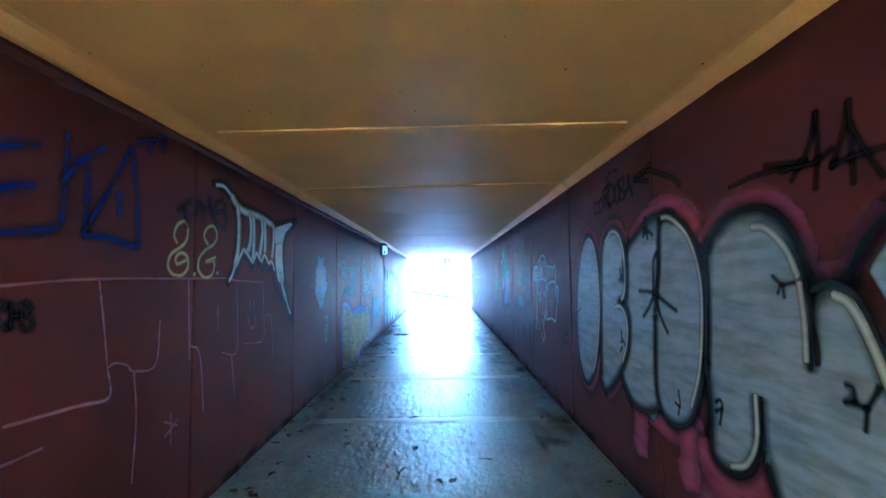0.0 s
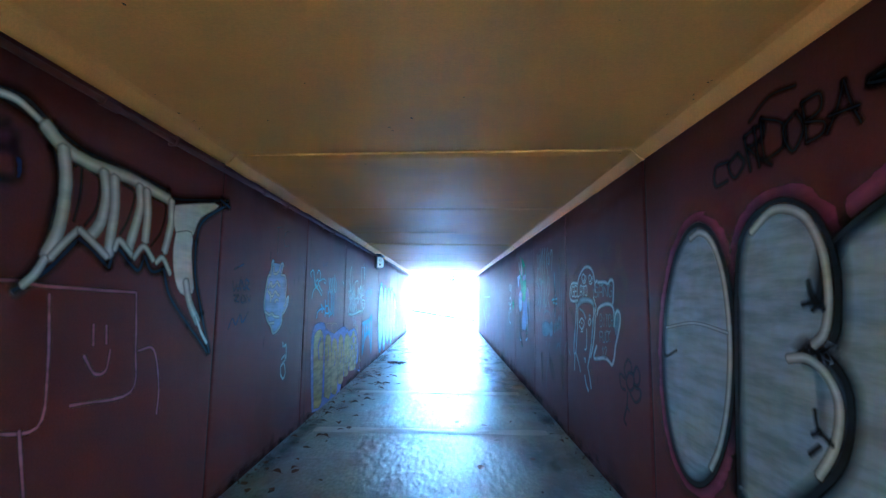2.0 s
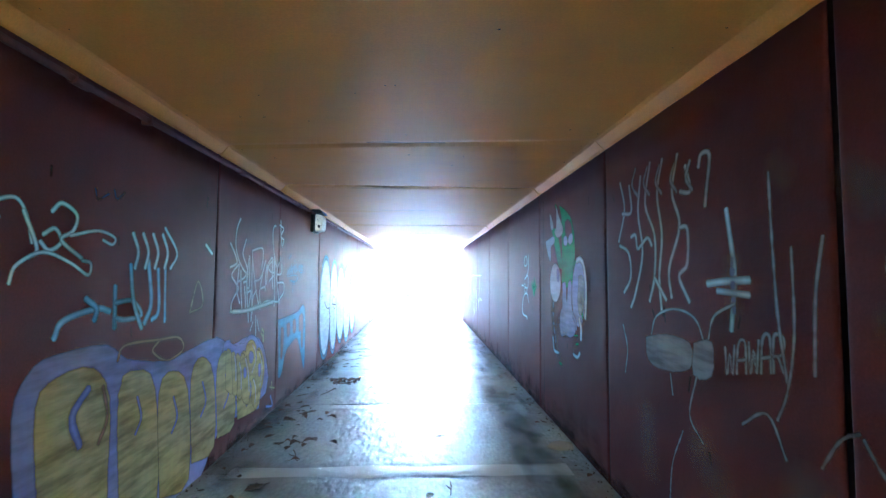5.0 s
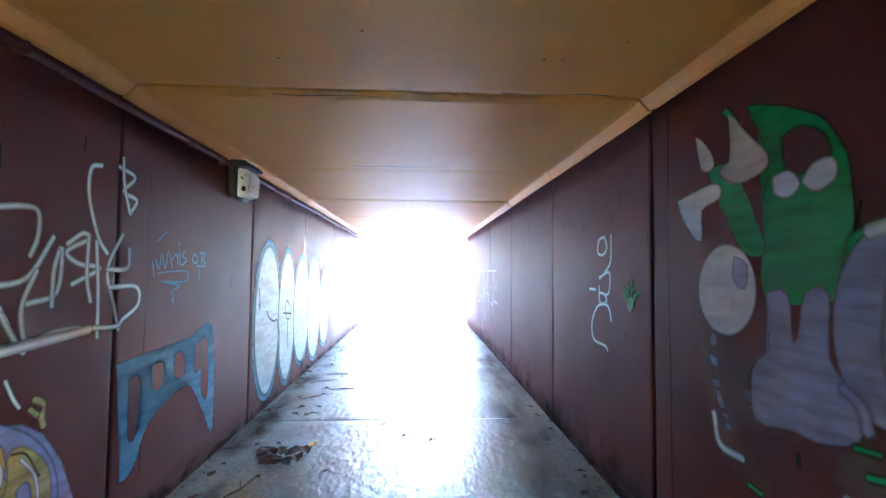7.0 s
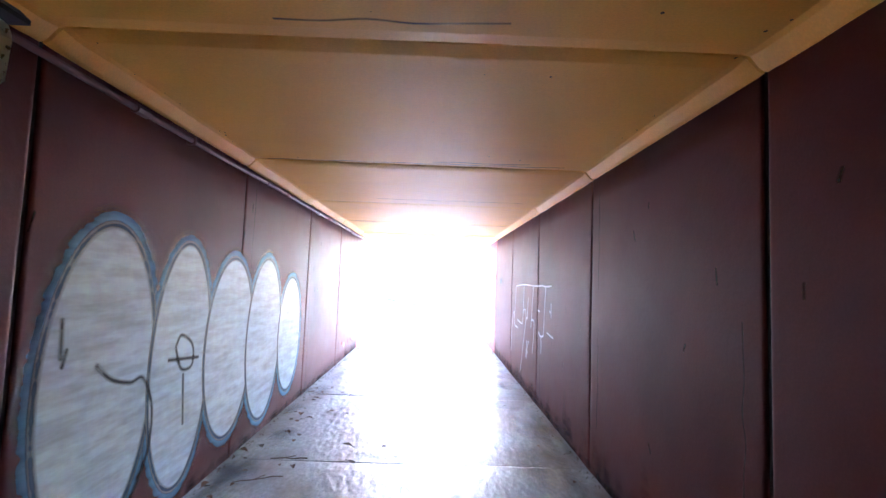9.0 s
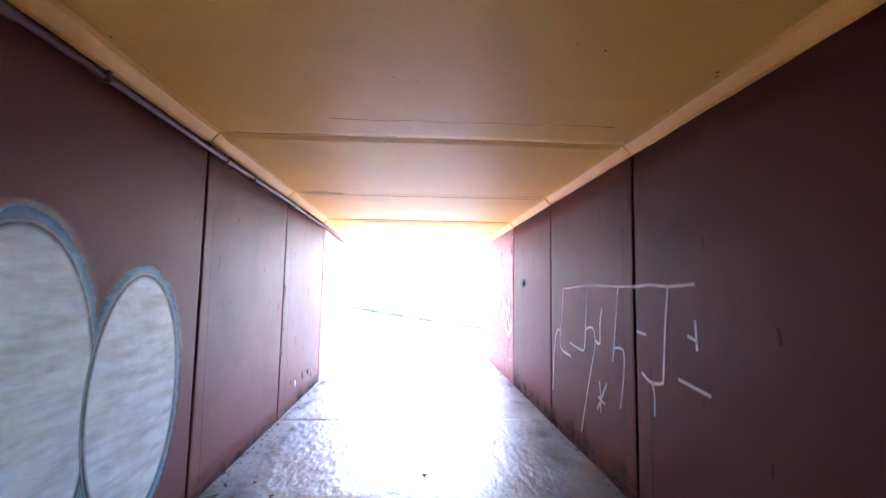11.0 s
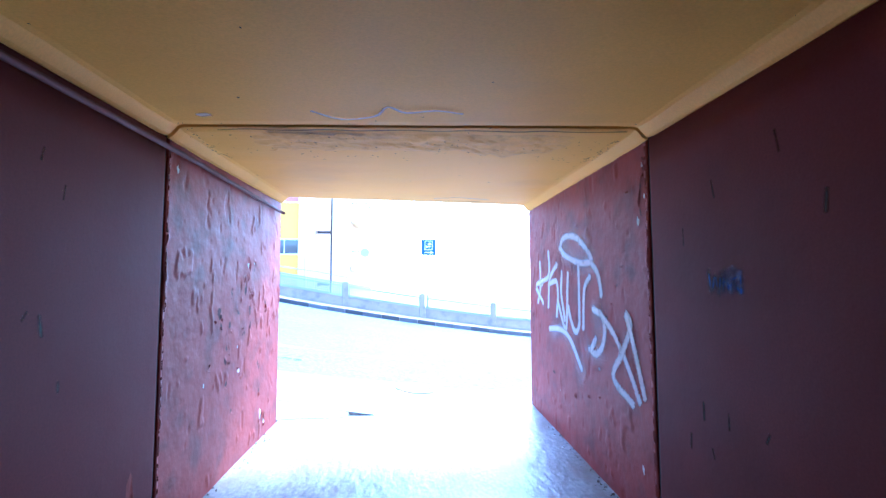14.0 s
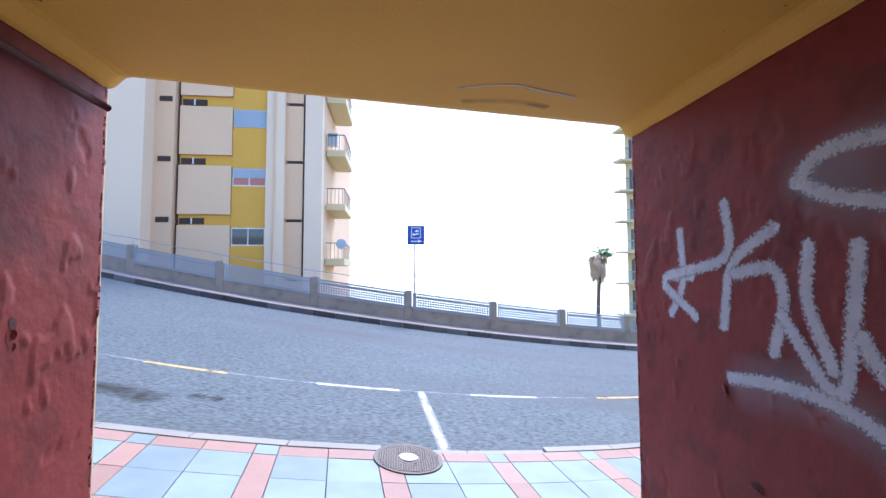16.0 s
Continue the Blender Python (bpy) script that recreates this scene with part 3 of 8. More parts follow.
# ---- barrier, sign ----
def barrier_z(x):
    return 0.36 - 0.146 * x + 0.003 * min(x * x, 200)


def barrier_y(x):
    return far_y(x) + 1.0


POSTS = [-16.6, -13.7, -10.9, -8.1, -5.34, -2.52, 0.29, 2.94, 5.25, 7.6, 10.0]
bm = bmesh.new()
for x0, x1 in zip(POSTS, POSTS[1:]):
    c = []
    for x in (x0, x1):
        for dy in (0, 0.2):
            c += [(x, barrier_y(x) + dy, barrier_z(x) - 0.5), (x, barrier_y(x) + dy, barrier_z(x) + 0.27)]
    v = [bm.verts.new(p) for p in c]
    for f in ((0, 1, 5, 4), (1, 3, 7, 5), (3, 2, 6, 7)):
        bm.faces.new([v[k] for k in f])
bmesh.ops.remove_doubles(bm, verts=bm.verts, dist=0.001)
bmesh.ops.recalc_face_normals(bm, faces=bm.faces)
parapet = tagged(ob_of("parapet", bm, PARAPET), "low stained concrete parapet along the far pavement", "parapet", kind="structure")
for x in POSTS:
    y, z = barrier_y(x), barrier_z(x)
    tagged(ob_of("post", box((x - 0.11, y - 0.02, z - 0.5), (x + 0.11, y + 0.2, z + 0.74), 0.012), PARAPET), "square concrete post of the roadside barrier", "post", "barrier posts")


def guard_panel(x0, x1):
    """Perforated sheet between two posts: a row of holes, a plain band, then four rows."""
    cx = (x0 + x1) / 2
    e = thing("guard_panel", (cx, barrier_y(cx) - 0.03, barrier_z(cx) + 0.2), "perforated galvanised metal guard panel between concrete posts", "guard panel", "barrier panels")
    length, slope = x1 - x0 - 0.26, (barrier_z(x1) - barrier_z(x0)) / (x1 - x0)
    turn = (barrier_y(x1) - barrier_y(x0)) / (x1 - x0)
    def put(u, w, d):
        return (u, d + turn * u, w + slope * u)
    bm = bmesh.new()
    def bar(u0, u1, w0, w1):
        v = [bm.verts.new(put(u, w, d)) for d in (0, 0.012) for u, w in ((u0, w0), (u1, w0), (u1, w1), (u0, w1))]
        for f in ((0, 1, 2, 3), (7, 6, 5, 4), (0, 4, 5, 1), (3, 2, 6, 7)):
            bm.faces.new([v[k] for k in f])
    a, b = -length / 2, length / 2
    for w0, w1 in ((0.0, 0.1), (0.137, 0.169), (0.206, 0.238), (0.275, 0.307), (0.344, 0.42), (0.457, 0.5)):
        bar(a, b, w0, w1)
    count = int(length / 0.075)
    for k in range(count + 1):
        u = a + (length - 0.02) * k / count
        bar(u, u + (0.038 if 0 < k < count else 0.045), 0.001, 0.499)
    part("sheet", bm, GALV, e)


for x0, x1 in zip(POSTS, POSTS[1:]):
    guard_panel(x0, x1)
bm = bmesh.new()
add_tube(bm, [(x, barrier_y(x) + 0.1, barrier_z(x) + 0.93 + 0.02 * math.sin(x * 3)) for x in [-17 + 0.75 * k for k in range(37)]], 0.012, 6)
rail = tagged(ob_of("cable", bm, STEEL), "thin steel cable strung above the barrier", "cable")
for x in POSTS:
    part("stanchion", tube([(x, barrier_y(x) + 0.1, barrier_z(x) + 0.7), (x, barrier_y(x) + 0.1, barrier_z(x) + 0.93)], 0.01, 6), STEEL, rail)


def street_sign():
    x, y = 0.5, barrier_y(0.5) + 0.35
    e = thing("street_sign", (x, y, -0.6), "square blue street sign with white arrow on a steel pole", "sign")
    part("pole", tube([(0, 0, 0), (0, 0, 3.66)], 0.028, 10), STEEL, e)
    board = part("board", box((-0.24, -0.06, 3.08), (0.3, -0.035, 3.68), 0.008), SIGN_BLUE, e, "blue enamelled sign board")
    bm = bmesh.new()
    for a, b in (((-0.12, 3.28), (0.18, 3.3)), ((-0.12, 3.6), (0.18, 3.62)), ((-0.12, 3.3), (-0.1, 3.6)), ((0.16, 3.3), (0.18, 3.6))):
        add_box(bm, (a[0], -0.066, a[1]), (b[0], -0.06, b[1]))
    part("border", bm, SIGN_WHITE, board)
    bm = prism([(-0.07, 3.36), (0.11, 3.4), (0.12, 3.44), (-0.02, 3.42), (-0.07, 3.45)], "y", -0.066, -0.06)
    part("pictogram", bm, SIGN_WHITE, board)
    part("pictogram", prism([(0.0, 3.48), (0.13, 3.48), (0.1, 3.53), (0.05, 3.55), (0.02, 3.52)], "y", -0.066, -0.06), SIGN_WHITE, board)
    part("arrow", prism([(-0.13, 3.17), (0.1, 3.17), (0.1, 3.13), (0.22, 3.185), (0.1, 3.24), (0.1, 3.2), (-0.13, 3.2)], "y", -0.066, -0.06), SIGN_WHITE, board)


street_sign()


# ---- buildings beyond ----
def window_unit(parent, x0, x1, z0, z1, y, shutter=0.0, curtain=False):
    w = part("window", box((x0, y - 0.03, z0), (x1, y + 0.02, z1)), FRAME_WHITE, parent, "white framed sliding window")
    mid = (x0 + x1) / 2
    for a, b in ((x0 + 0.06, mid - 0.03), (mid + 0.03, x1 - 0.06)):
        part("pane", box((a, y - 0.045, z0 + 0.06), (b, y - 0.03, z1 - 0.06)), CURTAIN if curtain else GLASS, w)
    if shutter:
        bm = bmesh.new()
        k = z1
        while k > z1 - (z1 - z0) * shutter:
            add_box(bm, (x0 + 0.03, y - 0.07, k - 0.045), (x1 - 0.03, y - 0.05, k - 0.005))
            k -= 0.05
        part("shutter", bm, SHUTTER, w, "blue-grey roller shutter")


def tower():
    y = 44.0
    e = thing("apartment_building", (-9, y, -7), "beige and ochre apartment tower with stacked balconies", "building")
    inv = (9, -y, 7)
    def seat(ob):
        ob.location = inv
        return ob
    def slab(name, x0, x1, y0, y1, z0, z1, mat, label=""):
        return seat(part(name, box((x0, y0, z0), (x1, y1, z1)), mat, e, label))
    slab("core", -16.5, -3.9, y + 0.3, y + 14, -7, 26, WALL_BEIGE)
    slab("wall", -15.4, -11.9, y - 1.2, y + 0.3, -7, 26, WALL_WHITE, "plain off-white rendered wall")
    slab("wall", -11.9, -10.98, y - 0.3, y + 0.3, -7, 26, WALL_BEIGE)
    slab("seam", -10.98, -10.82, y + 0.1, y + 0.3, -7, 26, SEAM, "dark vertical recess")
    slab("pier", -6.6, -6.2, y - 0.25, y + 0.3, -7, 26, WALL_WHITE)
    slab("pier", -6.1, -5.7, y - 0.35, y + 0.3, -7, 26, WALL_WHITE)
    seat(part("downpipe", tube([(-6.15, y - 0.35, -7), (-6.15, y - 0.35, 26)], 0.06, 8), WALL_BEIGE, e))
    slab("seam", -4.85, -4.72, y + 0.1, y + 0.3, -7, 26, SEAM)
    slab("wall", -4.72, -3.85, y - 0.2, y + 0.3, -7, 26, WALL_WHITE)
    slab("wing", -17.6, -15.45, y + 0.6, y + 6, -7, 26, WALL_OCHRE)
    for k in range(-2, 7):
        z = 3.47 + 3.0 * k
        slab("panel", -10.82, -8.32, y - 0.1, y + 0.3, z - 1.9, z + 0.55, WALL_BEIGE)
        slab("band", -10.82, -8.32, y + 0.05, y + 0.3, z + 0.55, z + 1.1, WALL_OCHRE)
        slab("vent", -10.75, -9.6, y - 0.02, y + 0.05, z + 0.62, z + 0.92, SEAM, "dark slot window")
        slab("vent_frame", -10.2, -10.14, y - 0.05, y - 0.02, z + 0.62, z + 0.92, FRAME_WHITE)
        slab("vent", -11.7, -11.1, y - 0.33, y - 0.3, z + 0.66, z + 0.92, SEAM)
        slab("spandrel", -8.3, -6.62, y - 0.02, y + 0.3, z - 2.55, z - 0.45, WALL_OCHRE, "ochre spandrel panel")
        slab("wall", -5.7, -4.85, y - 0.02, y + 0.3, z - 2.1, z + 0.75, WALL_BEIGE)
        slab("vent", -5.6, -4.9, y - 0.01, y + 0.1, z + 0.77, z + 0.98, SEAM)
        before = set(e.children)
        window_unit(e, -8.28, -6.64, z - 0.45, z + 0.45, y + 0.02, (0.0, 0.5, 1.0, 0.3)[k % 4], k % 4 == 1)
        for ob in set(e.children) - before:
            seat(ob)
        zb = 2.25 + 2.95 * k
        b = slab("balcony", -3.85, -2.85, y + 1.2, y + 5.0, zb - 0.16, zb + 0.18, WALL_CREAM, "cream balcony slab with dark railing")
        bm = bmesh.new()
        for u in range(9):
            add_box(bm, (-2.92, y + 1.25 + u * 0.45, zb + 0.18), (-2.9, y + 1.27 + u * 0.45, zb + 1.0))
            if u < 5:
                add_box(bm, (-3.8 + u * 0.2, y + 1.22, zb + 0.18), (-3.78 + u * 0.2, y + 1.24, zb + 1.0))
        add_box(bm, (-3.85, y + 1.2, zb + 1.0), (-2.88, y + 1.25, zb + 1.04))
        add_box(bm, (-2.93, y + 1.2, zb + 1.0), (-2.88, y + 5.0, zb + 1.04))
        part("railing", bm, RAIL, b)
        if k in (3, 4):
            seat(part("awning", prism([(-3.9, zb + 2.4), (-2.75, zb + 1.9), (-2.75, zb + 1.82), (-3.9, zb + 2.32)], "y", y + 1.2, y + 4.5), AWNING, e, "green fabric awning"))
        if k % 2 == 0:
            slab("wing_window", -17.0, -16.0, y + 0.55, y + 0.6, z - 0.5, z + 0.6, GLASS)
        else:
            slab("wing_shutter", -17.0, -16.0, y + 0.55, y + 0.6, z - 0.5, z + 0.6, SHUTTER)
    bm = bmesh.new()
    bmesh.ops.create_uvsphere(bm, u_segments=16, v_segments=8, radius=0.28)
    for v in bm.verts:
        v.co = Vector((v.co.x, v.co.y * 0.25, v.co.z)) + Vector((-3.0, y + 1.0, 3.2))
    dish = seat(part("satellite_dish", bm, SHUTTER, e, "grey satellite dish"))
    slab("air_conditioner", -3.8, -3.3, y + 1.3, y + 1.6, 8.6, 9.3, STEEL)
    slab("roof", -16.5, -3.9, y, y + 14, 26, 26.4, WALL_CREAM)


tower()


def far_block():
    y = 60.0
    e = thing("apartment_building", (27, y, -12), "cream apartment block with stacked railed balconies", "building")
    def seat(ob):
        ob.location = (-27, -y, 12)
        return ob
    seat(part("wall", prism([(21.2, y), (36, y), (36, y + 14), (29.5, y + 14)], "z", -12, 24), WALL_CREAM, e))
    seat(part("roof", box((20.9, y - 0.3, 24), (36.3, y + 1, 24.4)), WALL_WHITE, e))
    for k in range(-3, 8):
        z = 0.85 + 2.82 * k
        b = seat(part("balcony", box((20.1, y - 1.1, z - 0.2), (30, y + 0.2, z)), WALL_CREAM, e))
        bm = bmesh.new()
        for u in range(26):
            add_box(bm, (20.15 + u * 0.13, y - 1.08, z), (20.17 + u * 0.13, y - 1.06, z + 0.95))
        add_box(bm, (20.1, y - 1.1, z + 0.95), (30, y - 1.04, z + 1.0))
        part("railing", bm, RAIL if k > 2 else RAIL_GLASS, b)
        seat(part("window", box((21.6, y - 0.04, z + 0.2), (22.6, y, z + 2.1)), GLASS, e))


far_block()


def palm():
    base = Vector((17.4, 58, -10))
    e = thing("palm_tree", base, "tall fan palm with a dry brown skirt and sparse green crown", "tree")
    part("trunk", tube([(0.1 * math.sin(k), 0, k * 1.6) for k in range(9)] + [(0, 0, 13.3)], [0.24, 0.2, 0.19, 0.18, 0.17, 0.17, 0.16, 0.16, 0.16, 0.18], 10), BARK, e)
    rnd = random.Random(5)
    def frond(bm, root, direction, length, droop, fan):
        tip = root + direction * length * 0.5
        for k in range(fan):
            a = (k / (fan - 1) - 0.5) * 2.6
            side = direction.cross(Vector((0, 0, 1))).normalized()
            out = (direction * math.cos(a) + side * math.sin(a)).normalized()
            p = [tip, tip + out * length * 0.3 + Vector((0, 0, -droop * 0.15)), tip + out * length * 0.55 + Vector((0, 0, -droop * 0.55))]
            wide = out.cross(Vector((0, 0, 1))).normalized() * 0.05
            v = [bm.verts.new(q + s * wide * w) for q, w in zip(p, (0.5, 1.0, 0.1)) for s in (-1, 1)]
            bm.faces.new((v[0], v[1], v[3], v[2]))
            bm.faces.new((v[2], v[3], v[5], v[4]))
        add_tube(bm, [root, tip], [0.03, 0.02], 4, False)
    green, dry = bmesh.new(), bmesh.new()
    for k in range(22):
        a = rnd.uniform(-1.0, 1.6) if k < 16 else rnd.uniform(0, math.tau)
        d = Vector((math.cos(a), 0.6 * math.sin(a), rnd.uniform(0.0, 1.0))).normalized()
        frond(green, Vector((0.15, 0, 13.3)), d, rnd.uniform(1.0, 1.5), rnd.uniform(0.4, 1.0), 11)
    for k in range(60):
        a = rnd.uniform(0, math.tau)
        z = rnd.uniform(11.6, 13.3)
        r = 0.25 + 0.38 * (z - 11.4) / 1.9
        d = Vector((math.cos(a), math.sin(a), 0.1)).normalized()
        frond(dry, Vector((d.x * r * 0.3, d.y * r * 0.3, z)), d, rnd.uniform(0.5, 0.9) * (r + 0.3), rnd.uniform(1.2, 2.2), 7)
    part("crown", green, PALM_GREEN, e, "sparse green fan fronds")
    part("skirt", dry, PALM_DRY, e, "hanging dry brown fronds")


palm()


# ---- fittings in the underpass ----
def conduit():
    e = thing("conduit", (-1.465, 0, 2.385), "red-painted electrical conduit clipped under the ceiling edge", "conduit")
    pts = [(0, y, 0.004 * math.sin(y * 2.1) - (0.05 * max(0, (y - 20) / 3) ** 1.5)) for y in [START + k * 0.55 for k in range(47)]] 
    pts = [p for p in pts if p[1] < 22.9] + [(0.0, 23.05, -0.06), (0.02, 23.2, -0.07)]
    part("pipe", tube(pts, 0.017, 8), CONDUIT, e, smooth=True)
    for k in range(13):
        y = START + 0.9 + k * 1.85
        z = 0.004 * math.sin(y * 2.1) - (0.05 * max(0, (y - 20) / 3) ** 1.5)
        part("coupling", tube([(0, y - 0.05, z), (0, y + 0.05, z)], 0.027, 8), CONDUIT, e)
        part("clip", box((-0.034, y + 0.5, z - 0.03), (0.026, y + 0.52, z + 0.03), 0.004), CONDUIT, e)


conduit()


def wall_lamp():
    e = thing("wall_lamp", (-1.495, 12.6, 2.25), "yellowed bulkhead lamp on a black bracket under the ceiling", "lamp")
    e.scale = (0.8, 0.72, 0.8)
    part("back_plate", box((-0.002, -0.3, -0.17), (0.05, 0.2, 0.2), 0.01), BLACK, e, "black back plate")
    part("hood", prism([(0.0, 0.25), (0.15, 0.245), (0.2, 0.2), (0.2, 0.178), (0.0, 0.178)], "y", -0.27, 0.2), BLACK, e, "black hood")
    bm = prism([(0.06, 0.17), (0.17, 0.15), (0.2, 0.08), (0.185, -0.12), (0.06, -0.15)], "y", -0.21, 0.13)
    bmesh.ops.bevel(bm, geom=bm.edges[:], offset=0.012, segments=2, affect="EDGES")
    lens = part("lens", bm, CREAM, e, "cream lamp lens with a scorched patch")
    part("scorch", prism([(0.13 + 0.026 * math.cos(a), -0.06 + 0.03 * math.sin(a)) for a in [k * math.tau / 9 for k in range(9)]], "y", -0.214, -0.209), BLACK, lens)
    part("cable_loop", tube([(0.05 + 0.03 * math.sin(a), -0.1 + 0.035 * math.cos(a), -0.17 - 0.03 * math.cos(a + 1.2)) for a in [k * 0.55 for k in range(11)]], 0.006, 6), BLACK, e)


wall_lamp()


# ---- stains, cracks and chipped plaster ----
def wall_stains(side, y0, y1, seed, high):
    rnd = random.Random(seed)
    bm = bmesh.new()
    layer = bm.verts.layers.float.new("soft")
    y = y0
    while y < y1:
        h = rnd.uniform(0.05, high) * (1.6 if rnd.random() < 0.12 else 1)
        w = rnd.uniform(0.05, 0.2)
        x = side * (HALF - 0.0019 - rnd.uniform(0, 0.0002))
        rows = []
        for k, s in ((0.0, 1.0), (0.55, 0.8), (0.85, 0.4), (1.0, 0.0)):
            row = []
            for u, f in ((-1, 0.0), (-0.4, 0.8), (0.4, 0.8), (1, 0.0)):
                v = bm.verts.new((x, y + u * w * (1.1 - 0.5 * k), 0.004 + h * k))
                v[layer] = s * f * 0.5
                row.append(v)
            rows.append(row)
        for a, b in zip(rows, rows[1:]):
            for k in range(3):
                bm.faces.new((a[k], a[k + 1], b[k + 1], b[k]))
        y += rnd.uniform(0.04, 0.16)
    part("damp_stain", bm, RED_STAIN, wall_l if side < 0 else wall_r, "dark damp staining along the wall foot")


wall_stains(1, 9.2, 20.7, 3, 0.32)
wall_stains(1, 3.0, 9.2, 4, 0.14)
wall_stains(-1, 2.5, 20.8, 5, 0.13)


def ceiling_line(pts, width, mat, label):
    bm = ribbon_mesh(pts, width, lambda a, b, k: (a, b, TOP - 0.009))
    part("crack", bm, mat, bpy.data.objects["ceiling"], label)


INK_CRACK = spray("dark_crack", (0.03, 0.022, 0.015), 0.5)
CHALK_CRACK = spray("pale_crack", (0.62, 0.58, 0.5), 0.5)
SOOT = spray("grey_soot", (0.14, 0.11, 0.07), 0.7, cover=0.55)
for x0, x1, y in ((0.1, 0.35, 11.0), (0.6, 1.25, 10.98), (-0.7, -0.1, 11.05), (-1.3, 1.2, 14.86), (-0.5, 0.4, 12.8), (-1.3, -0.2, 16.9), (-0.6, 1.2, 16.6), (-1.3, 1.35, 18.93), (-1.2, 1.38, 20.9), (-0.3, 0.3, 9.25), (0.1, 0.9, 14.8)):
    n = max(4, int((x1 - x0) * 6))
    ceiling_line([(x0 + (x1 - x0) * k / n, y + 0.012 * math.sin(k * 2.3 + y) - 0.03 * (x0 + (x1 - x0) * k / n)) for k in range(n + 1)], 0.014 if y < 18 else 0.02, INK_CRACK, "dark crack along a ceiling joint")
ceiling_line([(-0.55, 20.6), (-0.4, 20.72), (-0.2, 20.66), (-0.12, 20.52), (-0.02, 20.6), (0.15, 20.56), (0.3, 20.6)], 0.02, CHALK_CRACK, "pale filled crack in the ceiling")
ceiling_line([(-1.2, 20.7), (-1.14, 20.68)], 0.05, CHALK_CRACK, "pale chip in the ceiling paint")
ceiling_line([(-1.35, 18.9), (-1.1, 18.86), (-0.9, 18.9)], 0.09, SOOT, "sooty stain by the ceiling joint")
ceiling_line([(-0.9, 20.97), (-0.6, 20.99), (-0.3, 21.0)], 0.06, SOOT, "sooty stain on broken plaster")
ceiling_line([(0.3, 23.42), (0.55, 23.4), (0.8, 23.46)], 0.06, SOOT, "dark damp patch at the ceiling edge")
ceiling_line([(0.25, 23.25), (0.5, 23.18), (0.7, 23.24), (0.9, 23.3)], 0.02, CHALK_CRACK, "pale flaking edge of a damp patch")


def broken_plaster():
    """A rough strip of plaster fallen short of the ceiling paint."""
    bm = bmesh.new()
    n, m = 60, 16
    rows = []
    for j in range(m + 1):
        row = []
        for i in range(n + 1):
            x = -1.2 + 2.45 * i / n
            far = 0.5 + 0.16 * noise.noise(Vector((x * 2.2, 0, 4))) + 0.06 * noise.noise(Vector((x * 9, 0, 4)))
            y = 20.93 + far * j / m
            edge = min(1, 6 * min(j / m, 1 - j / m), 8 * min(i / n, 1 - i / n))
            z = TOP + 0.006 - edge * (0.012 + 0.022 * abs(noise.fractal(Vector((x * 6, y * 6, 1)), 0.8, 2, 3)))
            row.append(bm.verts.new((x, y, z)))
        rows.append(row)
    for a, b in zip(rows, rows[1:]):
        for k in range(n):
            bm.faces.new((a[k], b[k], b[k + 1], a[k + 1]))
    part("broken_plaster", bm, OCHRE_ROUGH, bpy.data.objects["ceiling"], "rough broken ochre plaster along a ceiling joint")


broken_plaster()


def joint_bead(k):
    """A painted-over ridge of filler along a ceiling joint, in uneven runs."""
    bm = bmesh.new()
    rnd = random.Random(k)
    n = 44
    pts = []
    for i in range(n + 1):
        x = -1.36 + 2.72 * i / n
        f = (x + HALF) / (2 * HALF)
        pts.append((x, JOINTS_L[k] + (JOINTS_R[k] - JOINTS_L[k]) * f + 0.006 * noise.noise(Vector((x * 3, k, 2))), TOP + 0.002))
    add_tube(bm, pts, [0.008 + 0.004 * rnd.uniform(-1, 1) for p in pts], 8)
    part("joint_bead", bm, OCHRE, bpy.data.objects["ceiling"], "painted-over ridge of filler along a ceiling joint", smooth=True)


for k in (1, 2, 3):
    joint_bead(k)


def chips(side, spots, seed):
    rnd = random.Random(seed)
    for y, z, s in spots:
        bm = bmesh.new()
        ring = [bm.verts.new((side * (HALF - 0.010), y + s * rnd.uniform(0.1, 0.4) * math.cos(a), z + s * rnd.uniform(0.15, 0.75) * math.sin(a))) for a in [k * math.tau / 9 for k in range(9)]]
        mid = bm.verts.new((side * (HALF - 0.0115), y, z))
        for k in range(9):
            bm.faces.new((ring[k], ring[(k + 1) % 9], mid))
        part("paint_chip", bm, WHITE_CHIP, wall_l if side < 0 else wall_r, "pale patch of chipped plaster")


chips(-1, [(21.05, 2.28, 0.05), (22.1, 1.0, 0.03), (22.3, 1.7, 0.035), (21.5, 0.8, 0.03), (22.45, 1.72, 0.025)], 2)
chips(1, [(20.88, 2.3, 0.04), (20.95, 1.95, 0.06), (20.86, 2.1, 0.03), (20.98, 0.35, 0.05), (22.6, 0.45, 0.02)], 3)


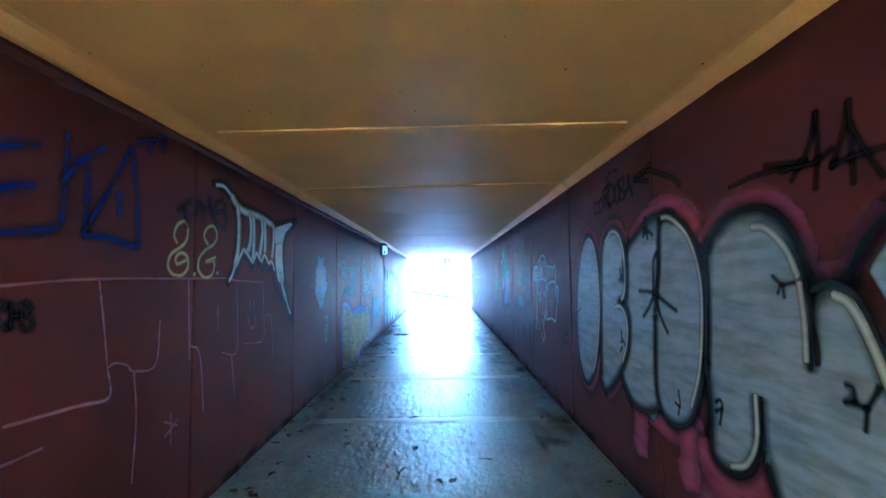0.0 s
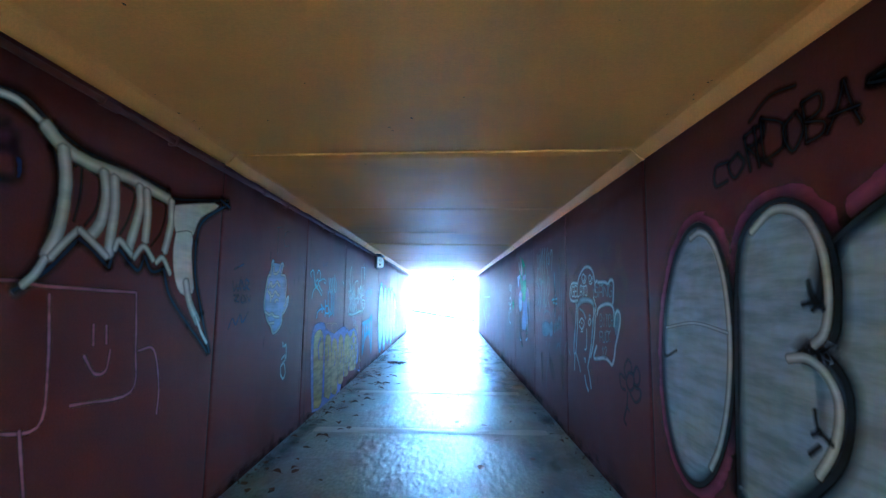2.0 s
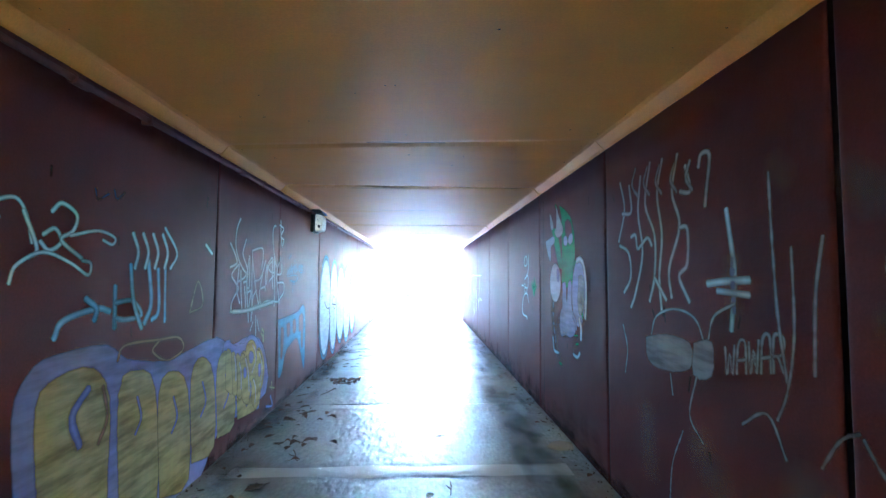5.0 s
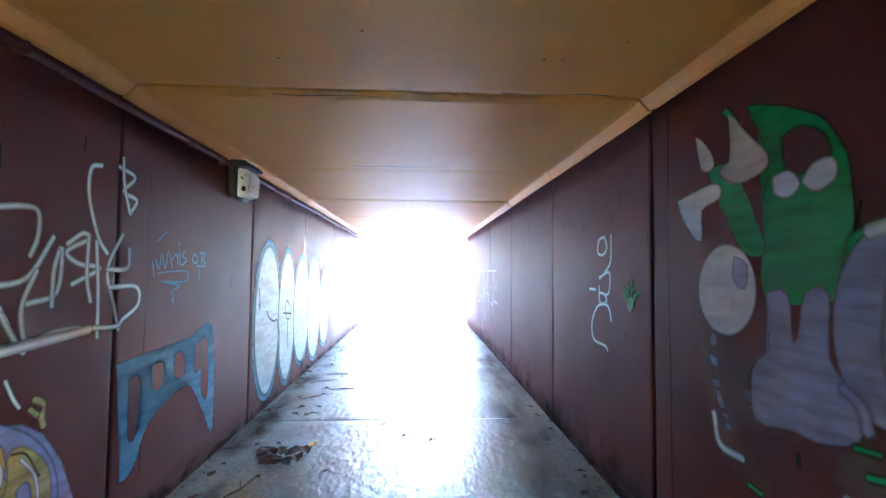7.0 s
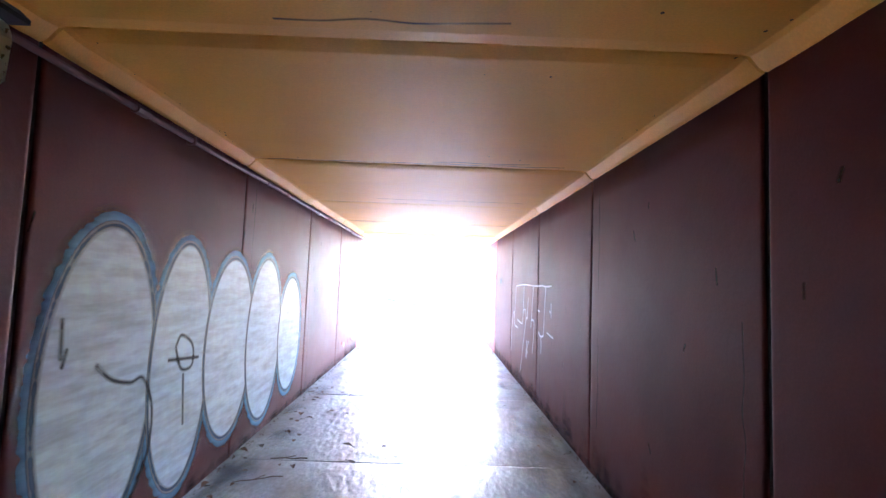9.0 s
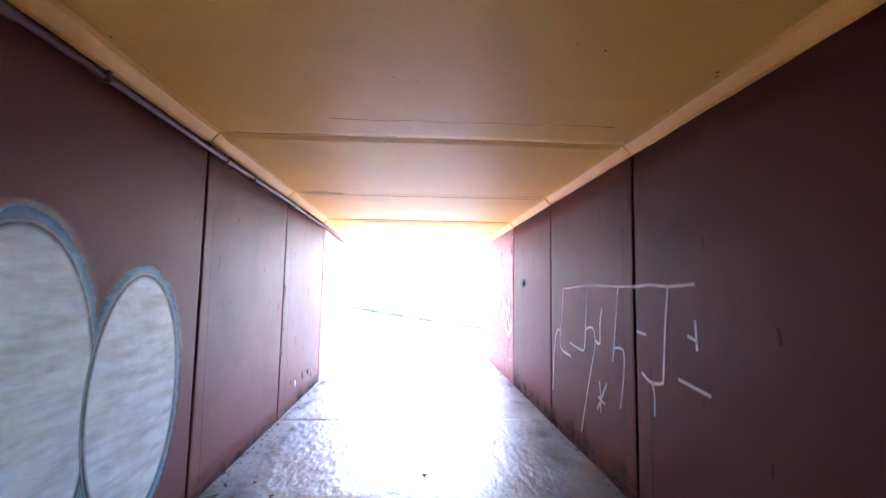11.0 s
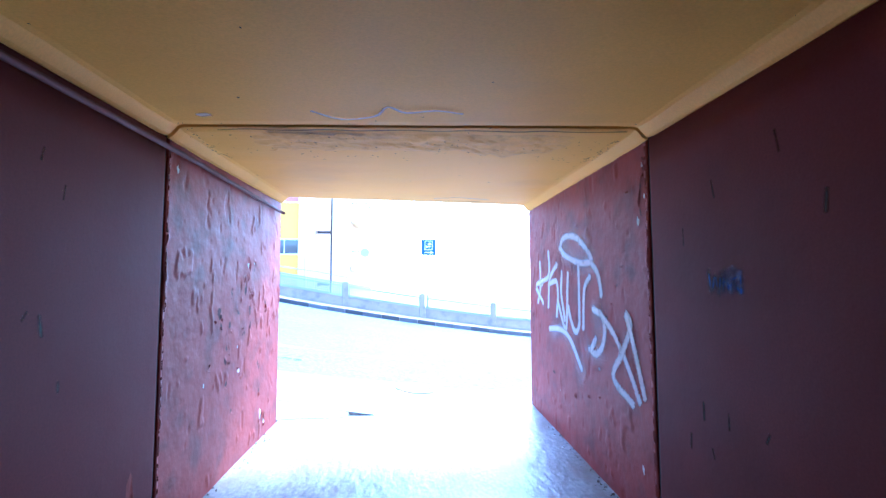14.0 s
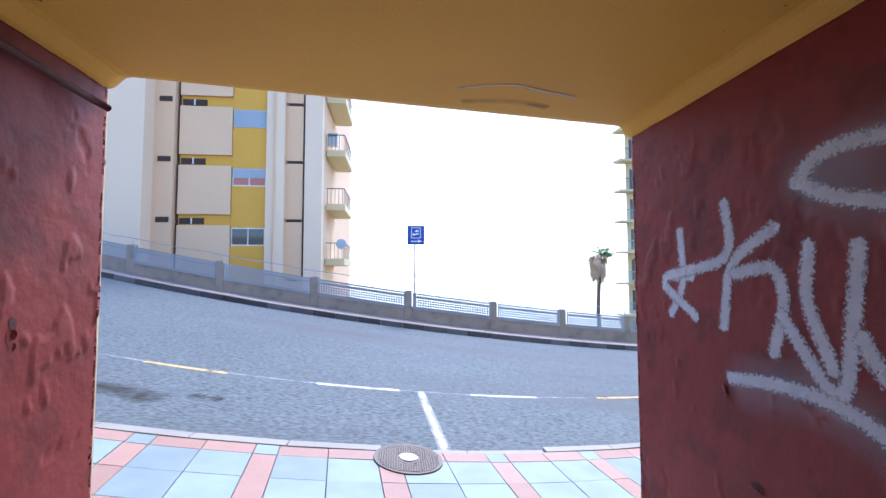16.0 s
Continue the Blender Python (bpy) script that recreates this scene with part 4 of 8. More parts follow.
def flakes(side, spots, seed):
    """Loose paint curling off the wall, each over a bare patch."""
    rnd = random.Random(seed)
    wall = wall_l if side < 0 else wall_r
    for y, z, w, h in spots:
        for k in range(3 if h > 0.05 else 2):
            cy, cz = y + rnd.uniform(-0.7, 0.7) * w * k, z - rnd.uniform(0.2, 0.8) * h * k
            size = rnd.uniform(0.35, 0.7) / (1 + 0.3 * k)
            n = 13
            lean, swing = rnd.uniform(-0.5, 0.5), rnd.uniform(0, math.tau)
            rim = []
            for i in range(n):
                a = i * math.tau / n
                r = size * (1 + 0.35 * noise.noise(Vector((math.cos(a) * 1.5 + 7 * k, math.sin(a) * 1.5, y * 5))) + rnd.uniform(-0.12, 0.12))
                rim.append((cy + r * (w * math.cos(a) + lean * 0.5 * h * math.sin(a)), cz + r * h * math.sin(a)))
            def sheet_at(stand, curl, shrink):
                bm = bmesh.new()
                def put(a, b, lift):
                    a, b = cy + (a - cy) * shrink, cz + (b - cz) * shrink
                    return bm.verts.new((side * (HALF - stand - lift - flaking(side, a, b)), a, b))
                mid = put(cy, cz, 0)
                ring = [put(a, b, curl * max(0, math.cos(i * math.tau / n - swing)) ** 2) for i, (a, b) in enumerate(rim)]
                for i in range(n):
                    bm.faces.new((mid, ring[i], ring[(i + 1) % n]))
                return bm
            if rnd.random() < 0.4:
                part("bare_patch", sheet_at(0.002, 0, 1.0), WHITE_CHIP if rnd.random() < 0.12 else BARE, wall)
            else:
                part("paint_flake", sheet_at(0.0025, rnd.uniform(0.006, 0.014), 1.0), RED_ROUGH, wall)


flakes(-1, [(22.32, 1.71, 0.090, 0.137), (22.29, 1.61, 0.084, 0.101), (22.24, 1.54, 0.057, 0.100), (22.40, 1.44, 0.077, 0.070), (21.95, 1.19, 0.044, 0.064), (21.89, 1.12, 0.051, 0.085), (21.89, 0.95, 0.050, 0.061), (21.92, 1.03, 0.043, 0.052), (21.74, 1.32, 0.059, 0.059), (21.79, 1.24, 0.031, 0.065), (22.12, 0.80, 0.061, 0.044), (22.17, 0.74, 0.053, 0.031), (21.97, 1.48, 0.036, 0.059), (22.38, 1.30, 0.051, 0.104), (22.67, 0.49, 0.045, 0.053), (22.73, 0.25, 0.047, 0.084), (22.85, 0.20, 0.042, 0.072), (22.02, 0.48, 0.037, 0.036), (21.59, 0.92, 0.025, 0.034), (21.90, 0.73, 0.042, 0.039), (22.22, 1.12, 0.038, 0.052), (22.10, 1.32, 0.041, 0.050), (22.50, 1.76, 0.034, 0.080), (22.80, 1.34, 0.041, 0.064), (22.62, 0.76, 0.036, 0.060)], 4)
flakes(1, [(20.92, 2.11, 0.027, 0.084), (20.88, 2.32, 0.015, 0.052), (20.91, 2.21, 0.016, 0.050), (21.09, 2.17, 0.014, 0.017), (21.31, 1.52, 0.030, 0.019), (21.20, 1.66, 0.027, 0.013), (22.56, 0.52, 0.073, 0.027), (22.17, 0.51, 0.049, 0.040), (21.86, 0.58, 0.044, 0.027), (21.49, 1.27, 0.050, 0.026), (21.37, 1.07, 0.037, 0.019), (21.70, 0.99, 0.052, 0.028), (21.96, 0.68, 0.053, 0.024), (22.82, 0.59, 0.058, 0.034), (23.01, 0.97, 0.054, 0.035), (21.64, 0.63, 0.041, 0.021), (21.38, 1.38, 0.026, 0.014), (21.18, 1.29, 0.021, 0.021), (22.21, 1.58, 0.033, 0.021), (21.02, 1.23, 0.021, 0.015), (21.67, 0.86, 0.033, 0.022)], 6)
flakes(-1, [(19.35, 0.3, 0.05, 0.12), (19.6, 0.26, 0.04, 0.1), (19.9, 0.28, 0.05, 0.12), (20.2, 0.34, 0.04, 0.14), (20.45, 0.3, 0.05, 0.12), (20.7, 0.4, 0.04, 0.16), (18.95, 1.0, 0.03, 0.08), (18.98, 1.45, 0.02, 0.1), (18.93, 0.75, 0.04, 0.05)], 8)


def ceiling_pits():
    """Small knocks and dirt specks in the ceiling paint."""
    rnd = random.Random(40)
    bm = bmesh.new()
    for k in range(420):
        edge = rnd.random() < 0.45
        x = rnd.choice((-1, 1)) * rnd.uniform(1.34, 1.4) if edge else rnd.uniform(-1.3, 1.3)
        y = rnd.uniform(1, 23) if rnd.random() < 0.6 else rnd.uniform(20.95, 21.6)
        r = rnd.uniform(0.002, 0.007)
        ring = [bm.verts.new((x + r * rnd.uniform(0.6, 1.6) * math.cos(a), y + r * rnd.uniform(0.6, 1.8) * math.sin(a), TOP - (0.036 if 20.95 < y < 21.45 else 0.0105))) for a in [i * math.tau / 6 for i in range(6)]]
        bm.faces.new(ring)
    part("pits", bm, PIT, bpy.data.objects["ceiling"], "dark specks and knocks in the ceiling paint")


ceiling_pits()


def wall_lines(side, items):
    """Hairline plaster cracks and scars that run down the wall."""
    for y, z0, z1, w in items:
        rnd = random.Random(int(y * 100))
        n = 7
        pts = [(y + rnd.uniform(-0.012, 0.012), z0 + (z1 - z0) * k / n) for k in range(n + 1)]
        bm = ribbon_mesh(pts, w, lambda a, b, k: (side * (HALF - 0.0021), a, b))
        part("crack", bm, INK_CRACK, wall_l if side < 0 else wall_r)


wall_lines(-1, [(7.62, 0.05, 2.2, 0.012), (7.4, 0.4, 1.9, 0.01), (11.3, 0.3, 2.1, 0.01), (15.2, 0.3, 2.3, 0.012), (17.15, 0.1, 2.0, 0.008), (19.15, 0.3, 2.2, 0.008)])
wall_lines(1, [(10.85, 0.2, 2.35, 0.015), (14.8, 1.5, 2.3, 0.012), (14.8, 0.4, 1.2, 0.012), (16.75, 0.1, 1.0, 0.012), (17.1, 0.4, 1.9, 0.01), (18.72, 0.5, 2.2, 0.008), (13.1, 0.5, 1.4, 0.008)])
rnd = random.Random(12)
for k in range(120):
    side = rnd.choice((-1, 1))
    y, z = rnd.uniform(6, 20.5), rnd.uniform(0.5, 2.1)
    bm = ribbon_mesh([(y, z), (y + rnd.uniform(-0.02, 0.03), z + rnd.uniform(0.03, 0.1))], rnd.uniform(0.01, 0.02), lambda a, b, k: (side * (HALF - 0.0021), a, b))
    part("scar", bm, INK_CRACK, wall_l if side < 0 else wall_r)


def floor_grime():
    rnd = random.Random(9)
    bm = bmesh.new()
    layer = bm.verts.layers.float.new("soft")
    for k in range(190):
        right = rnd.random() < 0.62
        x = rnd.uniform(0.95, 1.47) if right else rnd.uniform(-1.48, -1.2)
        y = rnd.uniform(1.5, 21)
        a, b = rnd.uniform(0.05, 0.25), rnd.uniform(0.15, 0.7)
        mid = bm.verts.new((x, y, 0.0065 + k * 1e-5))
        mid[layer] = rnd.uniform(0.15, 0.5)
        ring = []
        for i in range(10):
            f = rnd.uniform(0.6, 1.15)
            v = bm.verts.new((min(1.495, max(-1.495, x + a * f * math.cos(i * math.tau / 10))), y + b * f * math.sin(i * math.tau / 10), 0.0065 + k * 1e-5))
            ring.append(v)
        for i in range(10):
            bm.faces.new((mid, ring[i], ring[(i + 1) % 10]))
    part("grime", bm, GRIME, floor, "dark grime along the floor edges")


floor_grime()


# ---- litter ----
def leaf_mesh(seed, mat):
    rnd = random.Random(seed)
    bm = bmesh.new()
    rows = []
    curl, n = rnd.uniform(-0.5, 0.9), 6
    for k in range(n + 1):
        t = k / n
        w = (math.sin(math.pi * min(1, t * 0.93 + 0.04)) ** 0.8) * (0.32 + 0.06 * rnd.uniform(-1, 1))
        z = 0.12 * math.sin(t * math.pi) * curl + 0.05
        rows.append([bm.verts.new((t - 0.5, s * w, z + abs(s) * 0.22 * w * (1 + curl) + rnd.uniform(0, 0.03))) for s in (-1, 0, 1)])
    for a, b in zip(rows, rows[1:]):
        bm.faces.new((a[0], a[1], b[1], b[0]))
        bm.faces.new((a[1], a[2], b[2], b[1]))
    add_tube(bm, [(-0.8, 0.02, 0.03), (-0.5, 0, 0.05)], 0.015, 4)
    low = min(v.co.z for v in bm.verts)
    for v in bm.verts:
        v.co.z -= low
    me = bpy.data.meshes.new("leaf")
    bm.to_mesh(me)
    bm.free()
    me.materials.append(mat)
    return me


LEAVES = [leaf_mesh(k, (LEAF, LEAF_DARK, LEAF)[k % 3]) for k in range(9)]
RED_LEAF, GOLD_LEAF = leaf_mesh(31, LEAF_RED), leaf_mesh(32, LEAF_YELLOW)
leaf_rnd = random.Random(77)


def drop_leaf(x, y, size, mesh=None, z=0.004, label="curled dry brown leaf lying on the concrete floor"):
    ob = new("fallen_leaf", mesh or leaf_rnd.choice(LEAVES))
    ob.location, ob.scale = (x, y, z), (size, size, size * leaf_rnd.uniform(0.7, 1.6))
    ob.rotation_euler = (0, 0, leaf_rnd.uniform(0, 6.28))
    return tagged(ob, label, "leaf", "fallen leaves")


for x, y, s in ((-0.115, 4.6, 0.1), (0.507, 4.35, 0.09), (-1.02, 9.15, 0.14), (-0.93, 7.46, 0.1), (0.34, 11.1, 0.1), (-1.12, 13.26, 0.1), (-1.16, 11.05, 0.12), (0.2, 9.0, 0.09), (0.35, 8.95, 0.06), (0.3, 10.1, 0.08)):
    drop_leaf(x, y, s)
drop_leaf(-1.08, 13.9, 0.09, RED_LEAF, label="small red leaf lying on the concrete floor")
drop_leaf(-0.72, 12.32, 0.1, GOLD_LEAF, 0.05, "yellow leaf on a heap of brown leaves")
for k in range(26):
    a, r = leaf_rnd.uniform(0, 6.28), abs(leaf_rnd.gauss(0, 0.1))
    drop_leaf(-0.95 + 1.5 * r * math.cos(a), 12.2 + r * math.sin(a) * 1.3, leaf_rnd.uniform(0.08, 0.16), z=0.004 + 0.05 * max(0, 1 - r * 6))
for k in range(10):
    drop_leaf(-1.0 + leaf_rnd.gauss(0, 0.12), 9.95 + leaf_rnd.gauss(0, 0.12), leaf_rnd.uniform(0.05, 0.11))
for k in range(9):
    drop_leaf(-1.0 + leaf_rnd.gauss(0, 0.1), 10.8 + leaf_rnd.gauss(0, 0.15), leaf_rnd.uniform(0.06, 0.13))
for k in range(190):
    y = leaf_rnd.uniform(2, 17.5)
    x = -1.45 + abs(leaf_rnd.gauss(0, 0.32)) if leaf_rnd.random() < 0.72 else leaf_rnd.uniform(-0.9, 1.3)
    drop_leaf(x, y, leaf_rnd.uniform(0.035, 0.1))
for k in range(40):
    drop_leaf(1.44 - abs(leaf_rnd.gauss(0, 0.1)), leaf_rnd.uniform(3, 15), leaf_rnd.uniform(0.03, 0.07))


def twig(x, y, length, turn):
    rnd = random.Random(int(x * 100 + y * 10))
    pts = [(length * (k / 5 - 0.5), 0.05 * length * rnd.uniform(-1, 1), 0.008 + 0.02 * length * rnd.random()) for k in range(6)]
    bm = tube(pts, 0.004, 5)
    add_tube(bm, [pts[2], (pts[2][0] + 0.25 * length, 0.16 * length, 0.012)], 0.003, 5)
    ob = ob_of("twig", bm, TWIG)
    ob.location, ob.rotation_euler = (x, y, 0.002), (0, 0, turn)
    tagged(ob, "thin dry twig lying on the concrete floor", "twig", "twigs")


for x, y, l, a in ((-1.05, 11.7, 0.35, 1.2), (-0.8, 14.2, 0.3, 0.2), (-1.1, 13.85, 0.25, 0.6), (-1.0, 15.0, 0.3, 0.1), (-1.1, 14.6, 0.35, 0.4), (-0.9, 9.7, 0.25, 2.0), (-1.2, 8.3, 0.2, 1.0), (0.35, 9.1, 0.2, 1.5), (-0.2, 4.1, 0.2, 1.4), (-0.9, 3.6, 0.2, 1.3)):
    twig(x, y, l, a)


def debris():
    """Crumbs of paint and grit along the foot of both walls."""
    rnd = random.Random(21)
    bm = bmesh.new()
    for k in range(1500):
        side = rnd.choice((-1, 1))
        x = side * (1.49 - abs(rnd.gauss(0, 0.05)))
        y = rnd.uniform(0, 23)
        s = rnd.uniform(0.004, 0.016)
        v = [bm.verts.new((x + s * rnd.uniform(-1, 1), y + s * rnd.uniform(-1, 1), 0.004 + (s if i == 3 else 0))) for i in range(4)]
        for f in ((0, 1, 2), (0, 1, 3), (1, 2, 3), (2, 0, 3)):
            bm.faces.new([v[i] for i in f])
    tagged(ob_of("debris", bm, LEAF_DARK), "crumbs of paint and leaf litter along the wall foot", "debris", kind="stuff")


debris()


def stone(x, y, s):
    bm = bmesh.new()
    bmesh.ops.create_icosphere(bm, subdivisions=2, radius=1)
    for v in bm.verts:
        v.co *= 1 + 0.25 * noise.noise(v.co * 1.7 + Vector((x, y, 0)))
        v.co = Vector((v.co.x * s * 1.5, v.co.y * s, max(-0.1 * s, v.co.z * s * 0.6)))
    ob = ob_of("stone", bm, CORE, smooth=True)
    ob.location = (x, y, 0.05 * s)
    tagged(ob, "grey lump of broken concrete by the wall foot", "stone")


stone(1.36, 9.84, 0.08)


# ---- graffiti ----
BLUE = spray("blue_spray", (0.015, 0.035, 0.3), 0.35)
BLUE_DIM = spray("dull_blue_spray", (0.02, 0.035, 0.13), 0.6)
BLUE_DEEP = spray("deep_blue_spray", (0.006, 0.02, 0.06), 0.15)
INK = spray("black_spray", (0.008, 0.008, 0.01), 0.1)
INK_SOFT = spray("soft_black_spray", (0.03, 0.04, 0.06), 0.4)
PINK_THIN = spray("thin_mauve_spray", (0.45, 0.17, 0.26), 0.4)
PINK_LINE = spray("pale_pink_spray", (0.78, 0.6, 0.68), 0.15)
PINK = spray("pink_spray", (0.5, 0.1, 0.2), 0.25)
YELLOW = spray("pale_yellow_spray", (0.62, 0.55, 0.25), 0.25)
YELLOW_FADED = spray("faded_yellow_spray", (0.55, 0.48, 0.18), 0.5)
LILAC = spray("lilac_spray", (0.3, 0.34, 0.7), 0.3)
WHITE = spray("white_spray", (0.8, 0.8, 0.8), 0.2)
WHITE_LINE = spray("white_line_spray", (0.8, 0.82, 0.84), 0.12)
WHITE_WORN = spray("worn_white_spray", (0.66, 0.63, 0.64), 0.5, chipped=True, cover=0.85)
CHALK_BLUE = spray("chalky_blue_white_spray", (0.6, 0.75, 0.95), 0.3)
CAP_LINE = spray("pale_blue_grey_spray", (0.5, 0.56, 0.66), 0.5)
WHITE_HAZE = spray("hazy_white_spray", (0.5, 0.52, 0.56), 0.3, cover=0.3)
SILVER = spray("streaky_silver_spray", (0.48, 0.55, 0.68), 0.35, 0.5)
CHALK = spray("chalky_white_spray", (0.86, 0.89, 0.94), 0.35)
GREY = spray("grey_spray", (0.55, 0.55, 0.55), 0.3)
SCRATCH = spray("faint_scratch", (0.13, 0.1, 0.12), 0.5)
GREY_DIM = spray("dim_grey_spray", (0.36, 0.36, 0.37), 0.45)
GREY_THIN = spray("thin_grey_spray", (0.3, 0.32, 0.38), 0.5)
PERIWINKLE = spray("periwinkle_spray", (0.36, 0.44, 0.78), 0.3)
PERI_GREY = spray("grey_lilac_spray", (0.32, 0.36, 0.64), 0.35)
PERI_HAZE = spray("hazy_lilac_spray", (0.42, 0.44, 0.64), 0.3, cover=0.45)
PALE_BLUE = spray("pale_blue_spray", (0.62, 0.68, 0.8), 0.25)
CYAN = spray("light_cyan_spray", (0.55, 0.74, 0.88), 0.2)
SKY = spray("sky_blue_spray", (0.3, 0.55, 0.85), 0.2)
TEAL = spray("teal_blue_spray", (0.06, 0.2, 0.36), 0.3)
BLUE_LINE = spray("slate_blue_spray", (0.05, 0.1, 0.17), 0.4)
BLUE_PALE = spray("washed_blue_spray", (0.2, 0.34, 0.55), 0.4)
BLUE_SOFT = spray("soft_blue_spray", (0.13, 0.3, 0.48), 0.35)
GREEN = spray("green_spray", (0.025, 0.36, 0.09), 0.3)
TAN = spray("tan_spray", (0.4, 0.24, 0.13), 0.5)
RED_HOLE = spray("red_brown_gap", (0.095, 0.018, 0.0125), 0.0)
paint_layer = [0]


def graffiti(name, label, side, over=0):
    e = thing(name, (side * HALF, 0, 0), label, "graffiti")
    e["wall_side"] = side
    paint_layer[0] = over
    return e


def paint_x(g, y, z=1.0):
    """How far the paint of a layer stands off the wall's middle plane, seen from the thing's origin."""
    rough = (g["wall_side"] < 0 and y > 20.9) or (g["wall_side"] > 0 and y > 20.8)
    return -g["wall_side"] * ((0.003 + flaking(g["wall_side"], y, z) if rough else 0.0022) + 0.0002 * paint_layer[0])


def stroke(g, mat, width, pts):
    paint_layer[0] += 1
    steps = 16 if pts[0][0] > 20.8 else 5
    if len(pts) == 2 and steps > 5:
        pts = [pts[0], tuple((a + b) / 2 for a, b in zip(*pts)), pts[1]]
    part("stroke", ribbon_mesh(pts, width, lambda a, b, k: (paint_x(g, a, b), a, min(b, BORDER - 0.01)), steps), mat, g)


def fill(g, mat, pts, steps=3, feather=0.02):
    """A filled shape in one coat whose rim fades out."""
    paint_layer[0] += 1
    line = smooth_line([*pts, pts[0]], steps)[:-1]
    n = len(line)
    area = sum(line[k].x * line[(k + 1) % n].y - line[(k + 1) % n].x * line[k].y for k in range(n))
    bm = bmesh.new()
    layer = bm.verts.layers.float.new("soft")
    def put(q, amount):
        v = bm.verts.new((paint_x(g, q.x, q.y), q.x, min(q.y, BORDER - 0.01)))
        v[layer] = amount
        return v
    inner = [put(q, 1.0) for q in line]
    outer = []
    for k in range(n):
        d = (line[(k + 1) % n] - line[k - 1]).normalized()
        outer.append(put(line[k] + Vector((d.y, -d.x)) * (feather if area > 0 else -feather), 0.0))
    for k in range(n):
        bm.faces.new((inner[k], inner[(k + 1) % n], outer[(k + 1) % n], outer[k]))
    bmesh.ops.triangulate(bm, faces=[bm.faces.new(inner)])
    part("fill", bm, mat, g)


def oval(g, y0, y1, z0, z1, inside, line, width, halo, halo_width):
    """A bubble letter: halo, fill, outline and a pale inner highlight."""
    def ring(k, n=18):
        return [((y0 + y1) / 2 + k * (y1 - y0) / 2 * math.cos(a), (z0 + z1) / 2 + k * (z1 - z0) / 2 * math.sin(a)) for a in [i * math.tau / n for i in range(n + 1)]]
    if halo:
        stroke(g, halo, halo_width, ring(1.0))
        return
    fill(g, inside, ring(0.98)[:-1])
    stroke(g, line, width, ring(0.97))
    if inside is SILVER:
        stroke(g, WHITE, 0.02, ring(0.84)[1:9])

g = graffiti("spray_tag", "large blue spray-painted letters on the red-brown wall", -1)
stroke(g, BLUE, 0.05, [(2.09, 1.98), (2.18, 2.02), (2.36, 2.08)])
stroke(g, BLUE, 0.05, [(2.11, 1.82), (2.23, 1.88), (2.34, 1.91)])
stroke(g, BLUE, 0.05, [(2.12, 1.68), (2.28, 1.72), (2.45, 1.75), (2.48, 1.85), (2.49, 2.17)])
stroke(g, BLUE, 0.05, [(2.47, 1.95), (2.57, 2.07), (2.72, 2.18)])
stroke(g, BLUE, 0.05, [(2.61, 2.05), (2.6, 1.73)])
stroke(g, BLUE, 0.05, [(2.59, 1.73), (2.74, 1.97), (2.88, 2.22)])
stroke(g, BLUE, 0.05, [(2.89, 2.23), (2.94, 1.97), (2.96, 1.7)])
stroke(g, BLUE, 0.05, [(2.6, 1.73), (2.75, 1.73), (2.96, 1.7)])
stroke(g, BLUE, 0.05, [(2.81, 1.97), (2.82, 1.85)])
stroke(g, BLUE, 0.05, [(2.93, 2.27), (3.04, 2.31), (3.03, 2.24)])
stroke(g, BLUE, 0.05, [(3.06, 2.32), (3.16, 2.36), (3.14, 2.28)])

g = graffiti("marker_tag", "small black marker scrawl on the red-brown wall", -1)
stroke(g, INK, 0.035, [(2.13, 1.34), (2.15, 1.44), (2.17, 1.45), (2.19, 1.34)])
stroke(g, INK, 0.035, [(2.14, 1.38), (2.18, 1.38)])
stroke(g, INK, 0.035, [(2.21, 1.34), (2.21, 1.44), (2.25, 1.43), (2.21, 1.39), (2.26, 1.34)])
stroke(g, INK, 0.035, [(2.27, 1.44), (2.27, 1.34)])
stroke(g, INK, 0.035, [(2.27, 1.39), (2.31, 1.39)])
stroke(g, INK, 0.035, [(2.31, 1.44), (2.32, 1.34), (2.36, 1.34), (2.35, 1.38), (2.33, 1.39), (2.35, 1.42), (2.32, 1.44)])

g = graffiti("spray_drawing", "faint pink spray line drawing of blocks and a smiling square", -1)
stroke(g, PINK_THIN, 0.022, [(2.13, 1.5), (2.43, 1.52), (2.72, 1.53), (3.48, 1.53), (4.03, 1.53)])
stroke(g, PINK_THIN, 0.022, [(2.7, 1.52), (2.73, 1.36), (2.77, 1.11), (2.79, 0.95), (2.6, 0.96), (2.26, 0.98)])
stroke(g, PINK_THIN, 0.022, [(2.77, 1.09), (2.82, 1.11), (2.91, 1.08), (2.96, 1.04), (3.14, 1.04), (3.17, 1.29)])
stroke(g, PINK_THIN, 0.022, [(2.96, 1.04), (2.99, 0.79), (2.97, 0.46)])
stroke(g, PINK_THIN, 0.022, [(1.97, 0.86), (2.25, 0.84), (2.43, 0.84)])
stroke(g, PINK_THIN, 0.022, [(3.45, 1.53), (3.47, 1.16), (3.48, 1.01)])
stroke(g, PINK_THIN, 0.022, [(3.49, 1.09), (3.59, 1.04), (3.64, 0.83), (3.66, 0.63)])
stroke(g, PINK_THIN, 0.022, [(3.83, 1.33), (3.84, 1.14)])
stroke(g, PINK_THIN, 0.022, [(4.12, 1.48), (4.15, 1.17), (4.13, 0.94), (3.9, 0.98)])
stroke(g, PINK_THIN, 0.022, [(4.03, 1.52), (4.14, 1.51), (4.64, 1.49)])
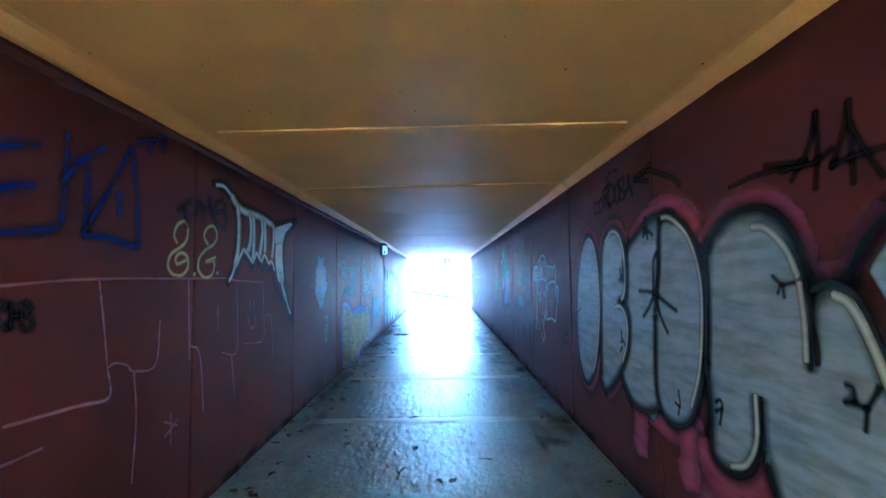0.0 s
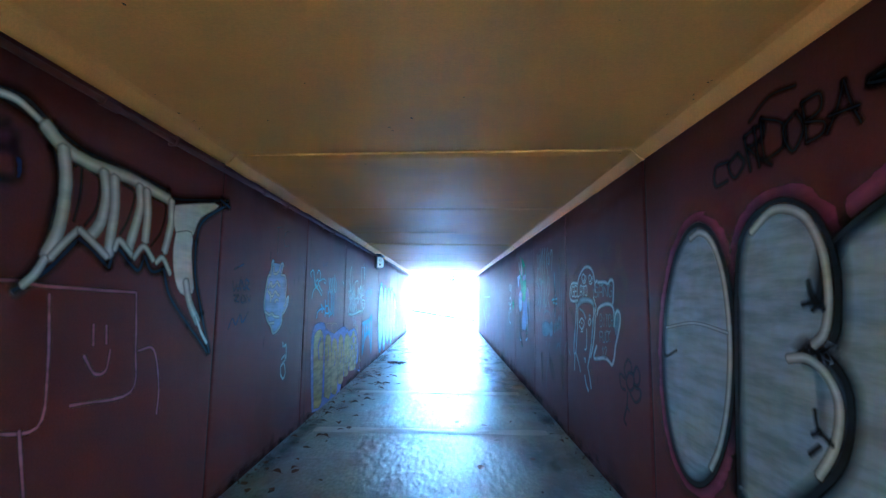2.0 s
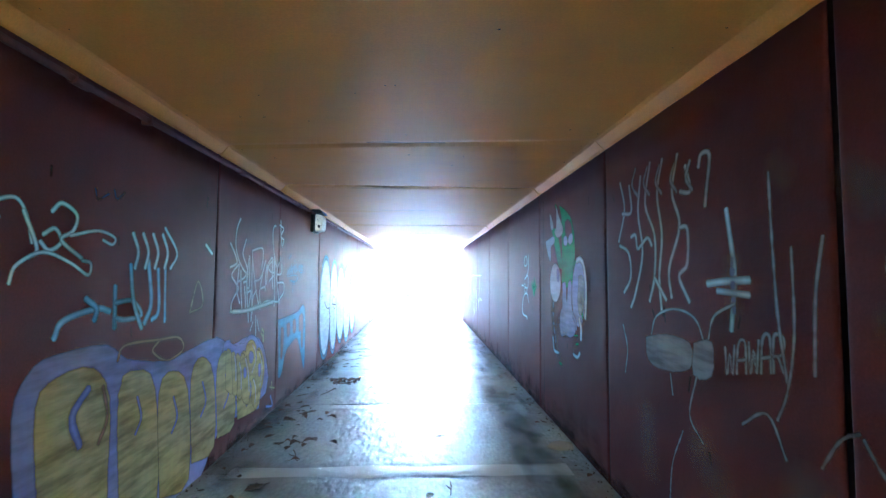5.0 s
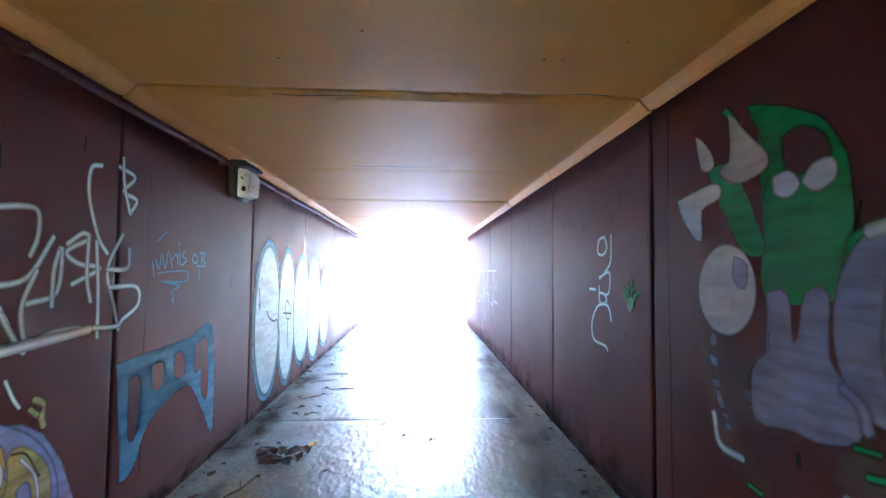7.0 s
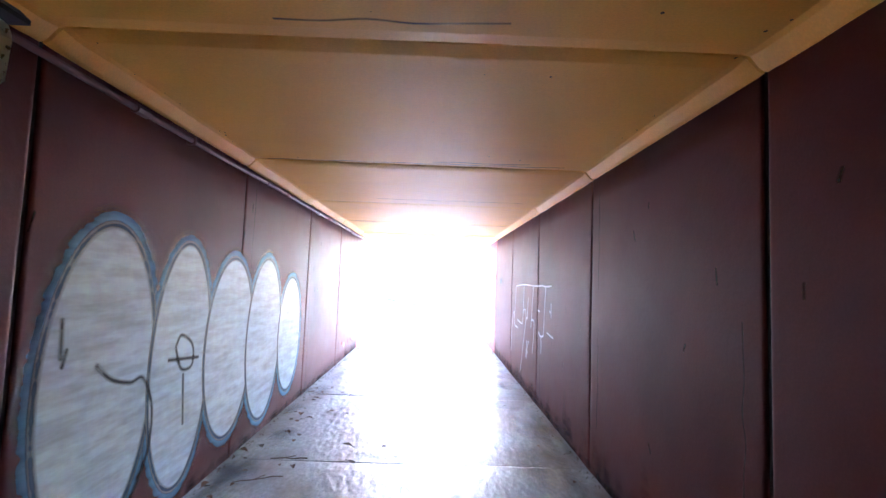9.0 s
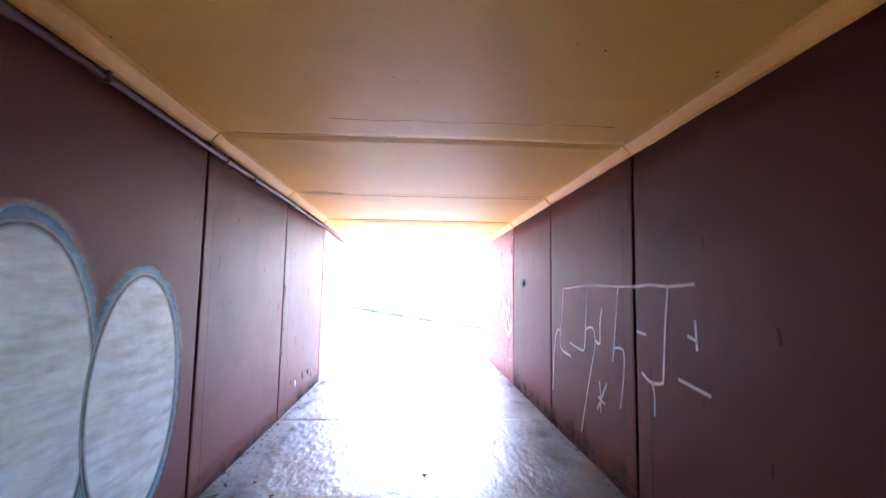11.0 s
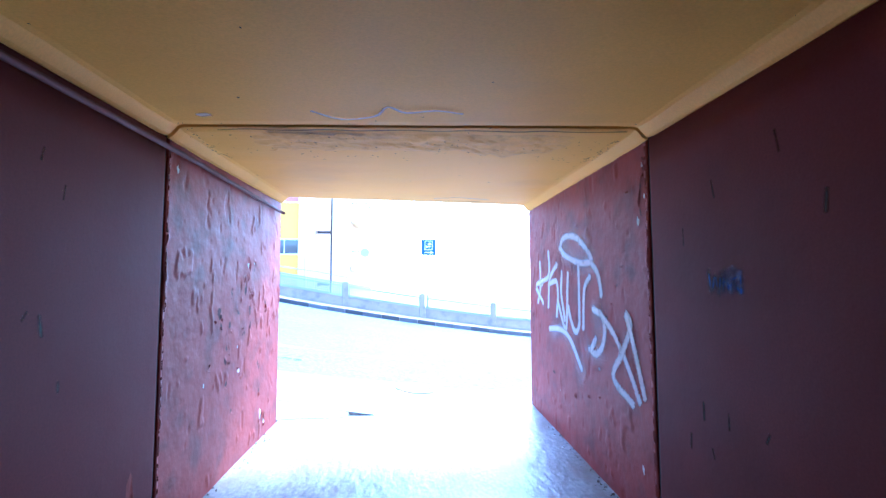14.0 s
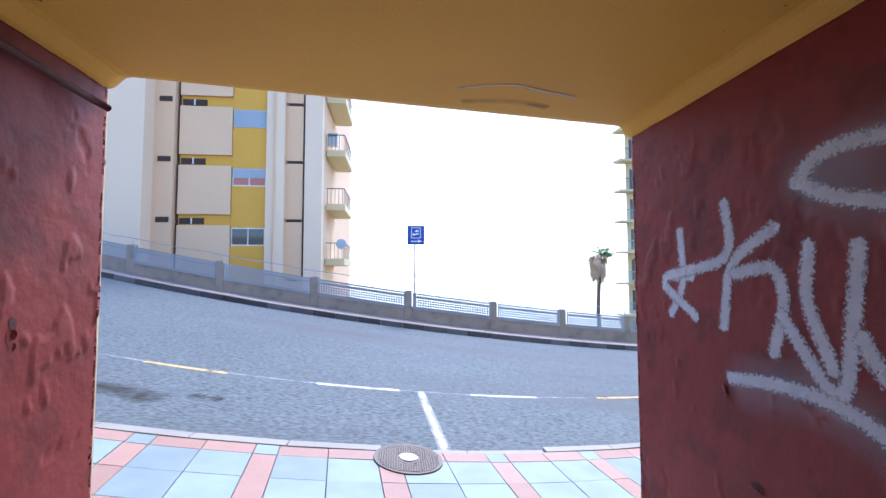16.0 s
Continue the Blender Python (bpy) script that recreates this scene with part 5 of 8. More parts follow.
stroke(g, PINK_THIN, 0.022, [(4.64, 1.49), (4.67, 1.2), (4.66, 0.97), (4.28, 0.99)])
stroke(g, PINK_THIN, 0.022, [(4.37, 1.34), (4.38, 1.24)])
stroke(g, PINK_THIN, 0.022, [(4.45, 1.33), (4.46, 1.24)])
stroke(g, PINK_THIN, 0.022, [(4.33, 1.2), (4.4, 1.11), (4.47, 1.11), (4.49, 1.21)])
stroke(g, PINK_THIN, 0.022, [(4.69, 1.18), (4.82, 1.17), (4.89, 0.96), (4.89, 0.8)])
stroke(g, PINK_THIN, 0.022, [(4.05, 0.95), (4.11, 0.63)])
stroke(g, PINK_THIN, 0.022, [(3.23, 0.69), (3.36, 0.63)])
stroke(g, PINK_THIN, 0.022, [(3.29, 0.72), (3.3, 0.53)])
stroke(g, PINK_THIN, 0.022, [(3.24, 0.6), (3.37, 0.67)])

g = graffiti("spray_tag", "pale yellow looped spray-painted figures on the wall", -1)
stroke(g, YELLOW, 0.03, [(3.315, 1.751), (3.283, 1.794), (3.314, 1.861), (3.389, 1.894), (3.428, 1.853), (3.415, 1.776), (3.346, 1.722), (3.258, 1.678), (3.229, 1.607), (3.277, 1.557), (3.371, 1.549), (3.436, 1.598), (3.429, 1.669), (3.358, 1.691), (3.305, 1.656), (3.327, 1.62), (3.421, 1.649)])
stroke(g, YELLOW, 0.03, [(3.679, 1.766), (3.625, 1.821), (3.668, 1.884), (3.755, 1.902), (3.801, 1.84), (3.754, 1.772), (3.651, 1.728), (3.57, 1.663), (3.565, 1.585), (3.651, 1.534), (3.747, 1.563), (3.765, 1.651), (3.653, 1.639)])
stroke(g, YELLOW, 0.03, [(3.653, 1.646), (3.788, 1.682)])
stroke(g, YELLOW, 0.035, [(3.507, 1.56), (3.524, 1.557)])
stroke(g, YELLOW, 0.035, [(3.805, 1.571), (3.825, 1.568)])

g = graffiti("spray_tag", "faded blue spray-painted letters beside a wall joint", -1)
stroke(g, BLUE_DIM, 0.05, [(3.31, 1.96), (3.46, 2.04)])
stroke(g, BLUE_DIM, 0.05, [(3.38, 1.99), (3.42, 1.86)])
stroke(g, BLUE_DIM, 0.05, [(3.53, 2.05), (3.53, 1.95)])
stroke(g, BLUE_DIM, 0.05, [(3.6, 1.94), (3.58, 2.05), (3.65, 1.99), (3.69, 2.1), (3.72, 1.97)])
stroke(g, BLUE_DIM, 0.05, [(3.88, 2.12), (3.77, 2.07), (3.78, 1.93), (3.93, 1.92), (3.9, 2.1)])
stroke(g, BLUE_DIM, 0.05, [(3.79, 2.01), (3.9, 2.04)])

g = graffiti("throw_up", "white fanged lettering outlined in black and blue", -1)
stroke(g, INK, 0.06, [(3.72, 2.21), (3.83, 2.24), (3.94, 2.24), (4.05, 2.18)])
stroke(g, INK, 0.06, [(4.05, 2.18), (4.25, 2.13), (4.51, 2.12), (4.84, 2.09)])
stroke(g, INK, 0.06, [(4.84, 2.09), (4.9, 2.06), (5.18, 2.11), (5.56, 2.19)])
stroke(g, INK, 0.06, [(3.83, 2.21), (3.98, 2.17), (4.07, 2.1)])
stroke(g, INK, 0.06, [(4.07, 2.1), (4.11, 1.95), (4.09, 1.75), (4.06, 1.62), (3.97, 1.48)])
stroke(g, BLUE_DEEP, 0.055, [(3.96, 1.49), (4.1, 1.58), (4.24, 1.73)])
stroke(g, BLUE_DEEP, 0.055, [(4.24, 1.73), (4.33, 1.68), (4.43, 1.61)])
stroke(g, BLUE_DEEP, 0.055, [(4.43, 1.61), (4.47, 1.71), (4.56, 1.65)])
stroke(g, BLUE_DEEP, 0.055, [(4.56, 1.65), (4.64, 1.61), (4.68, 1.69)])
stroke(g, BLUE_DEEP, 0.055, [(4.68, 1.69), (4.75, 1.61), (4.85, 1.63)])
stroke(g, BLUE_DEEP, 0.055, [(4.85, 1.63), (4.93, 1.47), (5.14, 1.29)])
stroke(g, BLUE_DEEP, 0.055, [(5.14, 1.29), (5.29, 1.17), (5.4, 1.08)])
stroke(g, BLUE_DEEP, 0.055, [(5.55, 2.16), (5.23, 1.98), (5.16, 1.83)])
stroke(g, BLUE_DEEP, 0.055, [(5.16, 1.83), (5.18, 1.61), (5.29, 1.35)])
stroke(g, BLUE_DEEP, 0.055, [(5.29, 1.35), (5.36, 1.2), (5.42, 1.08)])
stroke(g, BLUE_DEEP, 0.055, [(5.43, 2.17), (5.58, 2.14)])
stroke(g, INK, 0.02, [(4.17, 2.04), (4.21, 2.06), (4.22, 1.93), (4.2, 1.8)])
stroke(g, INK, 0.02, [(4.26, 2.05), (4.32, 2.02), (4.32, 1.89), (4.26, 1.79)])
stroke(g, INK, 0.02, [(4.47, 2.04), (4.56, 2.01), (4.53, 1.87), (4.48, 1.78)])
stroke(g, INK, 0.02, [(4.7, 2.02), (4.82, 2), (4.8, 1.85), (4.72, 1.75)])
stroke(g, WHITE, 0.03, [(3.77, 2.21), (3.89, 2.22), (4.01, 2.17)])
stroke(g, WHITE, 0.062, [(4.01, 2.17), (4.11, 2.11), (4.26, 2.08), (4.52, 2.08), (4.85, 2.04)])
stroke(g, WHITE, 0.062, [(4.11, 2.11), (4.14, 1.96), (4.13, 1.76), (4.08, 1.63)])
stroke(g, WHITE, 0.062, [(4.34, 2.07), (4.37, 1.96), (4.35, 1.82), (4.29, 1.74)])
stroke(g, WHITE, 0.062, [(4.41, 2.06), (4.43, 1.91), (4.42, 1.77), (4.42, 1.67)])
stroke(g, WHITE, 0.062, [(4.59, 2.06), (4.61, 1.95), (4.57, 1.79), (4.55, 1.71)])
stroke(g, WHITE, 0.062, [(4.65, 2.05), (4.67, 1.93), (4.67, 1.77)])
stroke(g, WHITE, 0.062, [(4.87, 2.04), (4.88, 1.9), (4.84, 1.73)])
stroke(g, WHITE, 0.036, [(4.08, 1.63), (4.04, 1.56), (3.99, 1.51)])
stroke(g, WHITE, 0.036, [(4.1, 1.63), (4.16, 1.7), (4.23, 1.77)])
stroke(g, WHITE, 0.036, [(4.23, 1.77), (4.3, 1.73), (4.41, 1.66)])
stroke(g, WHITE, 0.036, [(4.45, 1.7), (4.48, 1.75), (4.58, 1.68)])
stroke(g, WHITE, 0.036, [(4.59, 1.67), (4.66, 1.74), (4.75, 1.67)])
stroke(g, WHITE, 0.036, [(4.77, 1.66), (4.83, 1.69), (4.91, 1.6)])
fill(g, WHITE, [(4.91, 2.01), (5.15, 2.07), (5.4, 2.12), (5.18, 2), (5.1, 1.86), (5, 1.81), (4.92, 1.9)])
fill(g, WHITE, [(4.94, 1.85), (5.09, 1.87), (5.1, 1.75), (5.13, 1.61), (5.15, 1.5), (5.03, 1.5), (4.96, 1.6), (4.93, 1.73)])
stroke(g, WHITE, 0.062, [(5.07, 1.57), (5.13, 1.43), (5.24, 1.3)])
stroke(g, WHITE, 0.028, [(5.21, 1.34), (5.29, 1.23), (5.37, 1.15)])

g = graffiti("marker_tag", "small dark blue scrawled words on the wall", -1)
stroke(g, BLUE_DIM, 0.02, [(5.71, 1.68), (5.87, 1.73)])
stroke(g, BLUE_DIM, 0.02, [(5.7, 1.59), (5.73, 1.51), (5.77, 1.56), (5.8, 1.51), (5.83, 1.62)])
stroke(g, BLUE_DIM, 0.02, [(5.84, 1.52), (5.85, 1.6), (5.9, 1.52)])
stroke(g, BLUE_DIM, 0.02, [(5.92, 1.52), (5.92, 1.61), (5.99, 1.58), (5.94, 1.55), (6.01, 1.52)])
stroke(g, BLUE_DIM, 0.02, [(5.72, 1.48), (5.82, 1.48), (5.74, 1.44), (5.83, 1.43)])
stroke(g, BLUE_DIM, 0.02, [(5.85, 1.45), (5.89, 1.48), (5.93, 1.44), (5.88, 1.42), (5.85, 1.45)])
stroke(g, BLUE_DIM, 0.02, [(5.95, 1.42), (5.95, 1.48), (6.01, 1.43), (6.02, 1.48)])
stroke(g, BLUE_DIM, 0.02, [(5.67, 1.22), (5.73, 1.3), (5.79, 1.25), (5.86, 1.33), (5.9, 1.26), (6, 1.34)])

g = graffiti("marker_tag", "thin pale letters scratched high on the wall", -1)
stroke(g, SCRATCH, 0.012, [(6.51, 2.13), (6.65, 2.16)])
stroke(g, SCRATCH, 0.012, [(6.57, 2.15), (6.57, 1.88)])
stroke(g, SCRATCH, 0.012, [(6.86, 2.14), (6.78, 2.13), (6.72, 2.05), (6.77, 1.98), (6.88, 2)])

g = graffiti("spray_drawing", "blue painted horned head shape with pale outline", -1)
fill(g, PERIWINKLE, [(6.43, 1.67), (6.45, 1.79), (6.49, 1.8), (6.51, 1.69), (6.62, 1.71), (6.68, 1.79), (6.74, 1.79), (6.7, 1.69), (6.8, 1.68), (6.85, 1.59), (6.85, 1.45), (6.93, 1.47), (6.92, 1.39), (6.83, 1.31), (6.78, 1.29), (6.76, 1.2), (6.67, 1.14), (6.56, 1.12), (6.5, 1.19), (6.42, 1.24), (6.35, 1.33), (6.32, 1.39), (6.33, 1.49), (6.35, 1.58), (6.38, 1.66)])
stroke(g, PALE_BLUE, 0.024, [(6.43, 1.67), (6.45, 1.79), (6.49, 1.8), (6.51, 1.69), (6.62, 1.71), (6.68, 1.79), (6.74, 1.79), (6.7, 1.69), (6.8, 1.68), (6.85, 1.59), (6.85, 1.45), (6.93, 1.47), (6.92, 1.39)])
stroke(g, PALE_BLUE, 0.024, [(6.92, 1.39), (6.83, 1.31), (6.78, 1.29), (6.76, 1.2), (6.67, 1.14), (6.56, 1.12), (6.5, 1.19), (6.42, 1.24), (6.35, 1.33), (6.32, 1.39), (6.33, 1.49), (6.35, 1.58), (6.38, 1.66), (6.43, 1.67)])
stroke(g, PALE_BLUE, 0.028, [(6.4, 1.55), (6.45, 1.6), (6.48, 1.56), (6.55, 1.58), (6.6, 1.61), (6.67, 1.57)])
stroke(g, PALE_BLUE, 0.028, [(6.39, 1.52), (6.49, 1.47), (6.56, 1.52), (6.62, 1.49), (6.67, 1.48)])
stroke(g, PALE_BLUE, 0.028, [(6.56, 1.42), (6.61, 1.44), (6.65, 1.43)])
stroke(g, PALE_BLUE, 0.028, [(6.34, 1.33), (6.44, 1.3), (6.51, 1.31), (6.57, 1.28), (6.69, 1.27)])
stroke(g, PALE_BLUE, 0.028, [(6.44, 1.22), (6.5, 1.22), (6.57, 1.22)])
stroke(g, PALE_BLUE, 0.028, [(6.82, 1.37), (6.86, 1.4), (6.87, 1.45)])
stroke(g, PALE_BLUE, 0.028, [(6.45, 1.51), (6.46, 1.42)])

g = graffiti("marker_tag", "small pale grey scrawled figures low on the wall", -1)
stroke(g, GREY, 0.03, [(6.83, 1.01), (6.85, 0.96)])
stroke(g, GREY, 0.03, [(6.88, 0.96), (6.93, 0.97), (6.95, 0.83)])
stroke(g, GREY, 0.03, [(6.82, 0.84), (6.91, 0.87), (6.92, 0.82), (6.84, 0.8)])
stroke(g, GREY, 0.03, [(6.88, 0.8), (6.81, 0.77), (6.82, 0.69), (6.89, 0.64), (6.94, 0.68), (6.92, 0.76), (6.88, 0.8)])

g = graffiti("spray_tag", "small pale blue tag letters on the wall", -1)
stroke(g, CYAN, 0.018, [(7.684, 1.705), (7.658, 1.76), (7.747, 1.795), (7.803, 1.733), (7.836, 1.616)])
stroke(g, CYAN, 0.022, [(7.787, 1.751), (7.861, 1.597), (7.819, 1.556)])
stroke(g, CYAN, 0.022, [(7.886, 1.658), (7.948, 1.69), (7.986, 1.634), (7.924, 1.591), (7.873, 1.629)])
stroke(g, CYAN, 0.022, [(7.925, 1.763), (7.979, 1.809), (8.068, 1.766), (8.049, 1.688), (7.985, 1.642), (8.113, 1.562)])
stroke(g, CYAN, 0.018, [(8.034, 1.666), (8.211, 1.706), (8.332, 1.681), (8.315, 1.644), (8.244, 1.663)])
stroke(g, CYAN, 0.018, [(7.741, 1.447), (7.77, 1.524), (7.893, 1.582), (8.045, 1.539), (8.156, 1.484), (8.17, 1.541), (8.114, 1.553)])
stroke(g, BLUE_DIM, 0.02, [(8.174, 1.917), (8.197, 1.866), (8.272, 1.906)])
stroke(g, BLUE_DIM, 0.02, [(8.309, 1.934), (8.334, 1.89), (8.393, 1.934)])

g = graffiti("spray_tag", "sky blue sprayed tag with slanted strokes", -1)
stroke(g, SKY, 0.035, [(7.975, 1.197), (8.026, 1.275), (8.227, 1.315), (8.327, 1.292)])
stroke(g, SKY, 0.035, [(8.148, 1.371), (8.227, 1.315), (8.214, 1.254)])
stroke(g, SKY, 0.035, [(8.355, 1.428), (8.365, 1.198)])
stroke(g, SKY, 0.03, [(8.363, 1.336), (8.501, 1.339), (8.588, 1.253), (8.456, 1.238), (8.371, 1.253)])
stroke(g, SKY, 0.035, [(8.471, 1.545), (8.513, 1.329), (8.595, 1.17)])
stroke(g, SKY, 0.04, [(8.629, 1.572), (8.675, 1.322), (8.616, 1.197)])
stroke(g, SKY, 0.035, [(8.731, 1.523), (8.754, 1.268), (8.685, 1.212)])
stroke(g, SKY, 0.03, [(8.805, 1.549), (8.825, 1.186)])
stroke(g, CYAN, 0.03, [(8.477, 1.722), (8.531, 1.619), (8.507, 1.521)])
stroke(g, CYAN, 0.03, [(8.567, 1.728), (8.624, 1.622), (8.598, 1.522)])
stroke(g, CYAN, 0.03, [(8.662, 1.734), (8.721, 1.625), (8.693, 1.523)])
stroke(g, CYAN, 0.03, [(8.761, 1.74), (8.823, 1.628), (8.794, 1.523)])
stroke(g, CYAN, 0.025, [(8.783, 1.783), (8.931, 1.631), (8.859, 1.524)])
stroke(g, WHITE_LINE, 0.03, [(9.316, 1.714), (9.424, 1.647)])

g = graffiti("throw_up", "yellow bubble letters outlined in lilac near the floor", -1)
fill(g, LILAC, [(7.95, 0.046), (7.858, 0.427), (7.803, 0.898), (7.862, 1.062), (7.982, 1.115), (8.313, 1.112), (8.476, 1.01), (8.862, 0.925), (9.109, 0.945), (9.558, 0.98), (9.831, 0.874), (10.213, 0.897), (10.595, 0.76), (10.726, 0.26), (9.666, 0.234), (9.352, -0.025), (8.8, -0.041), (8.364, -0.009)])
fill(g, LILAC, [(9.692, 0.919), (9.786, 0.927), (9.839, 0.887), (9.983, 0.842), (10.029, 0.86), (10.113, 0.848), (10.201, 0.899), (10.32, 0.897), (10.433, 0.845), (10.558, 0.749), (10.655, 0.606), (10.685, 0.446), (10.633, 0.303), (10.535, 0.238), (10.468, 0.165), (9.71, 0.564)])
fill(g, YELLOW_FADED, [(8.025, 0.072), (7.947, 0.514), (7.912, 0.916), (8.007, 1.013), (8.226, 1.012), (8.347, 0.838), (8.36, 0.477), (8.338, 0.067)])
stroke(g, LILAC, 0.05, [(8.166, 0.658), (8.108, 0.818), (8.206, 0.928)])
stroke(g, TAN, 0.03, [(8.301, 0.913), (8.345, 0.748), (8.288, 0.628)])
fill(g, YELLOW_FADED, [(8.493, 0.12), (8.429, 0.837), (8.571, 0.931), (8.749, 0.78), (8.814, 0.077)])
stroke(g, LILAC, 0.022, [(8.585, 0.785), (8.63, 0.656), (8.582, 0.572)])
fill(g, YELLOW_FADED, [(8.863, 0.085), (8.803, 0.74), (8.949, 0.844), (9.134, 0.679), (9.192, 0.055)])
stroke(g, LILAC, 0.022, [(8.964, 0.684), (9.018, 0.541), (8.959, 0.45)])
fill(g, YELLOW_FADED, [(9.243, 0.148), (9.187, 0.747), (9.331, 0.866), (9.515, 0.692), (9.568, 0.141)])
stroke(g, LILAC, 0.022, [(9.348, 0.691), (9.412, 0.535), (9.34, 0.436)])
fill(g, YELLOW_FADED, [(9.635, 0.182), (9.583, 0.717), (9.717, 0.851), (9.892, 0.668), (9.938, 0.197)])
stroke(g, LILAC, 0.022, [(9.736, 0.661), (9.81, 0.492), (9.725, 0.385)])
fill(g, YELLOW_FADED, [(10.019, 0.209), (9.976, 0.641), (10.203, 0.775), (10.487, 0.558), (10.524, 0.194)])
stroke(g, LILAC, 0.022, [(10.223, 0.567), (10.311, 0.379), (10.208, 0.265)])
fill(g, YELLOW_FADED, [(9.757, 0.539), (9.743, 0.827), (9.79, 0.849), (9.83, 0.806), (9.863, 0.667), (9.881, 0.474)])
fill(g, YELLOW_FADED, [(9.903, 0.462), (9.878, 0.637), (9.849, 0.799), (9.883, 0.81), (9.922, 0.76), (9.958, 0.626), (9.971, 0.475), (9.959, 0.433)])
fill(g, YELLOW_FADED, [(9.992, 0.415), (9.996, 0.585), (9.945, 0.764), (9.974, 0.778), (10.019, 0.737), (10.063, 0.632), (10.077, 0.498), (10.076, 0.371)])
fill(g, YELLOW_FADED, [(10.101, 0.409), (10.049, 0.663), (10.038, 0.748), (10.076, 0.781), (10.134, 0.775), (10.192, 0.702), (10.257, 0.553), (10.268, 0.409), (10.251, 0.279), (10.121, 0.347)])
fill(g, YELLOW_FADED, [(10.275, 0.588), (10.172, 0.736), (10.158, 0.808), (10.215, 0.851), (10.31, 0.848), (10.391, 0.781), (10.405, 0.672), (10.357, 0.6)])
fill(g, YELLOW_FADED, [(10.479, 0.402), (10.405, 0.508), (10.443, 0.644), (10.438, 0.746), (10.509, 0.737), (10.617, 0.618), (10.641, 0.463), (10.594, 0.352), (10.531, 0.324)])
fill(g, YELLOW_FADED, [(10.353, 0.254), (10.324, 0.411), (10.354, 0.479), (10.419, 0.413), (10.485, 0.277), (10.458, 0.17)])
fill(g, LILAC, [(10.228, 0.731), (10.266, 0.752), (10.33, 0.712), (10.312, 0.66), (10.263, 0.663)])
fill(g, LILAC, [(10.117, 0.623), (10.153, 0.622), (10.17, 0.562), (10.135, 0.55)])
fill(g, LILAC, [(10.483, 0.584), (10.522, 0.586), (10.537, 0.487), (10.498, 0.486)])
stroke(g, CHALK, 0.018, [(9.899, 0.781), (9.932, 0.685), (9.944, 0.56)])
stroke(g, CHALK, 0.018, [(10.005, 0.705), (10.051, 0.611), (10.066, 0.453)])
stroke(g, CHALK, 0.018, [(10.137, 0.721), (10.218, 0.569), (10.254, 0.388)])
stroke(g, CHALK, 0.018, [(10.304, 0.815), (10.384, 0.738), (10.398, 0.645), (10.337, 0.579), (10.309, 0.546)])
stroke(g, CHALK, 0.018, [(10.487, 0.707), (10.561, 0.604), (10.579, 0.455), (10.529, 0.365)])
stroke(g, CHALK, 0.018, [(10.354, 0.479), (10.421, 0.367), (10.411, 0.224)])
stroke(g, INK_SOFT, 0.012, [(10.044, 0.754), (10.076, 0.776), (10.125, 0.744)])
stroke(g, INK_SOFT, 0.012, [(10.438, 0.746), (10.51, 0.718), (10.582, 0.597)])
stroke(g, YELLOW_FADED, 0.04, [(10.533, 0.94), (10.586, 0.902), (10.578, 0.856), (10.591, 0.804)])
stroke(g, YELLOW_FADED, 0.035, [(10.515, 0.902), (10.557, 0.87)])
stroke(g, YELLOW_FADED, 0.025, [(10.88, 0.336), (10.898, 0.24)])
stroke(g, YELLOW_FADED, 0.02, [(10.821, 0.29), (10.977, 0.243)])
stroke(g, LILAC, 0.03, [(10.851, 0.19), (10.92, 0.069), (10.725, 0.112)])
stroke(g, TAN, 0.022, [(8.391, 1.021), (8.447, 1.098), (8.758, 1.085), (8.983, 1.068), (9.048, 0.98), (8.861, 0.94), (8.703, 1.021), (8.759, 1.075)])
stroke(g, TAN, 0.02, [(9.112, 1.22), (9.213, 1.441), (9.293, 1.266), (9.112, 1.22)])

g = graffiti("spray_tag", "large white spray-painted letters underlined with a long curve", -1)
stroke(g, WHITE_LINE, 0.026, [(9.941, 1.992), (9.877, 1.902), (9.854, 1.788), (9.876, 1.694), (9.945, 1.601)])
stroke(g, WHITE_LINE, 0.026, [(9.745, 1.758), (9.826, 1.688), (9.885, 1.622), (9.881, 1.585), (9.755, 1.551)])
stroke(g, WHITE_LINE, 0.026, [(9.946, 1.589), (9.794, 1.492), (9.881, 1.416), (9.942, 1.364), (9.872, 1.309), (9.808, 1.245), (9.803, 1.189)])
stroke(g, WHITE_LINE, 0.026, [(9.945, 1.601), (9.927, 1.489), (9.913, 1.342), (9.979, 1.231)])
stroke(g, WHITE_LINE, 0.026, [(9.945, 1.601), (10.045, 1.529), (10.097, 1.503), (10.065, 1.463), (9.93, 1.427)])
stroke(g, WHITE_LINE, 0.026, [(9.98, 1.527), (9.994, 1.361), (10.029, 1.179)])
stroke(g, WHITE_LINE, 0.026, [(10.082, 1.817), (10.019, 1.71), (10.022, 1.658), (10.093, 1.584), (10.144, 1.503), (10.119, 1.435), (10.044, 1.419)])
stroke(g, WHITE_LINE, 0.026, [(10.114, 1.517), (10.13, 1.354), (10.162, 1.16), (10.193, 1.044)])
stroke(g, WHITE_LINE, 0.026, [(10.124, 1.462), (10.141, 1.572), (10.169, 1.671), (10.181, 1.518), (10.184, 1.378), (10.144, 1.366)])
stroke(g, WHITE_LINE, 0.026, [(10.153, 1.325), (10.229, 1.328), (10.186, 1.184), (10.185, 1.06)])
stroke(g, WHITE_LINE, 0.026, [(10.069, 1.383), (10.1, 1.248), (10.104, 1.155)])
stroke(g, WHITE_LINE, 0.026, [(10.225, 1.719), (10.265, 1.578), (10.324, 1.402), (10.413, 1.23), (10.478, 1.145)])
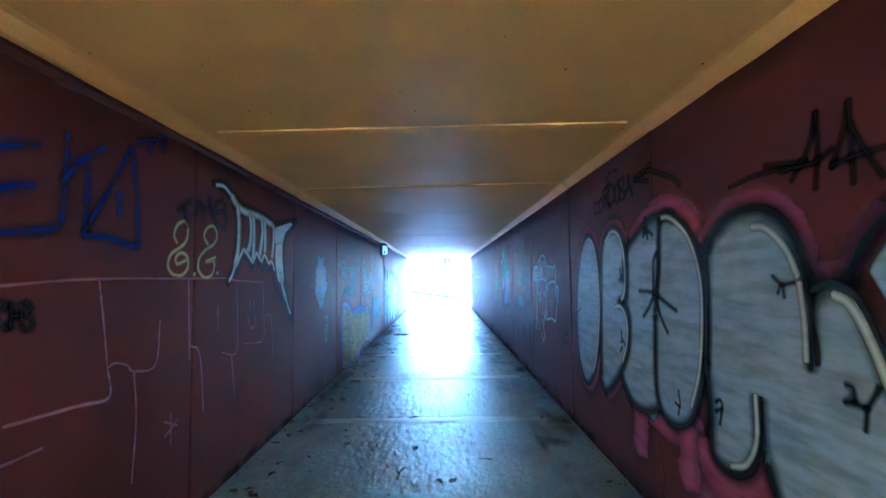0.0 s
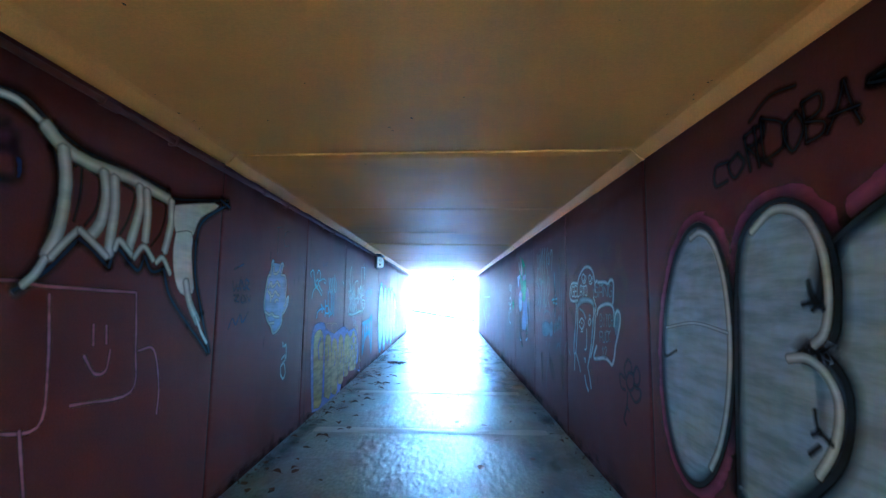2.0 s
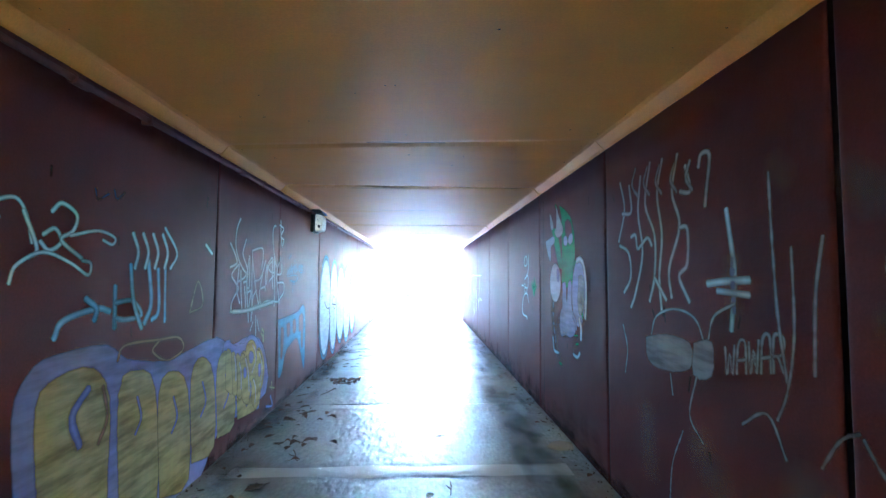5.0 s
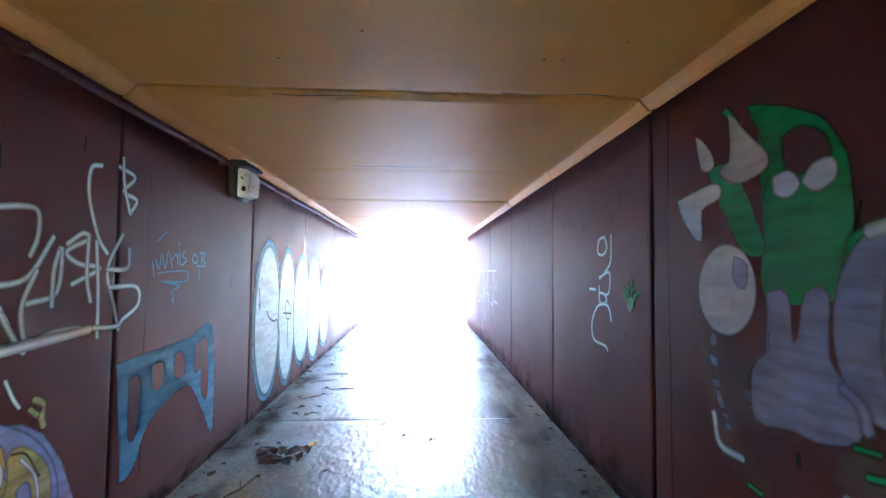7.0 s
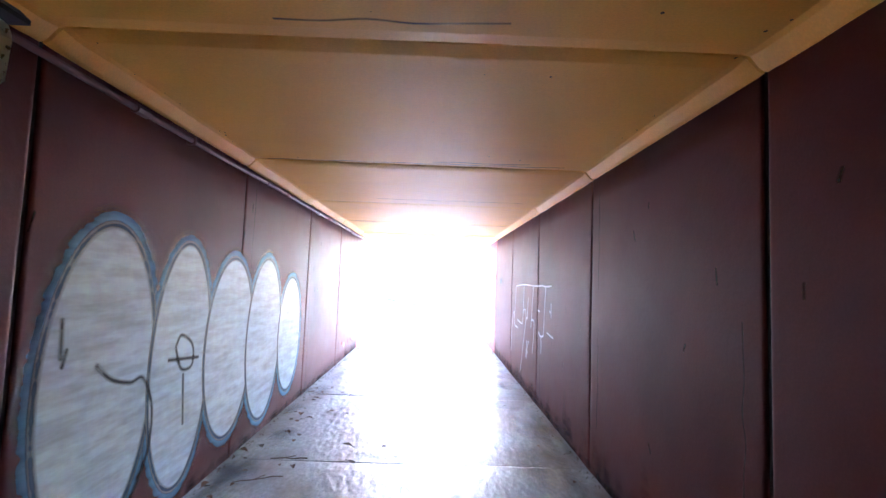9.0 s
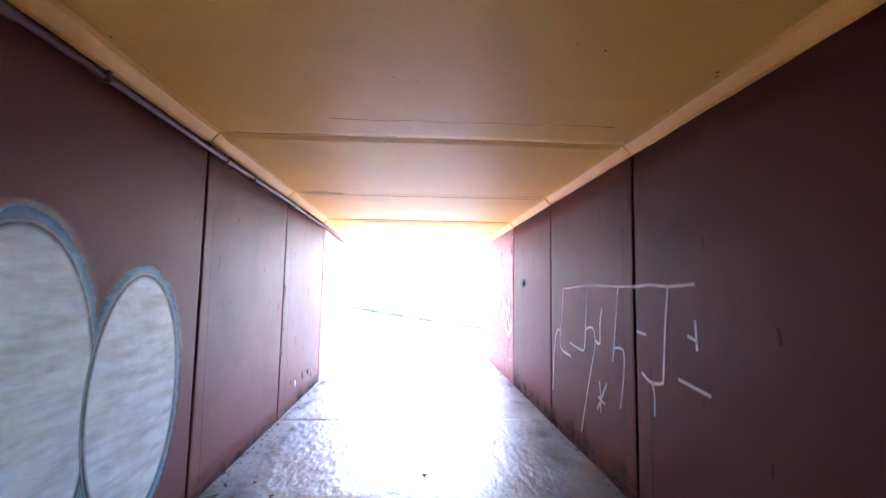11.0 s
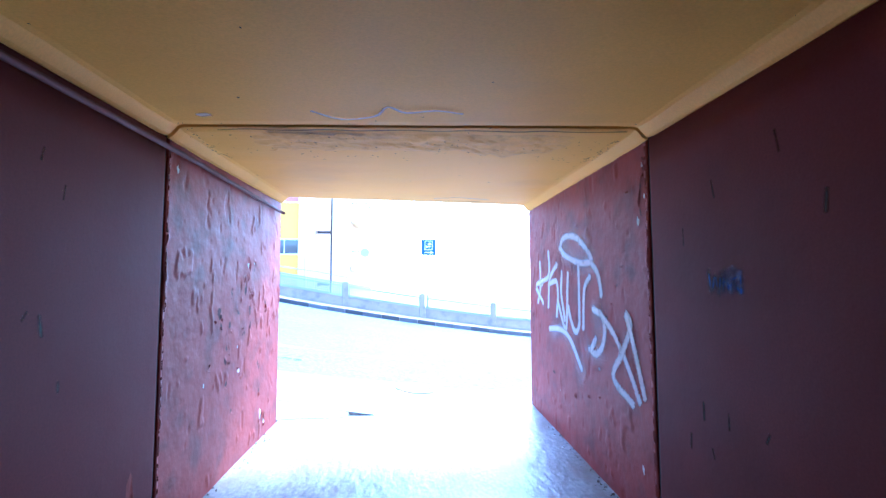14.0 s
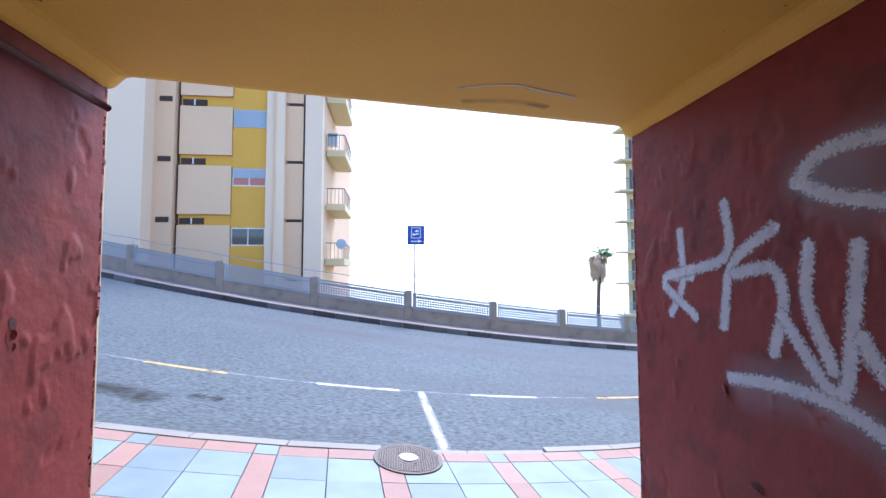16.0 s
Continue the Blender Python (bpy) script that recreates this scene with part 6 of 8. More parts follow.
stroke(g, WHITE_LINE, 0.026, [(10.225, 1.719), (10.432, 1.757), (10.512, 1.743), (10.517, 1.637), (10.482, 1.549)])
stroke(g, WHITE_LINE, 0.026, [(10.238, 1.706), (10.238, 1.462), (10.258, 1.231), (10.251, 1.047)])
stroke(g, WHITE_LINE, 0.026, [(10.293, 1.426), (10.472, 1.46), (10.601, 1.642)])
stroke(g, WHITE_LINE, 0.026, [(10.52, 1.492), (10.454, 1.335), (10.477, 1.176)])
stroke(g, WHITE_LINE, 0.026, [(10.477, 1.349), (10.63, 1.392), (10.647, 1.594), (10.609, 1.492), (10.606, 1.326)])
stroke(g, WHITE_LINE, 0.026, [(10.362, 1.34), (10.273, 1.259), (10.272, 1.115)])
stroke(g, WHITE_LINE, 0.026, [(10.675, 1.612), (10.772, 1.671), (10.811, 1.645), (10.676, 1.578), (10.756, 1.521), (10.896, 1.501), (10.713, 1.423)])
stroke(g, WHITE_LINE, 0.026, [(10.81, 1.655), (10.808, 1.457), (10.84, 1.331)])
stroke(g, WHITE_LINE, 0.026, [(10.881, 2.032), (10.805, 1.999), (10.8, 1.853), (10.875, 1.659), (10.947, 1.577)])
stroke(g, WHITE_LINE, 0.026, [(10.863, 1.64), (10.889, 1.383), (10.896, 1.144)])
stroke(g, WHITE_LINE, 0.026, [(11.063, 1.691), (10.951, 1.494), (11.011, 1.303), (11.054, 1.165)])
stroke(g, WHITE_LINE, 0.026, [(10.951, 1.494), (11.111, 1.503), (11.12, 1.615)])
stroke(g, WHITE_LINE, 0.026, [(10.97, 1.399), (11.196, 1.394), (11.217, 1.291), (11.088, 1.22), (11.017, 1.187), (10.667, 1.214), (10.462, 1.178), (10.097, 1.169), (9.937, 1.158), (9.774, 1.176)])
stroke(g, WHITE_LINE, 0.026, [(10.097, 1.164), (10.37, 1.183), (10.847, 1.204)])
stroke(g, WHITE_LINE, 0.026, [(11.006, 2.056), (11.145, 2.021), (11.05, 1.926), (11.168, 1.894), (11.11, 1.806)])
stroke(g, WHITE_LINE, 0.026, [(11.04, 2.113), (11.055, 1.966), (11.109, 1.814)])
stroke(g, WHITE_LINE, 0.04, [(9.825, 1.172), (10.097, 1.158), (10.463, 1.172), (10.847, 1.196)])
stroke(g, WHITE_LINE, 0.018, [(10.292, 1.039), (10.254, 0.99), (10.225, 0.954)])
stroke(g, WHITE_LINE, 0.018, [(10.357, 1.095), (10.372, 0.896)])
stroke(g, WHITE_LINE, 0.018, [(10.395, 1.05), (10.436, 0.966), (10.466, 0.923)])

g = graffiti("marker_tag", "small pale blue scribbled tag and letters beside the lamp", -1)
stroke(g, BLUE_PALE, 0.013, [(11.39, 1.67), (11.5, 1.74)])
stroke(g, BLUE_PALE, 0.013, [(11.35, 1.55), (11.37, 1.45)])
stroke(g, BLUE_PALE, 0.013, [(11.38, 1.56), (11.42, 1.5), (11.45, 1.59), (11.49, 1.5), (11.52, 1.62)])
stroke(g, BLUE_PALE, 0.013, [(11.54, 1.6), (11.57, 1.5)])
stroke(g, BLUE_PALE, 0.013, [(11.55, 1.55), (11.62, 1.6), (11.64, 1.53)])
stroke(g, BLUE_PALE, 0.013, [(11.65, 1.68), (11.67, 1.53), (11.75, 1.56), (11.69, 1.59), (11.73, 1.63)])
stroke(g, BLUE_PALE, 0.013, [(11.41, 1.47), (11.53, 1.48), (11.76, 1.48), (11.74, 1.41), (11.45, 1.42), (11.58, 1.4), (11.67, 1.38), (11.58, 1.35), (11.6, 1.27)])
stroke(g, BLUE_PALE, 0.013, [(11.85, 1.62), (11.83, 1.57), (11.87, 1.54), (11.91, 1.57), (11.85, 1.62)])
stroke(g, BLUE_PALE, 0.013, [(11.93, 1.62), (12.01, 1.62)])
stroke(g, BLUE_PALE, 0.013, [(11.96, 1.62), (11.97, 1.54)])
stroke(g, BLUE_PALE, 0.013, [(12.02, 1.62), (11.99, 1.57), (12.03, 1.54)])
stroke(g, BLUE_PALE, 0.013, [(11.89, 1.52), (12.03, 1.52)])
stroke(g, BLUE_PALE, 0.013, [(11.94, 1.52), (11.94, 1.42)])

g = graffiti("spray_drawing", "teal blue painted arched bridge shape with dark windows", -1)
fill(g, TEAL, [(11.06, 0.97), (11.39, 0.98), (11.84, 1), (12.19, 1.03), (12.23, 0.23), (12.1, 0.37), (11.87, 0.66), (11.65, 0.66), (11.45, 0.61), (11.32, 0.51), (11.25, 0.37), (11.13, 0.32), (11.13, 0.53), (11.09, 0.81)])
fill(g, RED_HOLE, [(11.18, 0.87), (11.25, 0.86), (11.27, 0.76), (11.24, 0.54), (11.19, 0.55)])
fill(g, RED_HOLE, [(11.4, 0.89), (11.5, 0.89), (11.51, 0.77), (11.42, 0.75)])
fill(g, RED_HOLE, [(11.65, 0.91), (11.74, 0.91), (11.77, 0.77), (11.66, 0.77)])
fill(g, RED_HOLE, [(11.92, 0.93), (12.09, 0.94), (12.12, 0.52), (12.04, 0.57), (12.02, 0.76), (11.93, 0.74)])

g = graffiti("throw_up", "five white bubble letters outlined in blue", -1)
oval(g, 13.08, 13.9, 0.12, 1.78, CHALK_BLUE, BLUE_LINE, 0.032, BLUE_SOFT, 0.13)
oval(g, 13.84, 14.55, 0.1, 1.74, CHALK_BLUE, BLUE_LINE, 0.032, BLUE_SOFT, 0.11)
oval(g, 14.46, 15.32, 0.19, 1.67, CHALK_BLUE, BLUE_LINE, 0.032, BLUE_SOFT, 0.11)
oval(g, 15.18, 16.06, 0.11, 1.7, CHALK_BLUE, BLUE_LINE, 0.032, BLUE_SOFT, 0.11)
oval(g, 15.99, 16.77, 0.2, 1.52, CHALK_BLUE, BLUE_LINE, 0.032, BLUE_SOFT, 0.11)
oval(g, 13.08, 13.9, 0.12, 1.78, CHALK_BLUE, BLUE_LINE, 0.04, None, 0)
oval(g, 13.84, 14.55, 0.1, 1.74, CHALK_BLUE, BLUE_LINE, 0.032, None, 0)
oval(g, 14.46, 15.32, 0.19, 1.67, CHALK_BLUE, BLUE_LINE, 0.032, None, 0)
oval(g, 15.18, 16.06, 0.11, 1.7, CHALK_BLUE, BLUE_LINE, 0.032, None, 0)
oval(g, 15.99, 16.77, 0.2, 1.52, CHALK_BLUE, BLUE_LINE, 0.032, None, 0)
stroke(g, INK_SOFT, 0.025, [(13.43, 1.05), (13.54, 0.96), (13.69, 0.91), (13.8, 0.91), (13.9, 0.72), (13.89, 0.47), (13.77, 0.26)])
stroke(g, INK_SOFT, 0.025, [(13.2, 1.3), (13.21, 1.12)])
stroke(g, INK_SOFT, 0.025, [(13.22, 1.08), (13.24, 1.16)])
stroke(g, INK_SOFT, 0.025, [(14.21, 0.85), (14.25, 0.51)])
stroke(g, INK_SOFT, 0.025, [(14.1, 1.04), (14.16, 1.11), (14.3, 1.03), (14.31, 0.89), (14.18, 0.89), (14.1, 1.04)])
stroke(g, INK_SOFT, 0.025, [(14.03, 0.97), (14.39, 0.93)])

g = graffiti("throw_up", "huge silver bubble letters outlined in black with a pink halo", 1)
stroke(g, PINK, 0.2, [(4.378, 1.243), (4.377, 1.471), (4.418, 1.672), (4.499, 1.82), (4.615, 1.889), (4.753, 1.856), (4.893, 1.708), (5.005, 1.46), (5.064, 1.156), (5.054, 0.862), (4.98, 0.642), (4.863, 0.53), (4.73, 0.531), (4.601, 0.63), (4.494, 0.799), (4.418, 1.011), (4.378, 1.243)])
stroke(g, PINK, 0.2, [(4.368, 1.214), (4.322, 1.653), (4.229, 1.834), (4.039, 1.892), (3.881, 1.807), (3.812, 1.656), (3.812, 1.482), (3.846, 1.355), (3.978, 1.307), (3.857, 1.287), (3.795, 1.186), (3.817, 1.018), (3.895, 0.881), (4.089, 0.691), (4.287, 0.567)])
stroke(g, PINK, 0.17, [(3.719, 1.786), (3.462, 1.912), (3.199, 1.942), (2.975, 1.839), (2.905, 1.712)])
stroke(g, PINK, 0.17, [(3.788, 0.61), (3.519, 0.601), (3.323, 0.584), (3.176, 0.587), (2.956, 0.726)])
stroke(g, PINK, 0.12, [(2.879, 1.698), (2.65, 1.832), (2.426, 1.828), (2.264, 1.75), (2.2, 1.61), (2.187, 1.526), (2.052, 1.528), (1.975, 1.632), (1.9, 1.711)])
stroke(g, PINK, 0.3, [(3.694, 0.668), (3.672, 0.522), (3.707, 0.32)])
stroke(g, PINK, 0.3, [(3.09, 0.66), (3.077, 0.542), (3.102, 0.38)])
stroke(g, PINK, 0.3, [(2.727, 0.624), (2.719, 0.524), (2.738, 0.385)])
stroke(g, PINK, 0.3, [(2.531, 0.716), (2.524, 0.624), (2.541, 0.499)])
stroke(g, PINK, 0.3, [(2.934, 0.597), (2.736, 0.511), (2.519, 0.65), (2.383, 0.59)])
fill(g, SILVER, [(3.95, 1.04), (3.891, 1.497), (3.806, 1.701), (3.466, 1.863), (3.231, 1.884), (3.132, 1.848), (3.25, 1.385), (3.424, 0.665), (3.58, 0.612), (3.788, 0.61), (3.96, 0.739)])
fill(g, SILVER, [(3.4, 1.251), (3.326, 1.626), (3.289, 1.84), (3.155, 1.866), (2.982, 1.759), (2.873, 1.557), (2.851, 1.287), (2.894, 1.013), (3.012, 0.755), (3.171, 0.649), (3.342, 0.664), (3.422, 0.817)])
fill(g, SILVER, [(4.378, 1.243), (4.377, 1.471), (4.418, 1.672), (4.499, 1.82), (4.615, 1.889), (4.753, 1.856), (4.893, 1.708), (5.005, 1.46), (5.064, 1.156), (5.054, 0.862), (4.98, 0.642), (4.863, 0.53), (4.73, 0.531), (4.601, 0.63), (4.494, 0.799), (4.418, 1.011), (4.378, 1.243)])
fill(g, SILVER, [(4.401, 0.609), (4.368, 1.214), (4.322, 1.653), (4.229, 1.834), (4.039, 1.892), (3.881, 1.807), (3.812, 1.656), (3.812, 1.482), (3.846, 1.355), (3.978, 1.307), (3.857, 1.287), (3.795, 1.186), (3.817, 1.018), (3.895, 0.881), (4.089, 0.691), (4.287, 0.567)])
fill(g, SILVER, [(2.876, 1.072), (2.842, 1.42), (2.821, 1.679), (2.633, 1.792), (2.428, 1.797), (2.295, 1.716), (2.228, 1.59), (2.196, 1.475), (2.217, 1.195), (2.154, 1.207), (2.192, 1.423), (2.11, 1.472), (2.025, 1.432), (1.961, 1.312), (1.89, 1.125), (1.927, 0.848), (1.99, 0.686), (2.253, 0.535), (2.425, 0.613), (2.496, 0.811), (2.498, 0.999), (2.508, 0.783), (2.59, 0.636), (2.731, 0.581), (2.85, 0.629), (2.85, 0.851)])
fill(g, SILVER, [(1.955, 1.523), (1.91, 1.583), (1.789, 1.678), (1.737, 1.285), (1.871, 1.39)])
stroke(g, INK, 0.085, [(3.891, 1.497), (3.806, 1.701), (3.466, 1.863), (3.231, 1.884), (3.132, 1.848)])
stroke(g, INK, 0.085, [(3.424, 0.665), (3.58, 0.612), (3.788, 0.61), (3.96, 0.739)])
stroke(g, INK, 0.075, [(3.4, 1.251), (3.326, 1.626), (3.289, 1.84), (3.155, 1.866), (2.982, 1.759), (2.873, 1.557), (2.851, 1.287), (2.894, 1.013), (3.012, 0.755), (3.171, 0.649), (3.342, 0.664), (3.422, 0.817), (3.4, 1.251)])
stroke(g, INK, 0.075, [(4.378, 1.243), (4.377, 1.471), (4.418, 1.672), (4.499, 1.82), (4.615, 1.889), (4.753, 1.856), (4.893, 1.708), (5.005, 1.46), (5.064, 1.156), (5.054, 0.862), (4.98, 0.642), (4.863, 0.53), (4.73, 0.531), (4.601, 0.63), (4.494, 0.799), (4.418, 1.011), (4.378, 1.243)])
stroke(g, INK, 0.09, [(4.401, 0.609), (4.368, 1.214), (4.322, 1.653), (4.229, 1.834), (4.039, 1.892), (3.881, 1.807), (3.812, 1.656), (3.812, 1.482), (3.846, 1.355), (3.978, 1.307), (3.857, 1.287), (3.795, 1.186), (3.817, 1.018), (3.895, 0.881), (4.089, 0.691), (4.287, 0.567), (4.401, 0.609)])
stroke(g, INK, 0.1, [(2.821, 1.679), (2.633, 1.792), (2.428, 1.797), (2.295, 1.716), (2.228, 1.59), (2.196, 1.475)])
stroke(g, INK, 0.09, [(2.876, 1.072), (2.842, 1.42), (2.821, 1.679)])
stroke(g, INK, 0.06, [(2.2, 1.485), (2.2, 1.32), (2.217, 1.164)])
stroke(g, INK, 0.1, [(2.19, 1.454), (2.109, 1.486), (2.023, 1.446), (1.96, 1.326), (1.89, 1.139)])
stroke(g, INK, 0.09, [(2.425, 0.613), (2.496, 0.811), (2.498, 0.999), (2.508, 0.783), (2.59, 0.636), (2.731, 0.581), (2.85, 0.629), (2.85, 0.851), (2.876, 1.072)])
stroke(g, INK, 0.1, [(2.044, 1.502), (1.976, 1.614), (1.902, 1.685), (1.847, 1.719)])
stroke(g, WHITE, 0.03, [(3.27, 1.868), (3.157, 1.846), (2.985, 1.719), (2.893, 1.507), (2.893, 1.257), (2.939, 1.001), (3.028, 0.8)])
stroke(g, WHITE, 0.035, [(2.486, 1.722), (2.402, 1.706), (2.303, 1.617), (2.25, 1.506)])
stroke(g, WHITE, 0.03, [(2.244, 1.484), (2.232, 1.338), (2.233, 1.192)])
stroke(g, WHITE, 0.03, [(2.516, 0.995), (2.524, 0.801), (2.598, 0.671), (2.707, 0.617)])
stroke(g, WHITE, 0.035, [(2.102, 1.443), (2.04, 1.412), (1.98, 1.31), (1.907, 1.121)])
stroke(g, WHITE, 0.035, [(4.611, 0.653), (4.534, 0.769), (4.472, 0.918), (4.428, 1.085), (4.405, 1.261), (4.404, 1.433), (4.425, 1.59), (4.468, 1.719), (4.532, 1.809), (4.613, 1.847), (4.705, 1.824)])
stroke(g, WHITE, 0.035, [(4.215, 1.789), (4.073, 1.862), (3.932, 1.817), (3.856, 1.68), (3.842, 1.501), (3.871, 1.382), (3.924, 1.333)])
stroke(g, WHITE, 0.035, [(4.051, 1.27), (3.954, 1.283), (3.873, 1.236), (3.833, 1.141), (3.861, 1.004), (3.942, 0.872)])
stroke(g, PALE_BLUE, 0.018, [(5.008, 1.324), (4.696, 1.369), (4.411, 1.339)])
stroke(g, INK, 0.022, [(2.377, 1.51), (2.328, 1.477), (2.263, 1.484)])
stroke(g, INK, 0.022, [(2.352, 1.438), (2.328, 1.472), (2.318, 1.422)])
stroke(g, INK, 0.024, [(2.075, 1.147), (2.047, 1.139), (2.048, 1.099), (2.083, 1.085)])
stroke(g, INK, 0.024, [(2.048, 1.095), (2.0, 1.094), (1.954, 1.167)])
stroke(g, INK, 0.024, [(2.0, 1.091), (2.012, 1.011)])
stroke(g, INK, 0.022, [(2.801, 0.887), (2.764, 0.908), (2.749, 0.875), (2.805, 0.842)])
stroke(g, INK, 0.022, [(2.75, 0.869), (2.774, 0.787)])
stroke(g, INK, 0.02, [(3.149, 0.861), (3.138, 0.775), (3.193, 0.779)])
stroke(g, INK, 0.02, [(3.138, 0.775), (3.162, 0.715)])
stroke(g, INK, 0.025, [(3.923, 1.569), (3.908, 1.511), (3.859, 1.465)])
stroke(g, INK, 0.025, [(3.957, 1.479), (3.905, 1.49)])
stroke(g, INK, 0.025, [(3.913, 1.46), (3.886, 1.481)])
stroke(g, INK, 0.025, [(3.933, 1.107), (3.922, 1.042), (3.865, 1.002)])
stroke(g, INK, 0.025, [(3.954, 1.013), (3.915, 1.034)])
stroke(g, INK, 0.025, [(3.971, 0.939), (3.92, 0.985)])
stroke(g, INK, 0.02, [(5.05, 1.236), (5.022, 1.155), (4.886, 1.204)])

g = graffiti("spray_drawing", "black stick figure sprayed across the silver letters", 1, 60)
stroke(g, INK, 0.034, [(3.4, 1.38), (3.39, 1.5), (3.38, 1.6), (3.34, 1.65), (3.31, 1.62), (3.32, 1.52), (3.37, 1.39)])
stroke(g, INK, 0.034, [(3.6, 1.41), (3.47, 1.41), (3.37, 1.4), (3.24, 1.35), (3.12, 1.31)])
stroke(g, INK, 0.034, [(3.55, 1.24), (3.46, 1.31), (3.38, 1.38), (3.31, 1.26), (3.23, 1.17)])
stroke(g, INK, 0.034, [(3.47, 1.9), (3.47, 1.82), (3.51, 1.77)])
stroke(g, INK, 0.034, [(3.5, 1.82), (3.43, 1.8), (3.37, 1.77)])
stroke(g, INK, 0.034, [(3.46, 1.8), (3.44, 1.75)])

g = graffiti("marker_tag", "black sprayed tag with a long arrow near the ceiling", 1)
stroke(g, INK, 0.028, [(2.63, 1.92), (2.46, 1.94), (2.26, 1.93), (2.18, 1.93)])
stroke(g, INK, 0.028, [(2.4, 1.97), (2.29, 1.95), (2.18, 1.93)])
stroke(g, INK, 0.028, [(2.18, 1.93), (2.31, 1.92)])
stroke(g, INK, 0.028, [(2.13, 2.1), (2.17, 1.98), (2.26, 1.87)])
stroke(g, INK, 0.028, [(2.13, 2.1), (2.13, 1.97), (2.15, 1.82)])
stroke(g, INK, 0.028, [(2.24, 1.92), (2.14, 1.92), (2.07, 1.95)])
stroke(g, INK, 0.028, [(2, 2.09), (2.03, 1.98), (2.08, 1.88)])
stroke(g, INK, 0.028, [(2, 2.09), (2, 1.95), (2, 1.81)])
stroke(g, INK, 0.028, [(2.08, 1.89), (1.98, 1.9), (1.86, 1.9)])
stroke(g, INK, 0.028, [(2, 2.01), (1.95, 1.9), (1.9, 1.81)])
stroke(g, INK, 0.028, [(1.78, 2.04), (1.82, 1.93), (1.85, 1.83)])
stroke(g, INK, 0.028, [(1.86, 1.79), (1.84, 1.78)])

g = graffiti("marker_tag", "black sprayed word with an arrow pointing at it", 1)
stroke(g, INK, 0.028, [(4.35, 2.15), (4.45, 2.15), (4.46, 2.06), (4.36, 2.06)])
stroke(g, INK, 0.028, [(4.28, 2.17), (4.35, 2.13), (4.31, 2.06), (4.24, 2.11), (4.28, 2.17)])
stroke(g, INK, 0.028, [(4.2, 2.06), (4.22, 2.17), (4.23, 2.23)])
stroke(g, INK, 0.028, [(4.23, 2.23), (4.11, 2.24), (4.12, 2.18), (4.21, 2.17)])
stroke(g, INK, 0.028, [(4.21, 2.17), (4.14, 2.1), (4.07, 2.05)])
stroke(g, INK, 0.028, [(4.11, 2.08), (4.12, 2.17), (4.12, 2.27)])
stroke(g, INK, 0.028, [(4.12, 2.27), (4, 2.2), (4, 2.11), (4.11, 2.08)])
stroke(g, INK, 0.028, [(3.93, 2.22), (4, 2.17), (3.96, 2.07), (3.9, 2.14), (3.93, 2.22)])
stroke(g, INK, 0.028, [(3.89, 2.08), (3.89, 2.16), (3.9, 2.24)])
stroke(g, INK, 0.028, [(3.9, 2.24), (3.82, 2.24), (3.82, 2.18), (3.89, 2.16)])
stroke(g, INK, 0.028, [(3.89, 2.16), (3.81, 2.13), (3.82, 2.09), (3.89, 2.08)])
stroke(g, INK, 0.028, [(3.8, 2.08), (3.75, 2.16), (3.72, 2.24)])
stroke(g, INK, 0.028, [(3.72, 2.24), (3.7, 2.15), (3.67, 2.07)])
stroke(g, INK, 0.028, [(3.79, 2.14), (3.67, 2.13)])
stroke(g, INK, 0.028, [(4.19, 2.28), (4.06, 2.34), (3.92, 2.32)])
stroke(g, INK, 0.028, [(4.16, 2.25), (4.14, 2.06)])

g = graffiti("marker_tag", "long black sprayed arrow beside a tag", 1)
stroke(g, INK, 0.04, [(3.05, 2.02), (3.12, 2.08), (3.24, 2.13), (3.43, 2.2), (3.64, 2.19)])
stroke(g, INK, 0.04, [(3.39, 2.24), (3.5, 2.21), (3.64, 2.19), (3.42, 2.13)])

g = graffiti("marker_tag", "black sprayed flower outline low on the wall", 1)
stroke(g, INK, 0.025, [(5.61, 0.96), (5.66, 0.89), (5.61, 0.83), (5.53, 0.87), (5.53, 0.95), (5.61, 0.96)])
stroke(g, INK, 0.025, [(5.67, 0.92), (5.69, 0.98), (5.62, 1.05), (5.56, 1.02), (5.56, 0.97)])
stroke(g, INK, 0.025, [(5.53, 0.96), (5.47, 1.02), (5.42, 0.97), (5.45, 0.9), (5.53, 0.89)])
stroke(g, INK, 0.025, [(5.68, 0.82), (5.76, 0.83), (5.78, 0.92), (5.68, 0.9)])
stroke(g, INK, 0.025, [(5.59, 0.81), (5.51, 0.77), (5.43, 0.81), (5.42, 0.87), (5.5, 0.87)])
stroke(g, INK, 0.025, [(5.64, 0.81), (5.66, 0.71), (5.72, 0.6), (5.68, 0.57)])
stroke(g, INK, 0.025, [(5.66, 0.71), (5.62, 0.68)])

g = graffiti("spray_drawing", "white line drawing of a capped face with lettering on the cap", 1)
stroke(g, WHITE_HAZE, 0.1, [(7.01, 1.684), (6.856, 1.773), (6.722, 1.829)])
stroke(g, WHITE_HAZE, 0.1, [(7.167, 1.376), (7.03, 1.324), (7.018, 1.236)])
stroke(g, WHITE_HAZE, 0.09, [(6.14, 1.906), (6.13, 1.864)])
stroke(g, WHITE_HAZE, 0.09, [(5.938, 1.906), (5.928, 1.854)])
stroke(g, WHITE_HAZE, 0.08, [(6.128, 1.737), (5.978, 1.688)])
stroke(g, WHITE_HAZE, 0.1, [(5.741, 1.894), (5.724, 1.818)])
stroke(g, WHITE_HAZE, 0.09, [(5.829, 1.728), (5.799, 1.717)])
